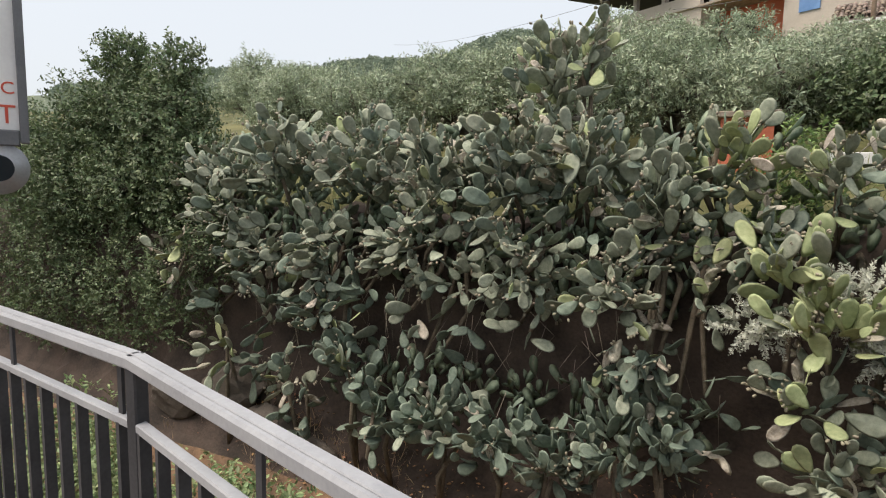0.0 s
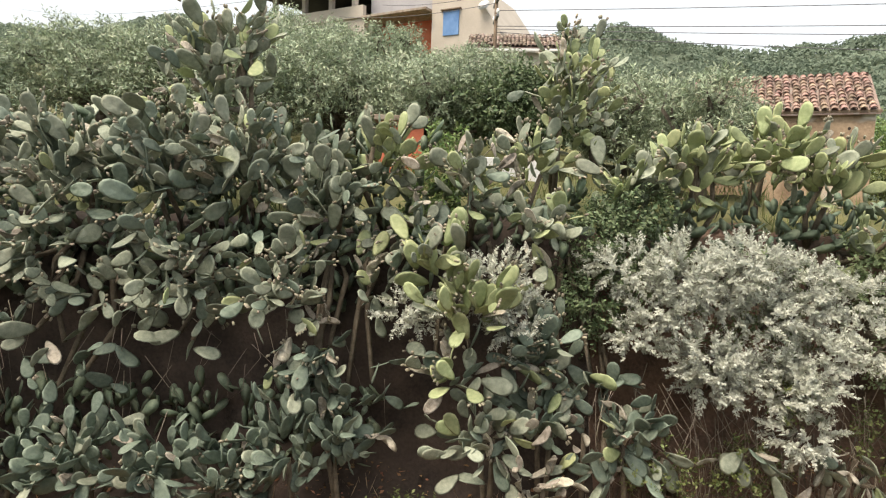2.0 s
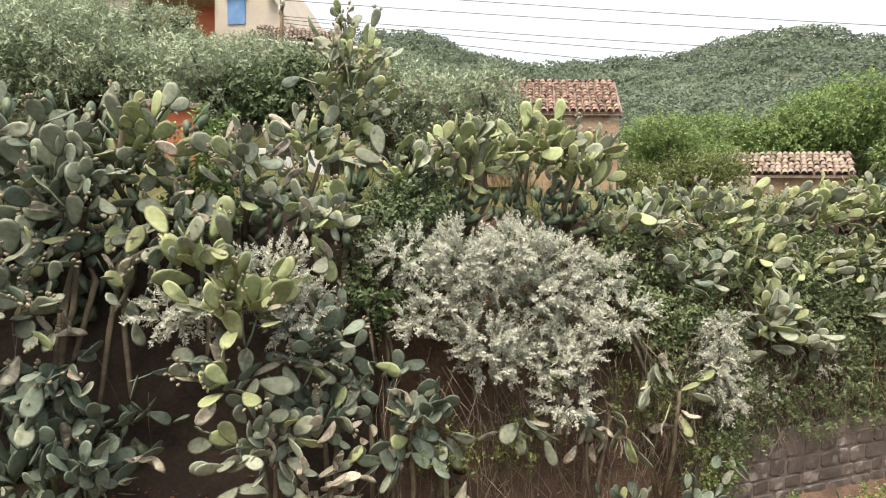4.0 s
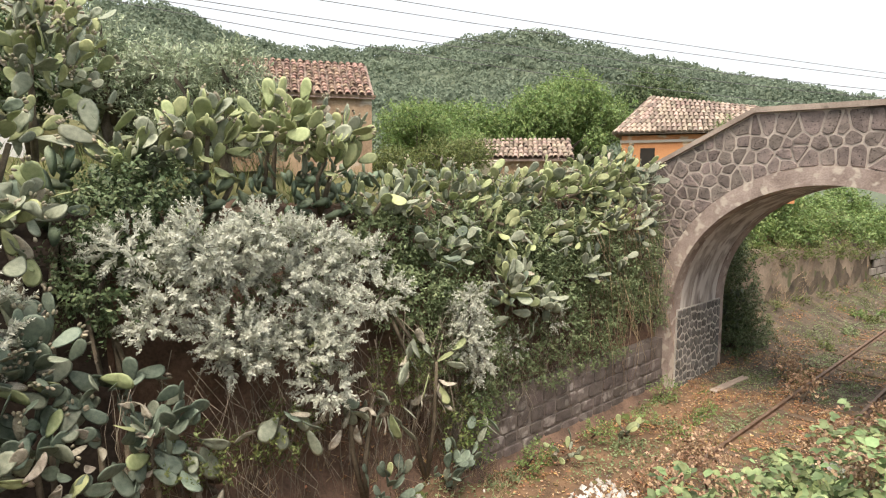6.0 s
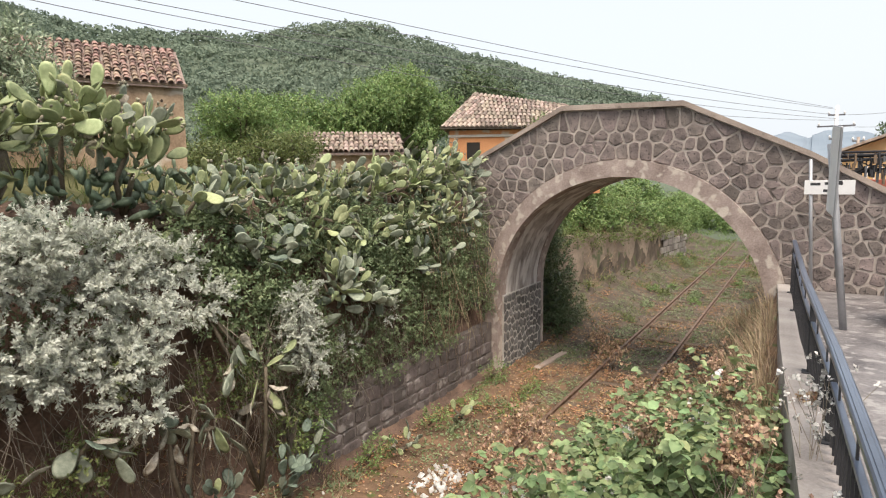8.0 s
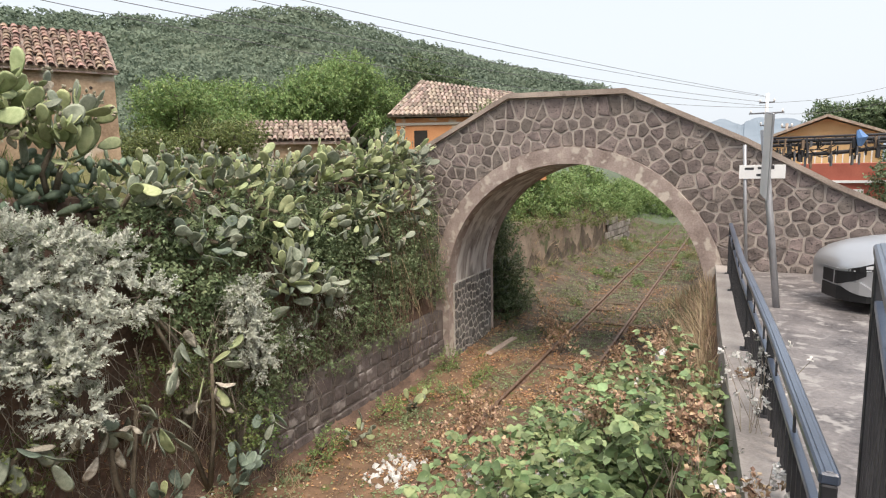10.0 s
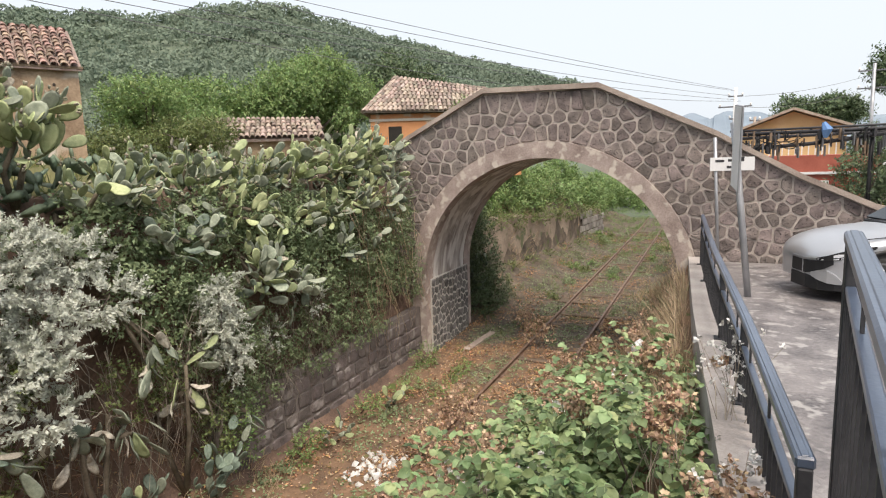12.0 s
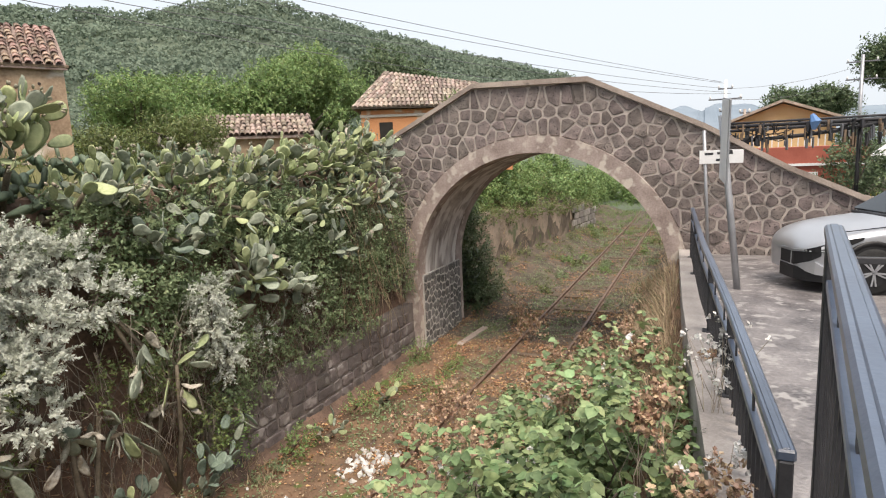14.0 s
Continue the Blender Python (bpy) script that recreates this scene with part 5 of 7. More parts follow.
nose_strip("lower_bumper", M_BLACK, car, [(-1.0, 0.16, 0.36), (0.02, 0.16, 0.36), (0.10, 0.16, 0.34), (0.24, 0.17, 0.30), (0.45, 0.18, 0.27), (0.52, 0.19, 0.25)], 0.02, "black lower bumper")
nose_strip("grille", M_BLACK, car, [(-1.0, 0.38, 0.57), (0.015, 0.38, 0.575), (0.07, 0.42, 0.59), (0.14, 0.48, 0.60), (0.22, 0.55, 0.61)], 0.012, "black mesh front grille")
nose_strip("bumper_wing", M_SILVERPAINT, car, [(0.05, 0.36, 0.41), (0.10, 0.31, 0.45), (0.17, 0.28, 0.46), (0.25, 0.27, 0.40), (0.31, 0.27, 0.32)], 0.03, "pale bumper wing")
nose_strip("nose_bar", M_SILVERPAINT, car, [(-1.0, 0.585, 0.61), (0.02, 0.585, 0.615), (0.10, 0.605, 0.635)], 0.016)
lamp_part = nose_strip("headlight", M_BLACK, car, [(0.08, 0.60, 0.63), (0.16, 0.60, 0.68), (0.28, 0.625, 0.74), (0.42, 0.67, 0.78), (0.58, 0.74, 0.82), (0.70, 0.80, 0.835)], 0.012, "dark slim headlight")
nose_strip("light_strip", M_LAMP, lamp_part, [(0.12, 0.605, 0.62), (0.25, 0.625, 0.64), (0.40, 0.67, 0.685), (0.54, 0.725, 0.737)], 0.018, "bright light strip")
nose_strip("lens", M_LAMP, lamp_part, [(0.22, 0.655, 0.69), (0.27, 0.66, 0.71), (0.32, 0.68, 0.715)], 0.02, "clear lens")
nose_strip("lens", M_LAMP, lamp_part, [(0.38, 0.70, 0.74), (0.43, 0.71, 0.755), (0.48, 0.735, 0.765)], 0.02, "clear lens")


def pane(name, corners, thick, label):
    bm = bmesh.new()
    q = [bm.verts.new(p) for p in corners]
    q2 = [bm.verts.new(v.co - Vector(thick)) for v in q]
    bm.faces.new(q), bm.faces.new(q2[::-1])
    for k in range(len(q)):
        j = (k + 1) % len(q)
        bm.faces.new((q[k], q2[k], q2[j], q[j]))
    return part(name, bm, M_GLASS, car, label)


pane("windscreen", [(0.24, -1.40, 1.075), (1.58, -1.40, 1.075), (1.47, -2.16, 1.535), (0.35, -2.16, 1.535)], (0, -0.02, -0.03), "dark windscreen")
pane("side_window", [(0.035, -1.62, 1.00), (0.03, -2.35, 1.02), (0.29, -2.35, 1.47), (0.24, -2.05, 1.42)], (-0.03, 0, 0.02), "dark side window")
pane("side_window", [(0.03, -2.42, 1.02), (0.02, -3.10, 1.06), (0.29, -3.0, 1.43), (0.29, -2.42, 1.47)], (-0.03, 0, 0.02), "dark side window")
for l0, z0, l1, z1 in ((1.40, 0.30, 1.43, 0.93), (2.38, 0.30, 2.40, 1.0), (3.1, 0.5, 3.2, 1.0)):
    part("door_gap", beam(bmesh.new(), (0.004, -l0, z0), (0.004, -l1, z1), 0.012, 0.012, up=(0, 1, 0)), M_BLACK, car)
part("bonnet_gap", beam(bmesh.new(), (0.115, -0.42, 0.90), (0.125, -1.30, 0.985), 0.010, 0.012), M_BLACK, car)
part("door_handle", boxed((-0.025, -2.28, 0.86), (0.01, -2.08, 0.89), 0.008), M_SILVERPAINT, car)
for x in (-0.01, 1.66):
    part("sill_trim", boxed((x - 0.005, -3.1, 0.18), (x + 0.165, -1.32, 0.32), 0.02), M_BLACK, car)
part("wing_mirror", boxed((-0.17, -1.85, 1.02), (0.03, -1.68, 1.17), 0.04), M_SILVERPAINT, car, "silver wing mirror")
part("wiper", beam(bmesh.new(), (0.35, -1.39, 1.09), (1.0, -1.47, 1.14), 0.02, 0.015), M_BLACK, car)
part("cowl", boxed((0.26, -1.42, 1.02), (1.56, -1.33, 1.065), 0.01), M_BLACK, car)


# ---------------------------------------------------------------- old houses
def roof_plane(parent, origin, u, v, w, rows_n, slope_len, drop, single, seed):
    """Rows of half-round clay tiles; origin: upper left corner, u along the ridge, v downhill (unit, horizontal), drop: fall over slope_len."""
    rng = np.random.default_rng(seed)
    u, v = Vector(u), Vector(v)
    down = (v * slope_len + Vector((0, 0, -drop)))
    L = down.length / rows_n
    d = down.normalized()
    nrm = u.cross(d)
    if nrm.z < 0:
        nrm = -nrm
    pitch = 0.23 if single else 0.18
    cols = int(w / pitch)
    seg = 5
    verts0, faces0 = [], []
    for e, (r, z) in enumerate(((0.076, 0.0), (0.098, 0.03))):
        for k in range(seg + 1):
            a = math.pi * k / seg
            verts0.append((r * math.cos(a), e * L * 1.12, r * math.sin(a) + z * 0.4))
            verts0.append(((r - 0.014) * math.cos(a), e * L * 1.12, (r - 0.014) * math.sin(a) + z * 0.4))
    n = 2 * (seg + 1)
    for k in range(seg):
        a, b = 2 * k, 2 * k + 2
        faces0 += [(a, b, b + n, a + n), (a + 1, a + 1 + n, b + 1 + n, b + 1), (a + n, b + n, b + n + 1, a + n + 1)]
    basis = Matrix((u, d, nrm)).transposed().to_4x4()
    tile = mesh_of("roof_tile", verts0, faces0, M_TILE, False) if single else None
    V, F = [], []
    for i in range(cols):
        for j in range(rows_n):
            p = Vector(origin) + u * (pitch * (i + 0.5) + rng.normal() * 0.012) + d * (L * j) + nrm * (0.045 + rng.normal() * 0.008)
            m = Matrix.Translation(p) @ basis @ pose(0, 0, 0, rng.normal() * 1.5, rng.normal() * 3, rng.normal() * 2.5)
            if single:
                ob = new("roof_tile", tile)
                ob.parent, ob.matrix_basis = parent, m
            else:
                o = len(V)
                V += [tuple(m @ Vector(q)) for q in verts0]
                F += [tuple(o + a for a in q) for q in faces0]
    if not single:
        tagged(part("roof_tiles", mesh_of("roof_tiles", V, F, M_TILES, True), None, parent, "weathered clay tiles"), kind="stuff")
    bm = bmesh.new()
    a = Vector(origin)
    q = [bm.verts.new(p) for p in (a, a + u * w, a + u * w + down, a + down)]
    q2 = [bm.verts.new(p.co - Vector((0, 0, 0.09))) for p in q]
    bm.faces.new(q), bm.faces.new(q2[::-1])
    for k in range(4):
        bm.faces.new((q[k], q2[k], q2[(k + 1) % 4], q[(k + 1) % 4]))
    part("roof_deck", bm, M_TILES, parent)


def frame_at(corner, e):
    """A local frame: x along the facade, y into the house."""
    u = Vector((e[0], e[1], 0)).normalized()
    n = Vector((-u.y, u.x, 0))
    m = Matrix((u, n, Vector((0, 0, 1)))).transposed().to_4x4()
    m.translation = Vector((corner[0], corner[1], 0))
    return m


# ruined house with a gabled tile roof; local x runs along its eave towards the bridge
ruin = thing("ruined_house", "small ruined house with crumbling ochre plaster and clay tile roof", "house", at=(0, 0, 0))
ruin.matrix_basis = Matrix.Translation((0.29, -0.98, 1.63)) @ Matrix.Diagonal((0.69, 0.69, 0.69, 1)) @ frame_at((8.51, 15.07), (4.14, -2.2))
part("wall", boxed((0, 0, 4.8), (4.7, 0.35, 8.12)), M_PLASTER, ruin, "crumbling ochre and white plaster")
part("wall", boxed((4.35, 0.352, 4.8), (4.7, 3.6, 8.12)), M_PLASTER, ruin)
part("wall", boxed((0, 0.352, 4.8), (0.35, 3.6, 8.12)), M_PLASTER, ruin)
part("wall", boxed((0.352, 3.25, 4.8), (4.348, 3.6, 8.12)), M_PLASTER, ruin)
part("eave_board", boxed((-0.1, -0.16, 8.12), (4.82, 0.05, 8.2), 0.01), M_WOOD, ruin, "weathered eave board")
part("window_hole", boxed((3.82, -0.02, 6.95), (4.06, 0.03, 7.19), 0.0), M_DARK, ruin, "small dark square opening")
for x, z, s in ((4.25, 7.45, 0.07), (3.95, 6.75, 0.13), (4.15, 7.0, 0.10), (3.7, 7.35, 0.06), (2.9, 7.6, 0.07), (2.2, 7.1, 0.09), (4.4, 6.9, 0.09), (4.1, 7.7, 0.07)):
    v, f = tube_data([(x, -0.012, z), (x, 0.02, z)], (s * 0.6, s * 0.7), 7)
    part("plaster_hole", mesh_of("plaster_hole", v, f, M_EARTH_SHADED), None, ruin)
for zz, bx in ((7.85, 0.5), (7.6, 1.3), (7.3, 0.6), (7.0, 1.5), (6.8, 2.2), (7.5, 2.4), (7.2, 3.0)):
    part("wall_stone", boxed((bx, -0.025, zz), (bx + 0.28, 0.02, zz + 0.16), 0.03), M_BASALT, ruin)
roof_plane(ruin, (-0.12, 1.85, 9.5), (1, 0, 0), (0, -1, 0), 4.9, 11, 2.0, 1.34, True, 3)
roof_plane(ruin, (-0.12, 1.85, 9.5), (1, 0, 0), (0, 1, 0), 4.9, 5, 2.0, 1.34, False, 4)
for x in (0.02, 4.52):
    bm = bmesh.new()
    q = [bm.verts.new((x + dx, y, z)) for dx in (0, 0.16) for y, z in ((0.05, 8.12), (3.55, 8.12), (1.85, 9.4))]
    bm.faces.new(q[:3]), bm.faces.new(q[3:][::-1])
    for k in range(3):
        bm.faces.new((q[k], q[(k + 1) % 3], q[3 + (k + 1) % 3], q[3 + k]))
    part("gable", bm, M_PLASTER, ruin)

# low lean-to with a tiled roof
shed = thing("tiled_shed", "low stone shed under a clay tile roof", "house")
shed.matrix_basis = frame_at((16.6, 12.2), (2.4, -2.9))
part("wall", boxed((0, 0.3, 4.8), (3.6, 2.6, 6.2)), M_PLASTER, shed)
part("wall_block", boxed((-0.1, -0.4, 5.2), (1.0, 0.2, 6.22), 0.03), M_CREAM, shed, "whitewashed wall stub")
roof_plane(shed, (-0.1, 2.2, 7.08), (1, 0, 0), (0, -1, 0), 3.8, 6, 2.1, 0.80, False, 5)

# orange house with a hipped roof beside the bridge
hip = thing("hipped_house", "orange plastered house with a weathered hipped tile roof", "house")
hip.matrix_basis = frame_at((24.6, 11.3), (3.2, -6.6))
part("wall", boxed((0.4, 0, 4.6), (7.2, 5.4, 7.5)), M_ORANGE, hip, "flaking orange plaster")
part("cornice", boxed((0.34, -0.06, 7.18), (7.26, 5.46, 7.3), 0.01), M_CREAM, hip)
for x in (1.2, 3.2, 5.2):
    part("window", boxed((x, -0.03, 6.0), (x + 0.6, 0.05, 6.95)), M_DARK, hip, "dark window opening")
    part("window_frame", boxed((x - 0.07, -0.045, 5.9), (x + 0.67, -0.035, 6.0)), M_CREAM, hip)


def hip_face(a, b, c, d, seed):
    """Sloping face between eave a-b and ridge d-c, covered with tile rows."""
    rng = np.random.default_rng(seed)
    a, b, c, d = (Vector(p) for p in (a, b, c, d))
    V, F = [], []
    rows_n = 9
    for j in range(rows_n):
        t0, t1 = j / rows_n, (j + 1.15) / rows_n
        w = ((b - a) * (1 - t0) + (c - d) * t0).length
        cols = max(1, int(w / 0.21))
        for i in range(cols):
            s = (i + 0.5) / cols
            p0 = (a.lerp(d, t0)).lerp(b.lerp(c, t0), s)
            p1 = (a.lerp(d, min(1, t1))).lerp(b.lerp(c, min(1, t1)), s)
            dr = (p1 - p0)
            if dr.length < 0.05:
                continue
            n = (b - a).cross(d - a).normalized()
            n = n if n.z > 0 else -n
            sd = dr.normalized().cross(n)
            o = len(V)
            for e, (p, r) in enumerate(((p0, 0.1), (p1, 0.085))):
                for k in range(5):
                    g = math.pi * k / 4
                    V.append(tuple(p + sd * r * math.cos(g) + n * (0.02 + r * math.sin(g) * 0.9 + 0.02 * (1 - e) + rng.normal() * 0.006)))
            F += [(o + k, o + k + 1, o + 6 + k, o + 5 + k) for k in range(4)] + [(o, o + 1, o + 2, o + 3, o + 4)]
    o = len(V)
    V += [tuple(p - Vector((0, 0, 0.03))) for p in (a, b, c, d)]
    F.append((o, o + 1, o + 2, o + 3))
    return mesh_of("roof_face", V, F, M_TILES)


E4 = [(0.1, -0.3, 7.6), (7.5, -0.3, 7.5), (7.5, 5.7, 7.5), (0.1, 5.7, 7.6)]
R2 = [(1.5, 2.7, 9.5), (5.8, 2.7, 8.85)]
for k, (a, b, c, d) in enumerate(((E4[0], E4[1], R2[1], R2[0]), (E4[1], E4[2], R2[1], R2[1]), (E4[2], E4[3], R2[0], R2[1]), (E4[3], E4[0], R2[0], R2[0]))):
    tagged(part("roof_face", hip_face(a, b, c, d, k), None, hip, "pale weathered clay tiles"), kind="stuff")
shrub("creeper", "green creeper hanging on the hipped roof", "shrub", [(26.4, 6.9, 7.5, 0.7, 0.7, 0.5), (26.9, 5.7, 7.4, 0.6, 0.6, 0.5), (24.2, 11.9, 7.3, 0.5, 0.5, 0.5)], M_GREENLEAF, 7, 0.10, 0.6, 0.25, 150, stems=False)

# house on the slope
villa = thing("hillside_house", "cream house with a red recess, loggia and grey upper storey", "house")
villa.matrix_basis = frame_at((-9.3, 29.1), (9.5, -6.1))
# local x: 0 at the far end to 11.3 at the corner nearest the bridge
part("wall", boxed((2.0, 0.0, 8.5), (8.3, 6, 13.1)), M_CREAM, villa, "cream rendered wall")
part("wall", boxed((8.31, 1.2, 8.5), (11.74, 6, 13.0)), M_RED, villa, "red painted wall of the recess")
part("parapet", boxed((2.1, -0.12, 13.11), (8.3, 0.12, 13.65), 0.01), M_CREAM, villa)
part("eave", boxed((8.32, -0.3, 13.01), (11.75, 1.2, 13.11), 0.01), M_TILES, villa, "tiled eave over the recess")
part("upper_storey", boxed((7.6, 1.4, 13.12), (11.74, 6, 15.6)), M_GREYWALL, villa, "grey rendered upper storey")
# solid near-black block painted as the shade inside the open loggia
part("upper_storey", boxed((3.2, 3.2, 13.11), (7.59, 6, 14.85)), M_DARK, villa, "dark block for the loggia's unlit inside")
for x in (2.2, 4.2, 5.9, 7.3):
    part("post", boxed((x, 0.3, 13.11), (x + 0.22, 0.52, 14.8)), M_CREAM, villa)
part("roof", boxed((1.5, -0.7, 14.8), (7.55, 6.4, 14.96), 0.01, pose(0, 0, 0, 3, 0, 0)), M_DARK, villa, "dark flat loggia roof")
bm = bmesh.new()
prof = [(11.76, 8.5), (15.0, 8.5), (15.0, 11.9), (13.2, 14.4), (11.76, 14.4)]
front, back = [bm.verts.new((x, 0.2, z)) for x, z in prof], [bm.verts.new((x, 5.5, z)) for x, z in prof]
bm.faces.new(front), bm.faces.new(back[::-1])
for k in range(5):
    bm.faces.new((front[k], back[k], back[(k + 1) % 5], front[(k + 1) % 5]))
part("gable_wall", bm, M_CREAM, villa, "cream gable wall")
part("window", boxed((12.35, 0.15, 11.95), (13.1, 0.22, 12.95)), M_BLUE, villa, "blue shuttered window")
part("window_hood", boxed((12.25, 0.05, 12.96), (13.2, 0.22, 13.02), 0.01), M_WOOD, villa)
part("window", boxed((9.0, 1.14, 11.4), (10.0, 1.22, 12.6)), M_DARK, villa, "dark doorway")
v, f = tube_data([(14.3, 0.1, 12.9), (14.3, 0.02, 12.95)], (0.06, 0.26), 18)
part("satellite_dish", mesh_of("satellite_dish", v, f, M_WHITE, True), None, villa, "pale satellite dish")

cottage = thing("tiled_cottage", "cream cottage with an orange tile roof on the slope", "house")
cottage.matrix_basis = Matrix.Translation((0, 0, 0.93)) @ frame_at((2.12, 19.6), (4.0, -0.6)) @ Matrix.Diagonal((0.83, 0.83, 0.83, 1))
part("wall", boxed((0, 0, 7), (4.0, 1.9, 11.75)), M_CREAM, cottage)
part("gutter", boxed((-0.2, -0.42, 11.72), (4.25, -0.32, 11.82), 0.01), M_WHITE, cottage, "pale gutter")
roof_plane(cottage, (-0.15, 2.0, 12.95), (1, 0, 0), (0, -1, 0), 4.3, 8, 2.3, 1.05, False, 8)
hut = thing("red_hut", "small red plastered hut glimpsed behind the hedge", "house")
part("wall", boxed((-0.5, 8.3, 5.6), (0.35, 9.0, 6.75)), M_RED, hut)
part("roof", boxed((-0.6, 8.2, 6.76), (0.45, 9.1, 6.86), 0.01), M_TILES, hut)
low = thing("garden_wall", "low white garden wall behind the citrus tree", "wall")
part("wall", boxed((1.1, 8.0, 5.2), (2.6, 8.15, 6.12), 0.01), M_WHITE, low)

# ---------------------------------------------------------------- beyond the bridge, on the road side
yellow = thing("yellow_house", "ochre gabled house behind the bridge", "house")
yellow.matrix_basis = frame_at((36.2, -4.5), (-0.3, -4.6))
bm = bmesh.new()
prof = [(0, 2.5), (4.6, 2.5), (4.6, 6.4), (2.3, 7.25), (0, 6.4)]
front, back = [bm.verts.new((x, 0, z)) for x, z in prof], [bm.verts.new((x, 6, z)) for x, z in prof]
bm.faces.new(front), bm.faces.new(back[::-1])
for k in range(5):
    bm.faces.new((front[k], back[k], back[(k + 1) % 5], front[(k + 1) % 5]))
part("wall", bm, M_OCHRE, yellow, "ochre rendered gable")
for x0, z0, x1, z1 in ((-0.4, 6.35, 2.3, 7.38), (2.3, 7.38, 5.0, 6.35)):
    part("roof", beam(bmesh.new(), (x0, 2.8, z0), (x1, 2.8, z1), 6.6, 0.12, up=(0, 0, 1)), M_TILES, yellow, "brown tile roof")
part("balcony", boxed((0.4, -0.8, 4.9), (4.2, -0.02, 5.0), 0.01), M_CREAM, yellow)
for k in range(14):
    part("baluster", boxed((0.45 + k * 0.28, -0.78, 5.0), (0.5 + k * 0.28, -0.73, 5.7)), M_WHITE, yellow)
red = thing("red_house", "red rendered house behind the pergola", "house")
part("wall", boxed((29, -9.2, 2.6), (33, -4.6, 5.1)), M_BRICKRED, red)
part("cornice", boxed((28.9, -9.3, 4.35), (28.98, -4.6, 4.45)), M_WHITE, red)
part("window", boxed((28.95, -7.4, 3.2), (29.05, -6.9, 4.1)), M_WHITE, red, "white framed window")

pergola = thing("pergola", "rusty pipe pergola hung with tools and cables", "pergola")
for x, y in ((19.6, -4.3), (19.5, -6.83), (23.5, -4.5), (23.2, -7.6), (19.2, -10.5)):
    part("post", mesh_of("post", *tube_data([(x, y, 2.8), (x, y, 5.85)], (0.05, 0.05), 8), M_BLACK, True), None, pergola)
for k, (a, b, r) in enumerate((((19.6, -3.7, 5.78), (19.3, -11, 5.9), 0.05), ((19.5, -3.7, 5.35), (19.4, -7.6, 5.72), 0.05), ((23.5, -4.0, 5.75), (23.2, -11, 5.95), 0.05), ((19.4, -3.6, 5.86), (19.1, -11, 6.0), 0.03), ((19.6, -4.3, 5.8), (23.5, -4.5, 5.85), 0.04), ((19.5, -6.83, 5.85), (23.2, -7.6, 5.9), 0.04), ((19.5, -5.5, 5.84), (23.3, -6.0, 5.9), 0.03), ((21.5, -3.9, 5.85), (21.3, -11, 6.0), 0.03))):
    part("beam", mesh_of("beam", *tube_data([a, tuple((Vector(a) + Vector(b)) / 2 - Vector((0, 0, 0.06))), b], (r, r, r), 8), M_BAR, True), None, pergola, "rusty pipe")
hrng = np.random.default_rng(4)
for k in range(90):
    y = hrng.uniform(-7.6, -3.8)
    z = 5.65 + hrng.uniform(-0.3, 0.2)
    L = hrng.uniform(0.06, 0.34)
    part("hanging_tool", boxed((19.3 - hrng.uniform(0, 0.2), y, z - L), (19.36, y + hrng.uniform(0.012, 0.06), z), 0.005, None), (M_BLACK, M_BAR, M_WOOD, M_STEELDARK)[k % 4], pergola)
for k in range(14):
    y0, z0 = hrng.uniform(-7.2, -4.4), hrng.uniform(5.45, 5.9)
    w, drop = hrng.uniform(0.4, 1.3), hrng.uniform(0.08, 0.4)
    pts = [(19.35 + 0.1 * math.sin(k), y0 + w * t, z0 - drop * 4 * t * (1 - t)) for t in np.linspace(0, 1, 9)]
    part("hanging_cable", mesh_of("hanging_cable", *tube_data(pts, [0.014] * 9, 5), M_BLACK, True), None, pergola, "drooping black cable")
part("tarpaulin", mesh_of("tarpaulin", *tube_data([(19.1, -5.72, 5.98), (19.05, -5.8, 5.8), (19.1, -5.77, 5.6)], (0.05, 0.13, 0.05), 7), M_BLUE), None, pergola, "bundled blue tarpaulin")
shrub("creeper", "dark shrubs in front of the red house", "shrub", [(27.5, -5.2, 3.2, 0.7, 0.6, 0.7), (27.6, -8.3, 4.2, 1.0, 1.1, 1.5), (24.6, -9.6, 4.2, 1.0, 1.0, 1.4), (33.8, -9.6, 5.4, 1.0, 0.9, 1.0)], M_DARKLEAF, 7, 0.11, 0.6, 0.25, 150)
shrub("creeper", "green creeper on the pergola post", "shrub", [(19.8, -7.0, 4.5, 0.4, 0.45, 0.8), (19.9, -7.4, 3.8, 0.5, 0.5, 0.6), (21.5, -7.8, 4.0, 0.9, 0.6, 0.9)], M_DARKLEAF, 7, 0.08, 0.6, 0.2, 260)
parasol = thing("parasol", "large white parasol by the road", "parasol", at=(20.5, -8.8, 2.86))
part("pole", mesh_of("pole", *tube_data([(0, 0, 0), (0, 0, 2.74)], (0.03, 0.03), 8), M_STEEL, True), None, parasol)
part("canopy", mesh_of("canopy", *tube_data([(0, 0, 2.0), (0, 0, 2.45), (0, 0, 2.75)], (1.5, 0.95, 0.05), 10), M_WHITE), None, parasol, "white cloth canopy")
hoard = thing("poster_board", "printed poster board beside the road", "sign", at=(20, -7.25, 2.86))
part("panel", boxed((0, -0.9, 0.75), (0.04, 0.1, 1.32), 0.005), M_CREAM, hoard)
part("picture", boxed((-0.006, -0.8, 0.8), (-0.001, 0.0, 1.05)), M_YELLOW, hoard, "yellow printed patch")
for y in (-0.85, 0.05):
    part("leg", boxed((0.0, y - 0.03, 0), (0.04, y + 0.03, 0.75)), M_WOOD, hoard)


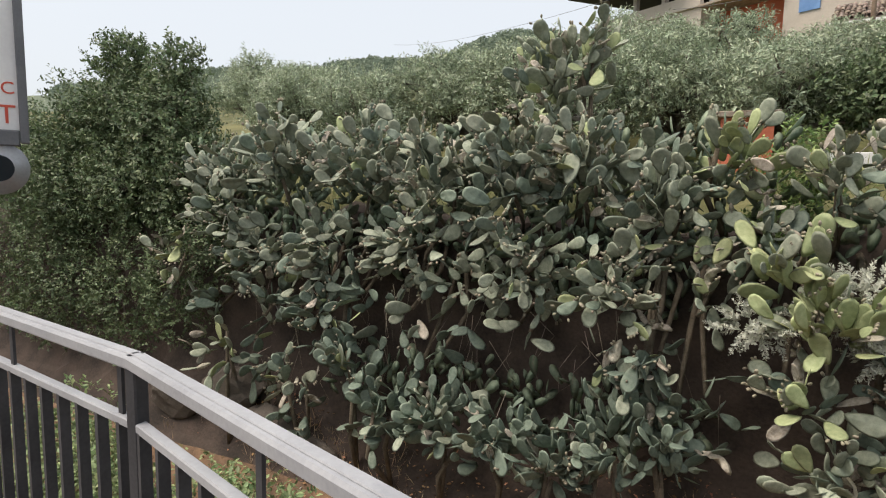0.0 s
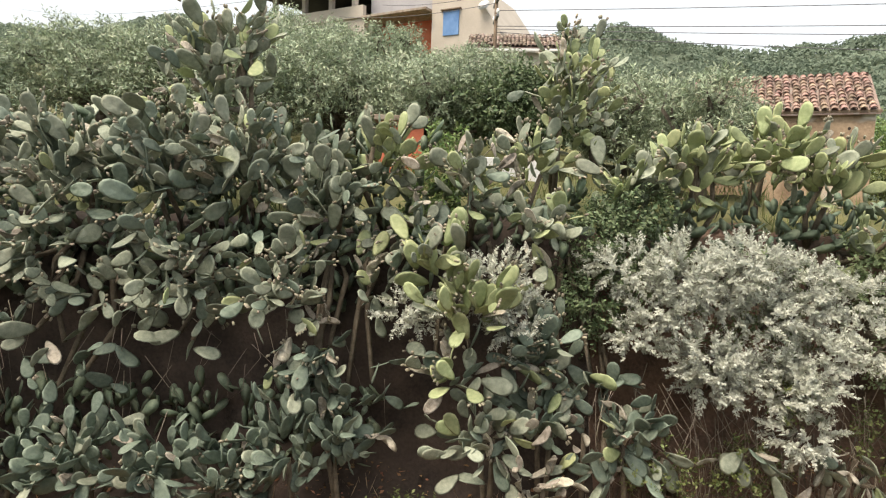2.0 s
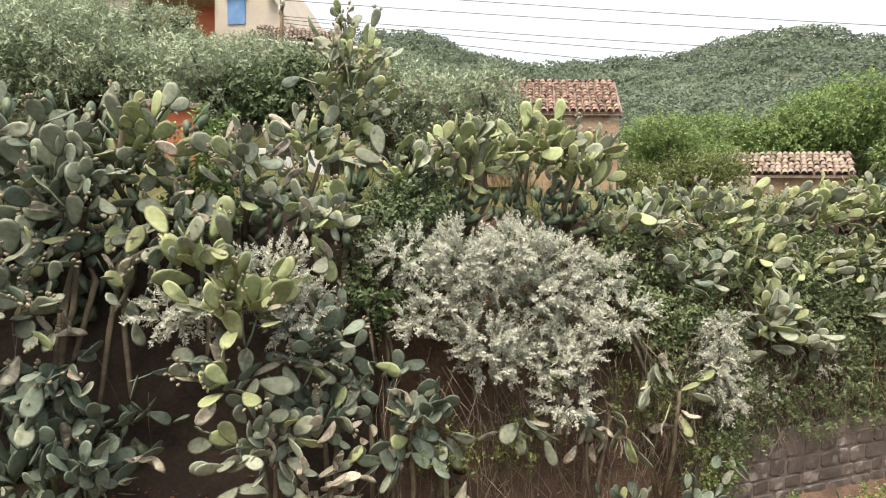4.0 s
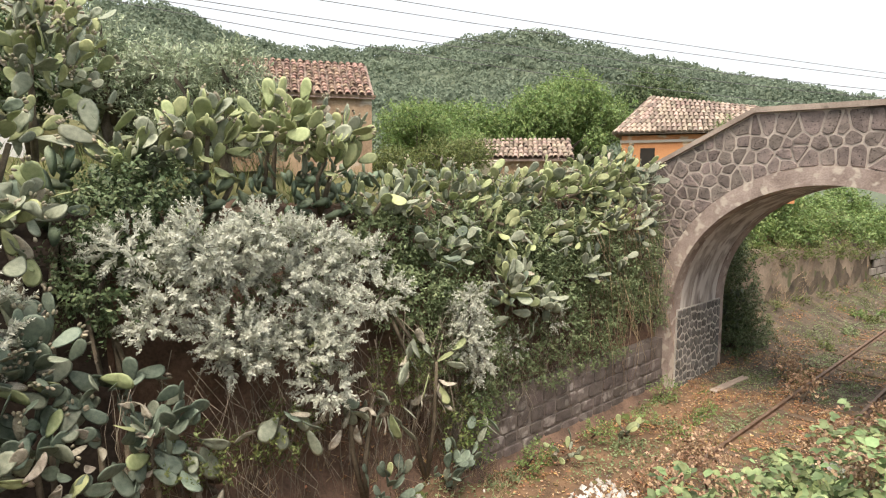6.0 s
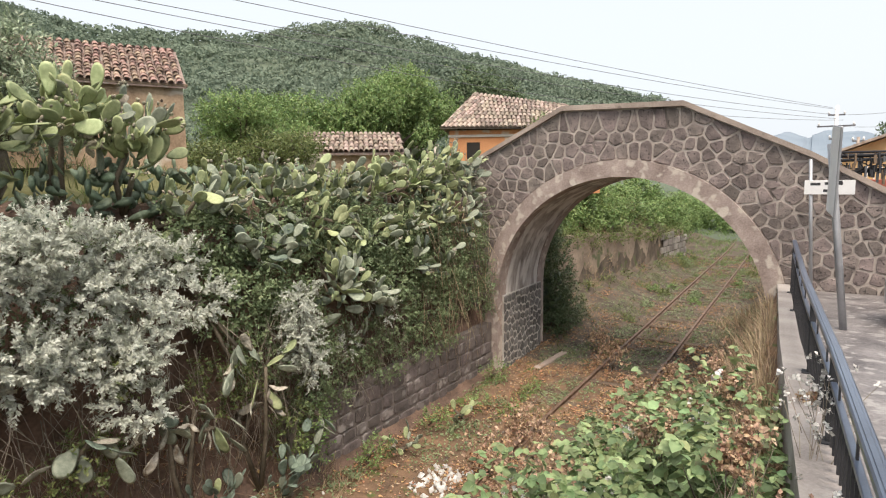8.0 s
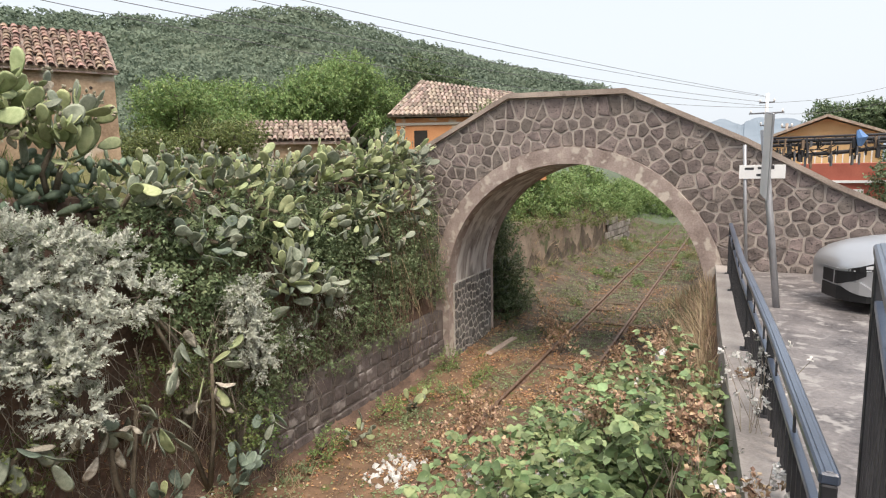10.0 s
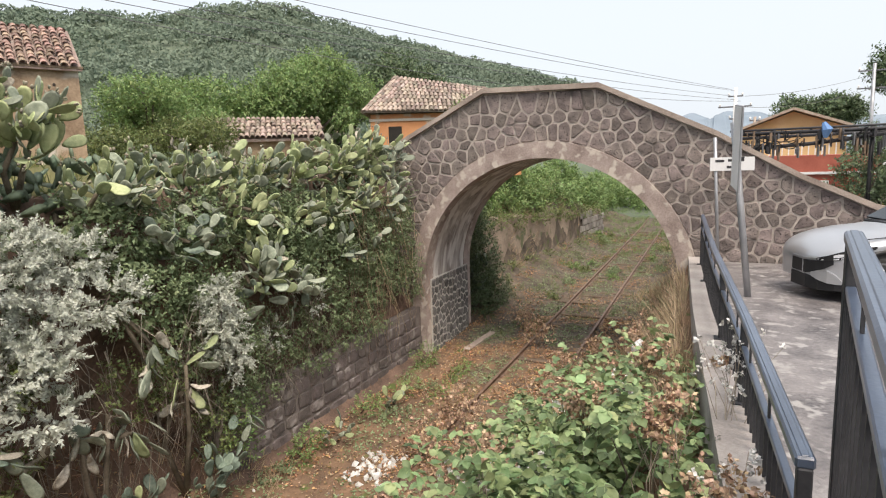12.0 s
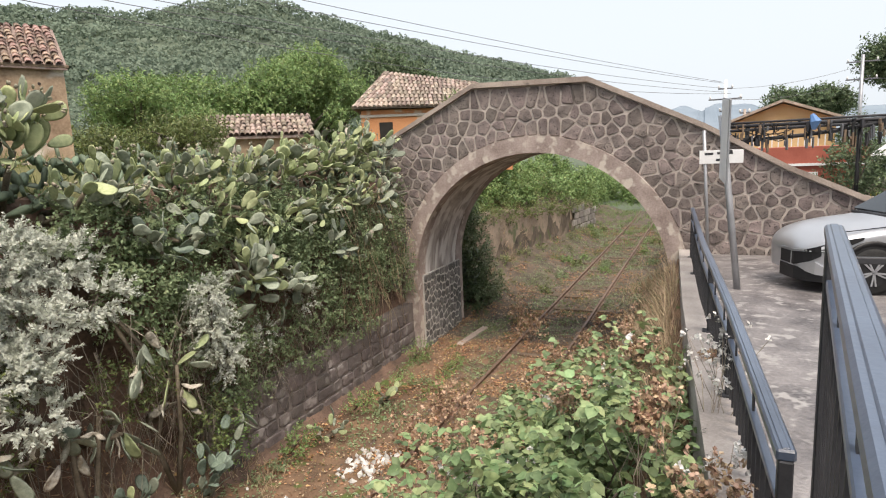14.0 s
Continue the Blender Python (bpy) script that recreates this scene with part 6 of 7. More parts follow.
def pole(label, x, y, z0, z1, arms, r=0.12, mat=None):
    t = thing("utility_pole", label, "pole", "utility poles", at=(x, y, z0))
    part("shaft", mesh_of("shaft", *tube_data([(0, 0, 0), (0, 0, z1 - z0)], (r, r * 0.7), 10), mat or M_CONCRETE, True), None, t)
    for h, w in arms:
        part("crossarm", boxed((-0.04, -w, z1 - z0 - h - 0.04), (0.04, w, z1 - z0 - h + 0.04), 0.01), M_STEELDARK, t)
        for s in (-1, 0.0, 1):
            part("insulator", mesh_of("insulator", *tube_data([(0, s * w * 0.9, z1 - z0 - h + 0.04), (0, s * w * 0.9, z1 - z0 - h + 0.12), (0, s * w * 0.9, z1 - z0 - h + 0.2)], (0.03, 0.06, 0.03), 8), M_WHITE, True), None, t)
    return t


pole("slim lattice power pole with crossarms behind the bridge", 41.0, -4.3, 2.6, 9.1, ((0.5, 0.4), (1.1, 0.9), (1.8, 0.3)), 0.13, M_WHITE)
pole("short concrete pole behind the bridge", 38.0, -5.2, 2.6, 7.2, ((0.2, 0.25),), 0.10)
pole("grey pole among the trees", 44.0, -11.6, 2.6, 10.2, ((0.4, 0.8), (1.4, 0.8)), 0.13, M_STEEL)
pole("wooden utility pole beside the hillside house", 2.52, 15.3, 6.9, 12.8, ((1.6, 0.5), (2.1, 0.45)), 0.07, M_WOOD)


def wire(a, b, sag, r=0.010):
    a, b = Vector(a), Vector(b)
    pts = [a.lerp(b, t) - Vector((0, 0, sag * 4 * t * (1 - t))) for t in np.linspace(0, 1, 25)]
    t = thing("overhead_wire", "thin dark overhead wire between poles", "cable", "overhead wires")
    part("cable", mesh_of("cable", *tube_data(pts, [r] * 25, 5), M_CABLE, True), None, t)


for a, b, sag in (
    ((2.52, 15.3, 10.96), (41, -4.3, 8.9), 0.35), ((2.52, 15.3, 10.5), (41, -4.3, 8.6), 0.45), ((2.52, 15.3, 10.32), (41, -4.6, 8.3), 1.0), ((2.52, 15.2, 10.39), (41, -4.3, 8.4), 0.6), ((2.52, 15.3, 11.32), (41, -4.1, 9.0), 0.3),
    ((2.52, 15.3, 12.47), (-40, 60, 22), 1.0), ((2.52, 15.3, 11.47), (-1.5, 23.6, 13.4), 0.15), ((2.52, 15.3, 11.18), (-3.5, 25.0, 13.2), 0.2), ((41, -4.3, 8.6), (44, -11.6, 9.6), 0.3), ((41, -4.3, 8.0), (44, -11.6, 8.8), 0.4), ((44, -11.6, 9.8), (36, -40, 10), 0.6), ((44, -11.6, 8.8), (36, -40, 9), 0.6), ((38, -5.2, 7.0), (36.4, -7.0, 6.9), 0.1)):
    wire(a, b, sag)


# ---------------------------------------------------------------- trees round the houses and far woods
def leafy(name, label, x, y, z, r, h, mat, leaf=0.2, density=70, trunk=0.12):
    rng = np.random.default_rng(int(abs(x * 31 + y * 17)))
    blobs = [(x + rng.normal() * r * 0.5, y + rng.normal() * r * 0.5, z + h * rng.uniform(-0.5, 0.5), r * rng.uniform(0.5, 0.75), r * rng.uniform(0.5, 0.75), h * rng.uniform(0.35, 0.5)) for _ in range(6)]
    return tree(name, label, x, y, blobs, mat, 8, leaf, 0.45, leaf * 2.2, density, trunk)


leafy("garden_tree", "round green citrus tree beside the ruined house", 16.6, 15.4, 7.3, 1.7, 1.4, M_GREENLEAF, 0.12, 130)
leafy("garden_tree", "bushy olive-green shrub before the shed", 15.4, 12.4, 6.5, 1.3, 1.3, M_OLIVEGREEN, 0.10, 150)
leafy("garden_tree", "round green tree among the old houses", 19.4, 16.6, 7.6, 1.6, 1.5, M_GREENLEAF, 0.14, 120)
leafy("garden_tree", "tall feathery light green tree behind the shed", 26.0, 15.8, 9.0, 2.6, 2.6, M_GREENLEAF, 0.16, 110, 0.16)
leafy("garden_tree", "feathery light green tree behind the shed", 23.0, 16.8, 8.0, 2.2, 2.0, M_GREENLEAF, 0.16, 110)
leafy("garden_tree", "tall dark tree behind the hipped house", 40.0, 17.0, 11.0, 3.0, 3.4, M_DARKLEAF, 0.22, 80, 0.2)
leafy("garden_tree", "dark tree behind the hipped house", 45.0, 12.5, 9.0, 2.6, 2.6, M_DARKLEAF, 0.22, 80, 0.2)
leafy("garden_tree", "leafy shrub in front of the ruined house", 12.0, 11.0, 5.8, 0.9, 0.7, M_OLIVEGREEN, 0.09, 150, 0.05)
leafy("garden_tree", "low green tree among the houses", 31.0, 17.5, 8.0, 2.6, 2.0, M_GREENLEAF, 0.18, 90, 0.16)
leafy("pine_tree", "tall dark pine beyond the road", 62.0, -18.5, 12.0, 4.0, 3.2, M_DARKLEAF, 0.3, 60, 0.3)
leafy("pine_tree", "tall dark pine beyond the road", 60.0, -24.5, 12.5, 4.5, 3.6, M_DARKLEAF, 0.3, 60, 0.3)
leafy("pine_tree", "dark tree beyond the road", 70.0, -13.0, 9.0, 3.0, 2.4, M_DARKLEAF, 0.3, 60, 0.3)
leafy("garden_tree", "green tree behind the bridge parapet", 30.0, -3.2, 5.2, 1.0, 0.9, M_GREENLEAF, 0.12, 110, 0.08)

frng = np.random.default_rng(9)
pos = []
while len(pos) < 12000:
    az, r = radians(frng.uniform(4, 150)), frng.uniform(48, 255) if frng.random() < 0.8 else frng.uniform(30, 60)
    x, y = r * math.cos(az), r * math.sin(az) - 3
    if (r < 80 and x < 24) or (y < 11 + 0.05 * x and x < 150):
        continue
    pos.append((x, y, float(height(x, y)) + frng.uniform(0.3, 1.2), r))
pos = np.array(pos)
per = 46
c = np.repeat(pos[:, :3], per, 0)
size = np.repeat(0.55 + 0.0058 * pos[:, 3] * frng.uniform(0.5, 1.5, len(pos)), per)
d = unit(frng.normal(size=c.shape))
d[:, 2] = np.abs(d[:, 2])
lie = np.cross(d, frng.normal(size=c.shape))
me = leaf_mesh("far_woods", c + d * size[:, None] * np.array((1.3, 1.3, 1.05)) * frng.uniform(0.8, 1.05, (len(c), 1)), lie + d * 0.25, np.cross(d, lie) + frng.normal(size=c.shape) * 0.3, size * frng.uniform(0.3, 0.6, len(c)), size * frng.uniform(0.25, 0.5, len(c)), M_FARWOOD_HAZE, 0.1, 0.5)
tagged(new("far_woods", me), "dense green scrub and trees on the hills, colour paled for haze", "woods", kind="stuff")


# ---------------------------------------------------------------- brambles and weeds on the near slope
shrub("bramble_bush", "big bramble bush with broad green leaves below the railing", "shrub",
      [(4.6, -2.0, 2.5, 1.0, 0.75, 0.8), (5.9, -2.0, 2.4, 1.2, 0.8, 0.8), (7.4, -2.1, 2.2, 1.2, 0.8, 0.8), (5.3, -2.7, 2.9, 1.2, 0.5, 0.65), (6.8, -2.8, 2.7, 1.2, 0.45, 0.6), (8.6, -2.5, 1.9, 0.6, 0.45, 0.5), (3.4, -2.1, 2.6, 0.8, 0.7, 0.6), (6.2, -1.3, 1.4, 0.9, 0.5, 0.6)],
      M_BRAMBLE, 5, 0.094, 0.8, 0.34, 88, up=0.5, spread=1.0, fold=0.12, broad=True, trio=True)
shrub("bramble_bush", "sparse bramble shoots over the track bed", "shrub", [(9.2, -1.3, 0.7, 0.9, 0.5, 0.6), (8.0, -0.6, 0.5, 0.8, 0.5, 0.5), (10.8, -1.6, 0.7, 0.8, 0.5, 0.6), (7.4, 0.2, 0.3, 0.6, 0.5, 0.35)], M_BRAMBLE, 4, 0.085, 0.75, 0.3, 70, up=0.6, spread=1.0, broad=True, trio=True)
shrub("nettles", "green nettles below the railing at the cutting's end", "shrub", [(-5.5, 1.6, 1.0, 1.2, 0.8, 0.9), (-7.5, 1.0, 1.0, 1.4, 0.9, 1.0), (-9.5, 1.6, 1.0, 1.6, 1.0, 1.0), (-4.2, 1.0, 0.7, 0.8, 0.6, 0.6)], M_BRAMBLE, 6, 0.10, 0.5, 0.2, 230, up=0.6)


def flower_heads(name, label, spots, mat, n, size):
    t = thing(name, label, "weeds", at=(spots[0][0], spots[0][1], float(height(spots[0][0], spots[0][1]))), kind="stuff")
    o = np.array(t.location)
    P, runs = [], []
    for x, y, z, r in spots:
        k = int(n * r)
        p = np.array((x, y, z)) + RNG.normal(size=(k, 3)) * np.array((r, r, r * 0.8)) * 0.5
        P.append(p)
        for q in p[:: max(1, k // 8)]:
            zb = max(float(height(x, y)), z - 1.0)
            runs.append(([tuple(np.array((x, y, zb)) - o), tuple((np.array((x, y, (zb + q[2]) / 2)) + RNG.normal(size=3) * 0.05) - o), tuple(q - o)], (0.006, 0.004, 0.002)))
    P = np.concatenate(P) - o
    part("heads", sprigs("heads", RNG, P, RNG.normal(size=P.shape), 0.03, 7, size, 0.8, mat, 1.0), None, t)
    part("stalks", tubes("stalks", runs, M_TWIG, 3), None, t)


flower_heads("dead_bramble_flowers", "brown dried flower clusters among the brambles", [(4.9, -2.9, 3.62, 0.14), (5.0, -3.0, 3.75, 0.12), (6.0, -2.3, 3.3, 0.18), (6.15, -2.2, 3.15, 0.16), (5.3, -1.6, 3.05, 0.15), (7.4, -2.7, 3.25, 0.2), (7.6, -2.6, 3.1, 0.15), (4.35, -3.3, 3.55, 0.18), (4.1, -3.2, 3.5, 0.12), (6.9, -3.4, 3.4, 0.14), (7.9, -1.5, 2.6, 0.2), (4.6, -1.3, 2.5, 0.2), (5.6, -1.0, 2.2, 0.22), (6.6, -1.1, 2.1, 0.2), (7.0, -0.7, 1.4, 0.2), (7.7, -2.3, 2.8, 0.3), (8.0, -2.2, 2.7, 0.25), (8.6, -1.2, 1.6, 0.25), (9.4, -2.3, 2.4, 0.25), (9.0, -0.9, 1.0, 0.3)], M_DEADFLOWER, 520, 0.034)
krng = np.random.default_rng(19)
for k in range(16):
    x, y = krng.uniform(19.5, 42), krng.choice([-0.7, 0.75, 2.2, 2.9]) + krng.normal() * 0.25
    shrub("weed_clump", "low green weeds on the stony track bed", "weeds", [(x, y, float(height(x, y)) + 0.06, krng.uniform(0.25, 0.6), krng.uniform(0.2, 0.4), krng.uniform(0.08, 0.2)), (x + 0.4, y + 0.1, float(height(x + 0.4, y)) + 0.05, 0.25, 0.2, 0.1)], (M_CREEPER, M_OLIVEGREEN, M_GREENLEAF)[k % 3], 6, 0.08, 0.5, 0.14, 260, up=0.7, group="weeds past the bridge", stems=False)
for k in range(12):
    x, y = krng.uniform(7.5, 15.5), krng.choice([0.75, 2.6, 3.3, -0.6]) + krng.normal() * 0.25
    shrub("weed_clump", "low green weeds on the red soil by the rails", "weeds", [(x, y, float(height(x, y)) + 0.05, krng.uniform(0.2, 0.45), krng.uniform(0.15, 0.3), krng.uniform(0.06, 0.13)), (x + 0.3, y, float(height(x + 0.3, y)) + 0.04, 0.2, 0.15, 0.08)], (M_GREENLEAF, M_CREEPER)[k % 2], 6, 0.06, 0.5, 0.12, 320, up=0.7, group="weeds by the rails", stems=False)
flower_heads("dead_weeds", "russet dried weeds on the track bed", [(14.6, -2.0, 1.3, 0.5), (15.6, -1.9, 1.1, 0.5), (13.6, -2.0, 1.5, 0.4), (17.3, 1.2, 0.5, 0.5), (18.6, 1.9, 0.5, 0.45), (11.2, 1.0, 0.5, 0.5), (10.2, 1.4, 0.4, 0.5), (13.0, -0.6, 0.5, 0.4), (9.6, 0.8, 0.3, 0.4), (15.2, 0.0, 0.35, 0.35), (12.0, 1.6, 0.3, 0.4), (16.5, -0.6, 0.4, 0.35), (8.6, 0.3, 0.5, 0.4), (9.2, -0.3, 0.6, 0.35), (8.0, 0.9, 0.4, 0.35), (10.0, 0.2, 0.4, 0.35)], M_DEADFLOWER, 260, 0.055)
flower_heads("bramble_blossom", "pale bramble blossoms above the bush", [(5.6, -3.35, 3.75, 0.2), (6.1, -3.4, 3.8, 0.25), (4.6, -3.4, 3.5, 0.3), (5.0, -2.1, 3.1, 0.15), (4.2, -2.2, 3.1, 0.2), (6.6, -1.9, 2.9, 0.15), (7.3, -2.4, 2.9, 0.2), (8.2, -1.9, 2.4, 0.25), (5.6, -1.4, 2.6, 0.2), (9.6, -2.2, 2.3, 0.25)], M_PAPER, 150, 0.03)


def grass(label, n, x0, x1, y0, y1, h, mat, lean=0.3, floor=None):
    x, y = RNG.uniform(x0, x1, 3 * n), RNG.uniform(y0, y1, 3 * n)
    patch = np.sin(2.3 * x + 1.1 * np.sin(3.1 * y)) * np.sin(3.7 * y + 1.3 * np.sin(1.9 * x)) + 0.5 * np.sin(0.9 * x + 1.7 * y) + RNG.normal(size=3 * n) * 0.25
    pick = np.sort(np.argsort(-patch)[:n])
    x, y = x[pick], y[pick]
    y = np.where((np.abs(y) < 0.13) & (x > 4), y - 0.2, np.where((np.abs(y - 1.5) < 0.13) & (x > 4), y + 0.2, y))
    z = height(x, y) if floor is None else np.full(n, floor)
    base = np.stack([x, y, z - 0.02], 1)
    ax = np.array((0, 0, 1.0)) + RNG.normal(size=(n, 3)) * lean
    L = h * RNG.uniform(0.4, 1.1, n)
    me = leaf_mesh("grass", base, ax, RNG.normal(size=(n, 3)), L, np.full(n, 0.012) + 0.01 * h, mat, 0.1, 0.35)
    return tagged(new("grass", me), label, "grass", kind="stuff")


grass("tall straw-coloured dry grass at the arch foot", 1300, 13.5, 25, -2.65, -1.2, 0.8, M_STRAW, 0.55)
grass("green weeds on the slope by the arch", 2600, 10, 26, -2.7, -1.4, 0.4, M_CREEPER, 0.6)
grass("dry grass on the cutting slope", 2200, 8.5, 14, -2.6, -0.9, 0.5, M_STRAW, 0.5)
grass("low green grass between the rails", 4200, 6, 40, -0.9, 3.2, 0.12, M_GREENLEAF, 0.6)
grass("dry leaf litter and stubble on the track bed", 6500, 5, 19, -1.2, 3.9, 0.10, M_STRAW, 1.6)
shrub("bramble_thicket", "green scrub on the road side of the cutting", "shrub", [(21, -3.6, 1.6, 1.5, 0.9, 1.0), (25, -3.6, 1.5, 2.0, 1.0, 1.2), (30, -3.8, 1.6, 2.4, 1.2, 1.3), (36, -4.0, 1.6, 2.8, 1.4, 1.4), (44, -4.2, 1.5, 4, 1.6, 1.6), (54, -4.0, 1.5, 5, 1.8, 1.8)], M_CREEPER, 7, 0.15, 0.6, 0.35, 80)
shrub("bramble_thicket", "hazy green scrub closing the far end of the cutting", "shrub", [(60, 5.5, 1.6, 2.5, 2.2, 1.8), (63, 2.5, 1.3, 2.5, 2.2, 1.7), (66, -0.5, 1.4, 2.5, 2.2, 1.8), (62, -3.6, 1.4, 2.5, 2.0, 1.9), (50, 6.0, 1.4, 3.0, 1.4, 1.4)], M_GREENLEAF, 7, 0.2, 0.6, 0.4, 60)
shrub("creeper", "weeds hanging over the old cutting wall", "shrub", [(x, float(past_wall(x)) + 0.1, 2.95 - 0.055 * (x - 21.5), 0.9, 0.3, 0.3 + 0.12 * math.sin(x * 1.9)) for x in np.arange(22.3, 41, 1.6)] + [(x, float(past_wall(x)) - 0.35, 0.85 - 0.03 * (x - 21.5), 0.5, 0.25, 0.22 + 0.1 * math.sin(x * 2.7)) for x in np.arange(23, 41, 2.3)], M_OLIVEGREEN, 7, 0.09, 0.5, 0.25, 160, stems=False)
grass("dry and green grass tufts past the bridge", 5200, 18, 45, 1.8, 5.0, 0.20, M_OLIVEGREEN, 0.7)
grass("green weeds past the bridge", 3600, 18.5, 45, -1.3, 1.9, 0.2, M_OLIVEGREEN, 0.8)
grass("bright green grass between the far rails", 4500, 34, 62, -3.0, 4.6, 0.45, M_GREENLEAF, 0.5)
grass("dry grass tufts beside the rails", 1500, 18.5, 40, -2.6, -0.5, 0.4, M_STRAW, 0.6)
grass("green grass past the bridge", 3000, 40, 75, -2.5, 4.5, 0.5, M_GREENLEAF, 0.5)
grass("dry grass at the bank's foot", 3000, -10, 9, 3.0, 4.4, 0.3, M_STRAW, 0.7)
grass("green grass on the slope below the railing", 5000, -12, 9, -2.6, -0.5, 0.35, M_GREENLEAF, 0.6)
grass("grass on the bank top", 6000, -16, 16, 5.2, 9.0, 0.5, M_OLIVEGREEN, 0.5)
grass("grass on the cutting bank past the bridge", 4000, 19.2, 45, 4.4, 6.0, 0.5, M_STRAW, 0.7)


def litter(label, n, x0, x1, y0, y1, size, mat, clump=0.0):
    """Flat fallen leaves, lying in drifts."""
    x, y = RNG.uniform(x0, x1, 3 * n), RNG.uniform(y0, y1, 3 * n)
    drift = np.sin(1.9 * x + 0.7 * y) + np.sin(2.6 * y - 0.9 * x + 1) + np.sin(0.8 * x + 3.1 * y)
    ok = np.argsort(-(drift * clump + RNG.normal(size=3 * n)))[:n]
    x, y = x[ok], y[ok]
    y = np.where((np.abs(y) < 0.11) & (x > 4), y - 0.2, np.where((np.abs(y - 1.5) < 0.11) & (x > 4), y + 0.2, y))
    base = np.stack([x, y, height(x, y) + RNG.uniform(0.0, 0.05, n)], 1)
    ax = RNG.normal(size=(n, 3)) * np.array((1, 1, 0.25))
    L = size * RNG.uniform(0.5, 1.3, n)
    side = np.stack([-ax[:, 1], ax[:, 0], RNG.normal(size=n) * 0.5], 1)
    return tagged(new("leaf_litter", leaf_mesh("leaf_litter", base, ax, side, L, L * 0.55, mat, 0.2, 0.45)), label, "leaves", kind="stuff")


litter("drifts of russet fallen leaves on the track bed", 9500, 5, 21, -1.3, 3.9, 0.07, M_LITTER, 1.6)
litter("pale dry leaves on the track bed", 5000, 5, 24, -1.3, 3.9, 0.06, M_STRAW, 0.8)
litter("small green weeds creeping over the track bed", 17000, 5, 45, -1.3, 3.9, 0.07, M_CREEPER, -2.6)
litter("brown dead leaves past the bridge", 6000, 18, 44, -1.5, 4.2, 0.08, M_LITTER, 1.2)
litter("dry leaves at the bank's foot", 4000, -9, 8, 2.4, 4.6, 0.07, M_LITTER, 0.5)


def scatter(name, label, n, x0, x1, y0, y1, lo, hi, mat, category, z=0.0):
    """Loose chips lying on the ground."""
    V, F = [], []
    rng = np.random.default_rng(n)
    for _ in range(n):
        x, y = rng.uniform(x0, x1), rng.uniform(y0, y1)
        s = rng.uniform(lo, hi)
        m = Matrix.Translation((x, y, float(height(x, y)) + z + s * 0.15)) @ Euler(rng.uniform(0, 6, 3)).to_matrix().to_4x4()
        o = len(V)
        for q in ((1, 0, 0), (-1, 0.2, 0), (0, 1, 0.1), (0.1, -1, 0), (0, 0, 0.6), (0, 0.1, -0.6)):
            V.append(tuple(m @ (Vector(q) * s * rng.uniform(0.7, 1.2))))
        F += [tuple(o + i for i in q) for q in ((0, 2, 4), (2, 1, 4), (1, 3, 4), (3, 0, 4), (2, 0, 5), (1, 2, 5), (3, 1, 5), (0, 3, 5))]
    tagged(new(name, mesh_of(name, V, F, mat)), label, category, kind="stuff")


scatter("ballast", "grey-brown ballast stones along the track", 2600, 6, 40, -0.9, 2.6, 0.015, 0.045, M_GRAVEL, "gravel")
scatter("ballast", "pale ballast and stones on the track past the bridge", 2600, 18.5, 44, -1.2, 3.2, 0.02, 0.06, M_GRAVEL, "gravel")
scatter("rubble", "broken white rubble beside the rail", 70, 9.0, 10.2, 1.75, 2.5, 0.03, 0.10, M_PAPER, "rubble")
scatter("rubble", "pale stones at the bank's foot", 120, -8, 8.5, 2.6, 3.8, 0.02, 0.08, M_PAPER, "rubble")
slab = tagged(part("concrete_slab", boxed((0, -0.11, 0.0), (1.9, 0.09, 0.12), 0.02, pose(16.3, 3.08, -0.12, 2, 0, -4)), M_CONCRETE), "weathered concrete beam lying beside the track", "slab")
trng = np.random.default_rng(3)
for k, (x, y) in enumerate(((-1.2, 3.5), (-0.9, 3.45), (-1.6, 3.5), (1.4, 3.3), (2.0, 3.25))):
    st = thing("cut_stump", "cut pale cactus stump at the bank's foot", "stump", "cut stumps", at=(x, y, float(height(x, y)) - 0.02))
    part("trunk", mesh_of("trunk", *tube_data([(0, 0, 0), (0.03, 0, 0.5), (0.0, 0.02, 0.95)], (0.07, 0.06, 0.055), 9), M_TRUNK, True), None, st)
    part("cut_face", mesh_of("cut_face", *tube_data([(0, 0.02, 0.951), (0, 0.02, 0.965)], (0.054, 0.05), 9), M_PAPER), None, st, "pale cut face")
erng = np.random.default_rng(77)
ex = erng.uniform(6.0, 15.3, 1500)
ey = np.array([float(edge_y(v)) for v in ex]) + erng.uniform(0.36, 0.75, 1500)
me = leaf_mesh("grass", np.stack([ex, ey, height(ex, ey) - 0.02], 1), np.array((0, 0.25, 1.0)) + erng.normal(size=(1500, 3)) * 0.35, erng.normal(size=(1500, 3)), erng.uniform(0.2, 0.6, 1500), np.full(1500, 0.016), M_STRAW, 0.1, 0.35)
tagged(new("grass", me), "dry grass at the foot of the kerb wall", "grass", kind="stuff")
# a white plastic bag caught in the grass by the arch
bag = tagged(part("plastic_bag", mesh_of("plastic_bag", *tube_data([(13.2, -1.9, 1.25), (13.25, -1.95, 1.4), (13.2, -1.9, 1.5), (13.3, -2.0, 1.62)], (0.07, 0.14, 0.10, 0.05), 7), M_WHITE), None), "crumpled white plastic bag caught in the weeds", "bag")

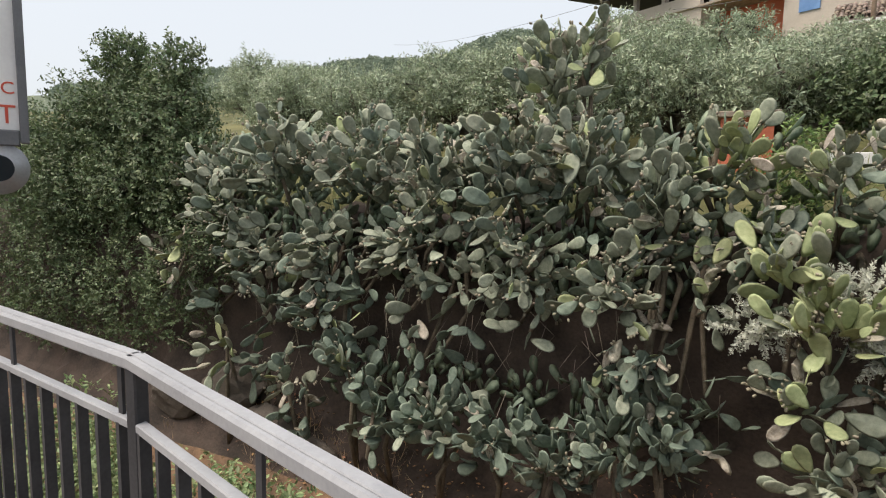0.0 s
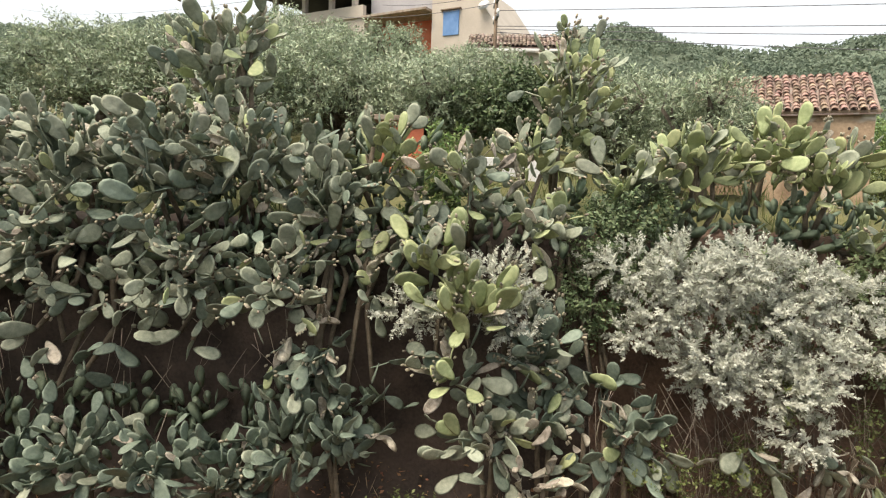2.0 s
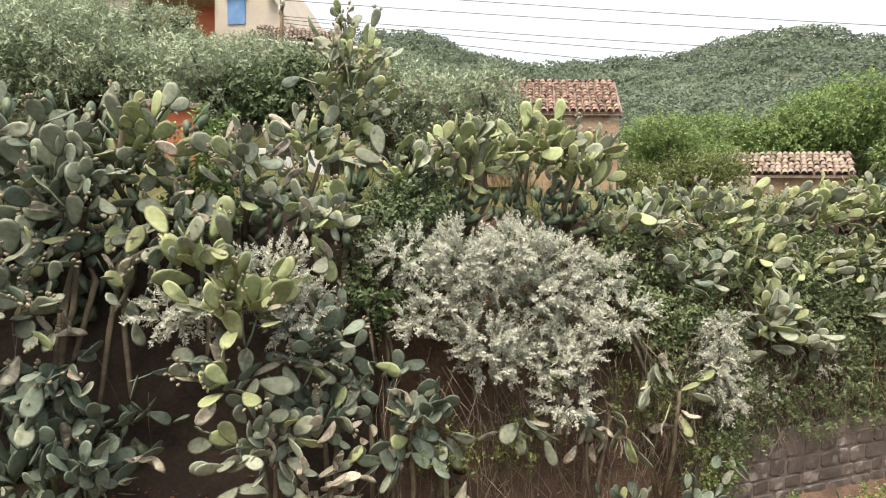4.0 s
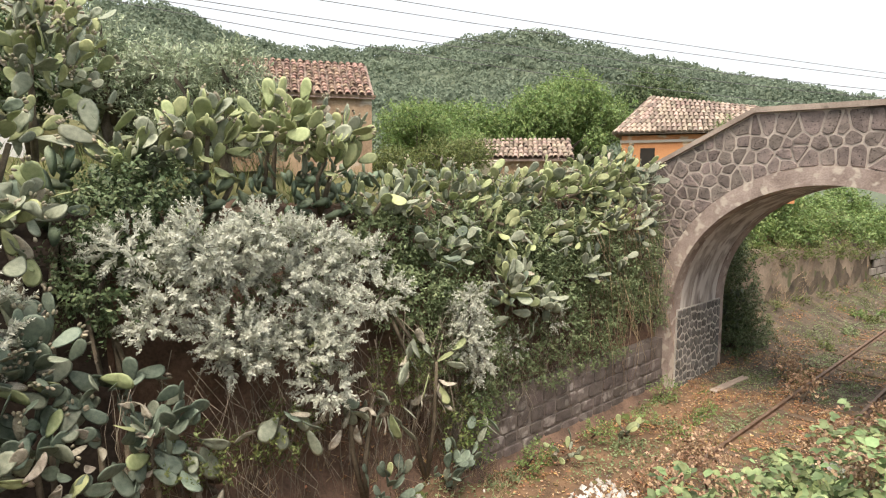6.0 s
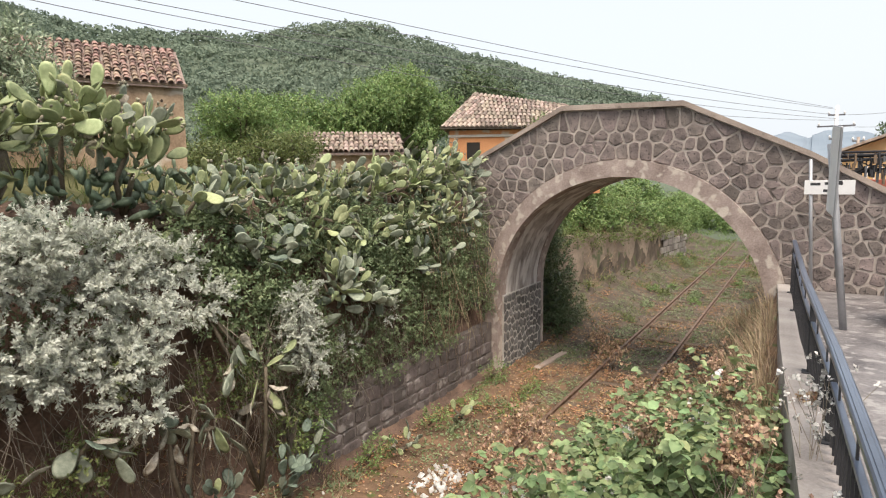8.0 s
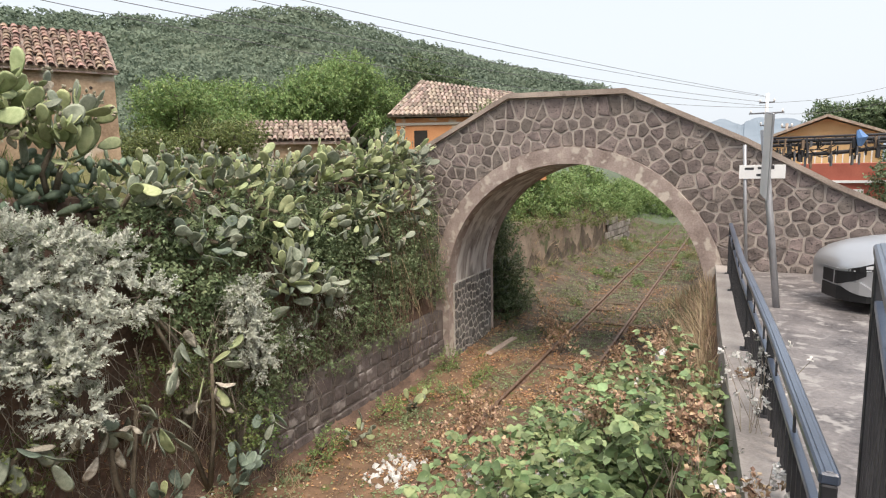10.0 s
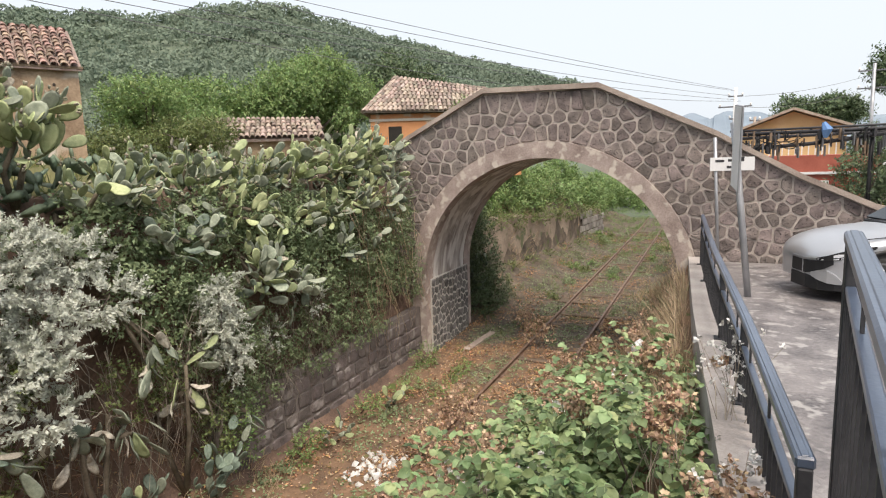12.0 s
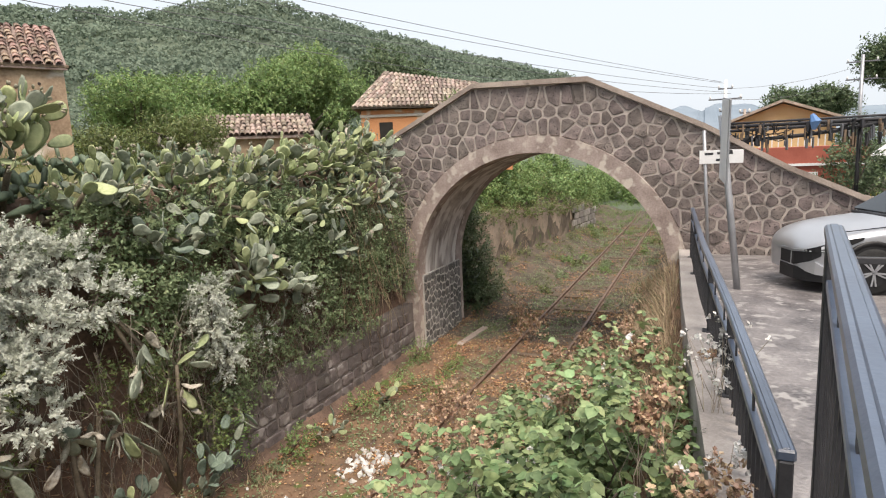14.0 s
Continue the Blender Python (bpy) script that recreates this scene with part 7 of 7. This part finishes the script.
# rocks of the shaded bank
brng = np.random.default_rng(12)
for k, (x, y, z, s) in enumerate(((-7.2, 4.15, 1.1, 0.55), (-8.3, 4.25, 1.5, 0.6), (-6.3, 4.1, 0.9, 0.4), (-9.6, 4.2, 1.2, 0.6))):
    bm = bmesh.new()
    bmesh.ops.create_icosphere(bm, subdivisions=3, radius=s)
    cuts = unit(brng.normal(size=(9, 3)))
    for vv in bm.verts:
        for c in cuts:
            over = vv.co.dot(Vector(c)) - s * 0.62
            if over > 0:
                vv.co -= Vector(c) * over
        vv.co *= 1 + 0.12 * noise.noise(vv.co * 4)
        vv.co = Vector((vv.co.x * 1.4 + x, vv.co.y * 0.8 + y, vv.co.z * 0.8 + z))
    tagged(part("boulder", bm, M_ROCK), "dull grey-brown rock in the earth bank", "rock", "rocks in the bank")


# ---------------------------------------------------------------- stones of the bridge and walls
srng = np.random.default_rng(31)


def on_spandrel(y, z):
    r = math.hypot(y - ARC_Y, z - ARC_Z)
    inside = r < ARC_R + RING + 0.06 if z > ARC_Z else abs(y - ARC_Y) < ARC_R + RING + 0.06
    return not inside and z < top_z(y) - 0.08 and z > (2.75 if y < -2.5 else 0.1)


def spandrel_cuts(y, z):
    out = []
    r = math.hypot(y - ARC_Y, z - ARC_Z)
    if z > ARC_Z:
        n = ((ARC_Y - y) / r, (ARC_Z - z) / r)
        rr = ARC_R + RING + 0.02
        out.append((ARC_Y - n[0] * rr, ARC_Z - n[1] * rr, *n))
    else:
        s = 1 if y > ARC_Y else -1
        out.append((ARC_Y + s * (ARC_R + RING + 0.02), z, -s, 0))
    for (ya, za), (yb, zb) in zip(TOP, TOP[1:]):
        if ya - 0.3 <= y <= yb + 0.3:
            L = math.hypot(yb - ya, zb - za)
            out.append((ya, za - 0.05, -(zb - za) / L, (yb - ya) / L))
    return out


for poly in cells(srng, (-8.2, 0.2), (5.4, 7.0), 0.30, 0.022, on_spandrel, spandrel_cuts):
    part("stone", stone_mesh(poly, lambda u, v, d: (BRIDGE0 + 0.06 - d, u, v), 0.022, M_BASALT, srng), None, spandrel)
# dark polygonal facing inside the arch
facing = tagged(part("arch_lining", boxed((BRIDGE0 + 0.28, ARC_Y + ARC_R - 0.04, -0.2), (BRIDGE1 - 0.28, ARC_Y + ARC_R + 0.02, 2.05), 0.0), M_MORTAR_PALE, bridge), "pale-jointed dark stone lining")
lx0, lx1 = BRIDGE0 + 0.30, BRIDGE1 - 0.30


def lining_cuts(x, z):
    return [(lx0, 0, -1, 0), (lx1, 0, 1, 0), (0, 2.03, 0, 1), (0, -0.1, 0, -1)]


for poly in cells(srng, (lx0, -0.1), (lx1, 2.05), 0.25, 0.026, lambda x, z: lx0 < x < lx1 and -0.1 < z < 2.03, lining_cuts):
    part("stone", stone_mesh(poly, lambda u, v, d: (u, ARC_Y + ARC_R - 0.04 - d, v), 0.018, M_BASALT_DARK, srng), None, facing)
# low retaining wall of squared blocks
wall_n = tagged(part("wall_north", boxed((8.0, 4.10, -0.4), (BRIDGE0 - 0.04, 4.35, 1.33), 0.0), M_WALLBED), "low wall of squared grey blocks below the bank", "wall", kind="structure")
z = -0.05
row = 0
while z < 1.05:
    h = srng.uniform(0.24, 0.34)
    x = 8.05 + (0.2 if row % 2 else 0)
    while x < BRIDGE0 - 0.35:
        w = srng.uniform(0.26, 0.62)
        j = [srng.uniform(0, 0.035) for _ in range(8)]
        poly = [(x + j[0], z + j[1]), (x + w * 0.5, z + j[7] * 0.5), (x + w - j[2], z + j[3]), (x + w - j[4], z + h - 0.02 - j[5]), (x + j[6], z + h - 0.02 - j[7])]
        part("block", stone_mesh(poly, lambda u, v, d: (u, 4.10 - d, v), 0.03, M_BLOCK, srng), None, wall_n)
        x += w + 0.025
    z += h
    row += 1
# old wall of the cutting past the bridge
bm = bmesh.new()
rows = []
for x in np.linspace(21.5, 41.0, 40):
    y, top = float(past_wall(x)), 3.05 - 0.055 * (x - 21.5) + 0.06 * math.sin(x * 2.1) + 0.04 * math.sin(x * 5.3)
    rows.append([bm.verts.new(p) for p in ((x, y + 0.05 * math.sin(x * 3.7), -0.3), (x, y + 0.06 + 0.04 * math.sin(x * 2.9 + 1), top * 0.55), (x, y + 0.12 + 0.03 * math.sin(x * 4.1), top), (x, y + 0.5, top), (x, y + 0.5, -0.3))])
for p, q in zip(rows, rows[1:]):
    for k in range(5):
        bm.faces.new((p[k], p[(k + 1) % 5], q[(k + 1) % 5], q[k]))
bm.faces.new(rows[0]), bm.faces.new(rows[-1][::-1])
wall_p = tagged(part("wall_past_bridge", bm, M_OLDWALL), "stained old retaining wall past the bridge", "wall", kind="structure")
for row in range(5):
    for k in range(6):
        x = 36.2 + k * 0.8 + 0.4 * (row % 2)
        z = 0.1 + row * 0.4
        if z + 0.4 > 3.0 - 0.055 * (x - 21.5):
            continue
        poly = [(x + srng.uniform(0, 0.05), z + srng.uniform(0, 0.04)), (x + 0.76, z + srng.uniform(0, 0.04)), (x + 0.76 - srng.uniform(0, 0.05), z + 0.37), (x + 0.02, z + 0.36)]
        part("block", stone_mesh(poly, lambda u, v, d: (u - 0.1 * d, float(past_wall(u)) - 0.06 - d, v), 0.03, M_BLOCK_PALE, srng), None, wall_p)
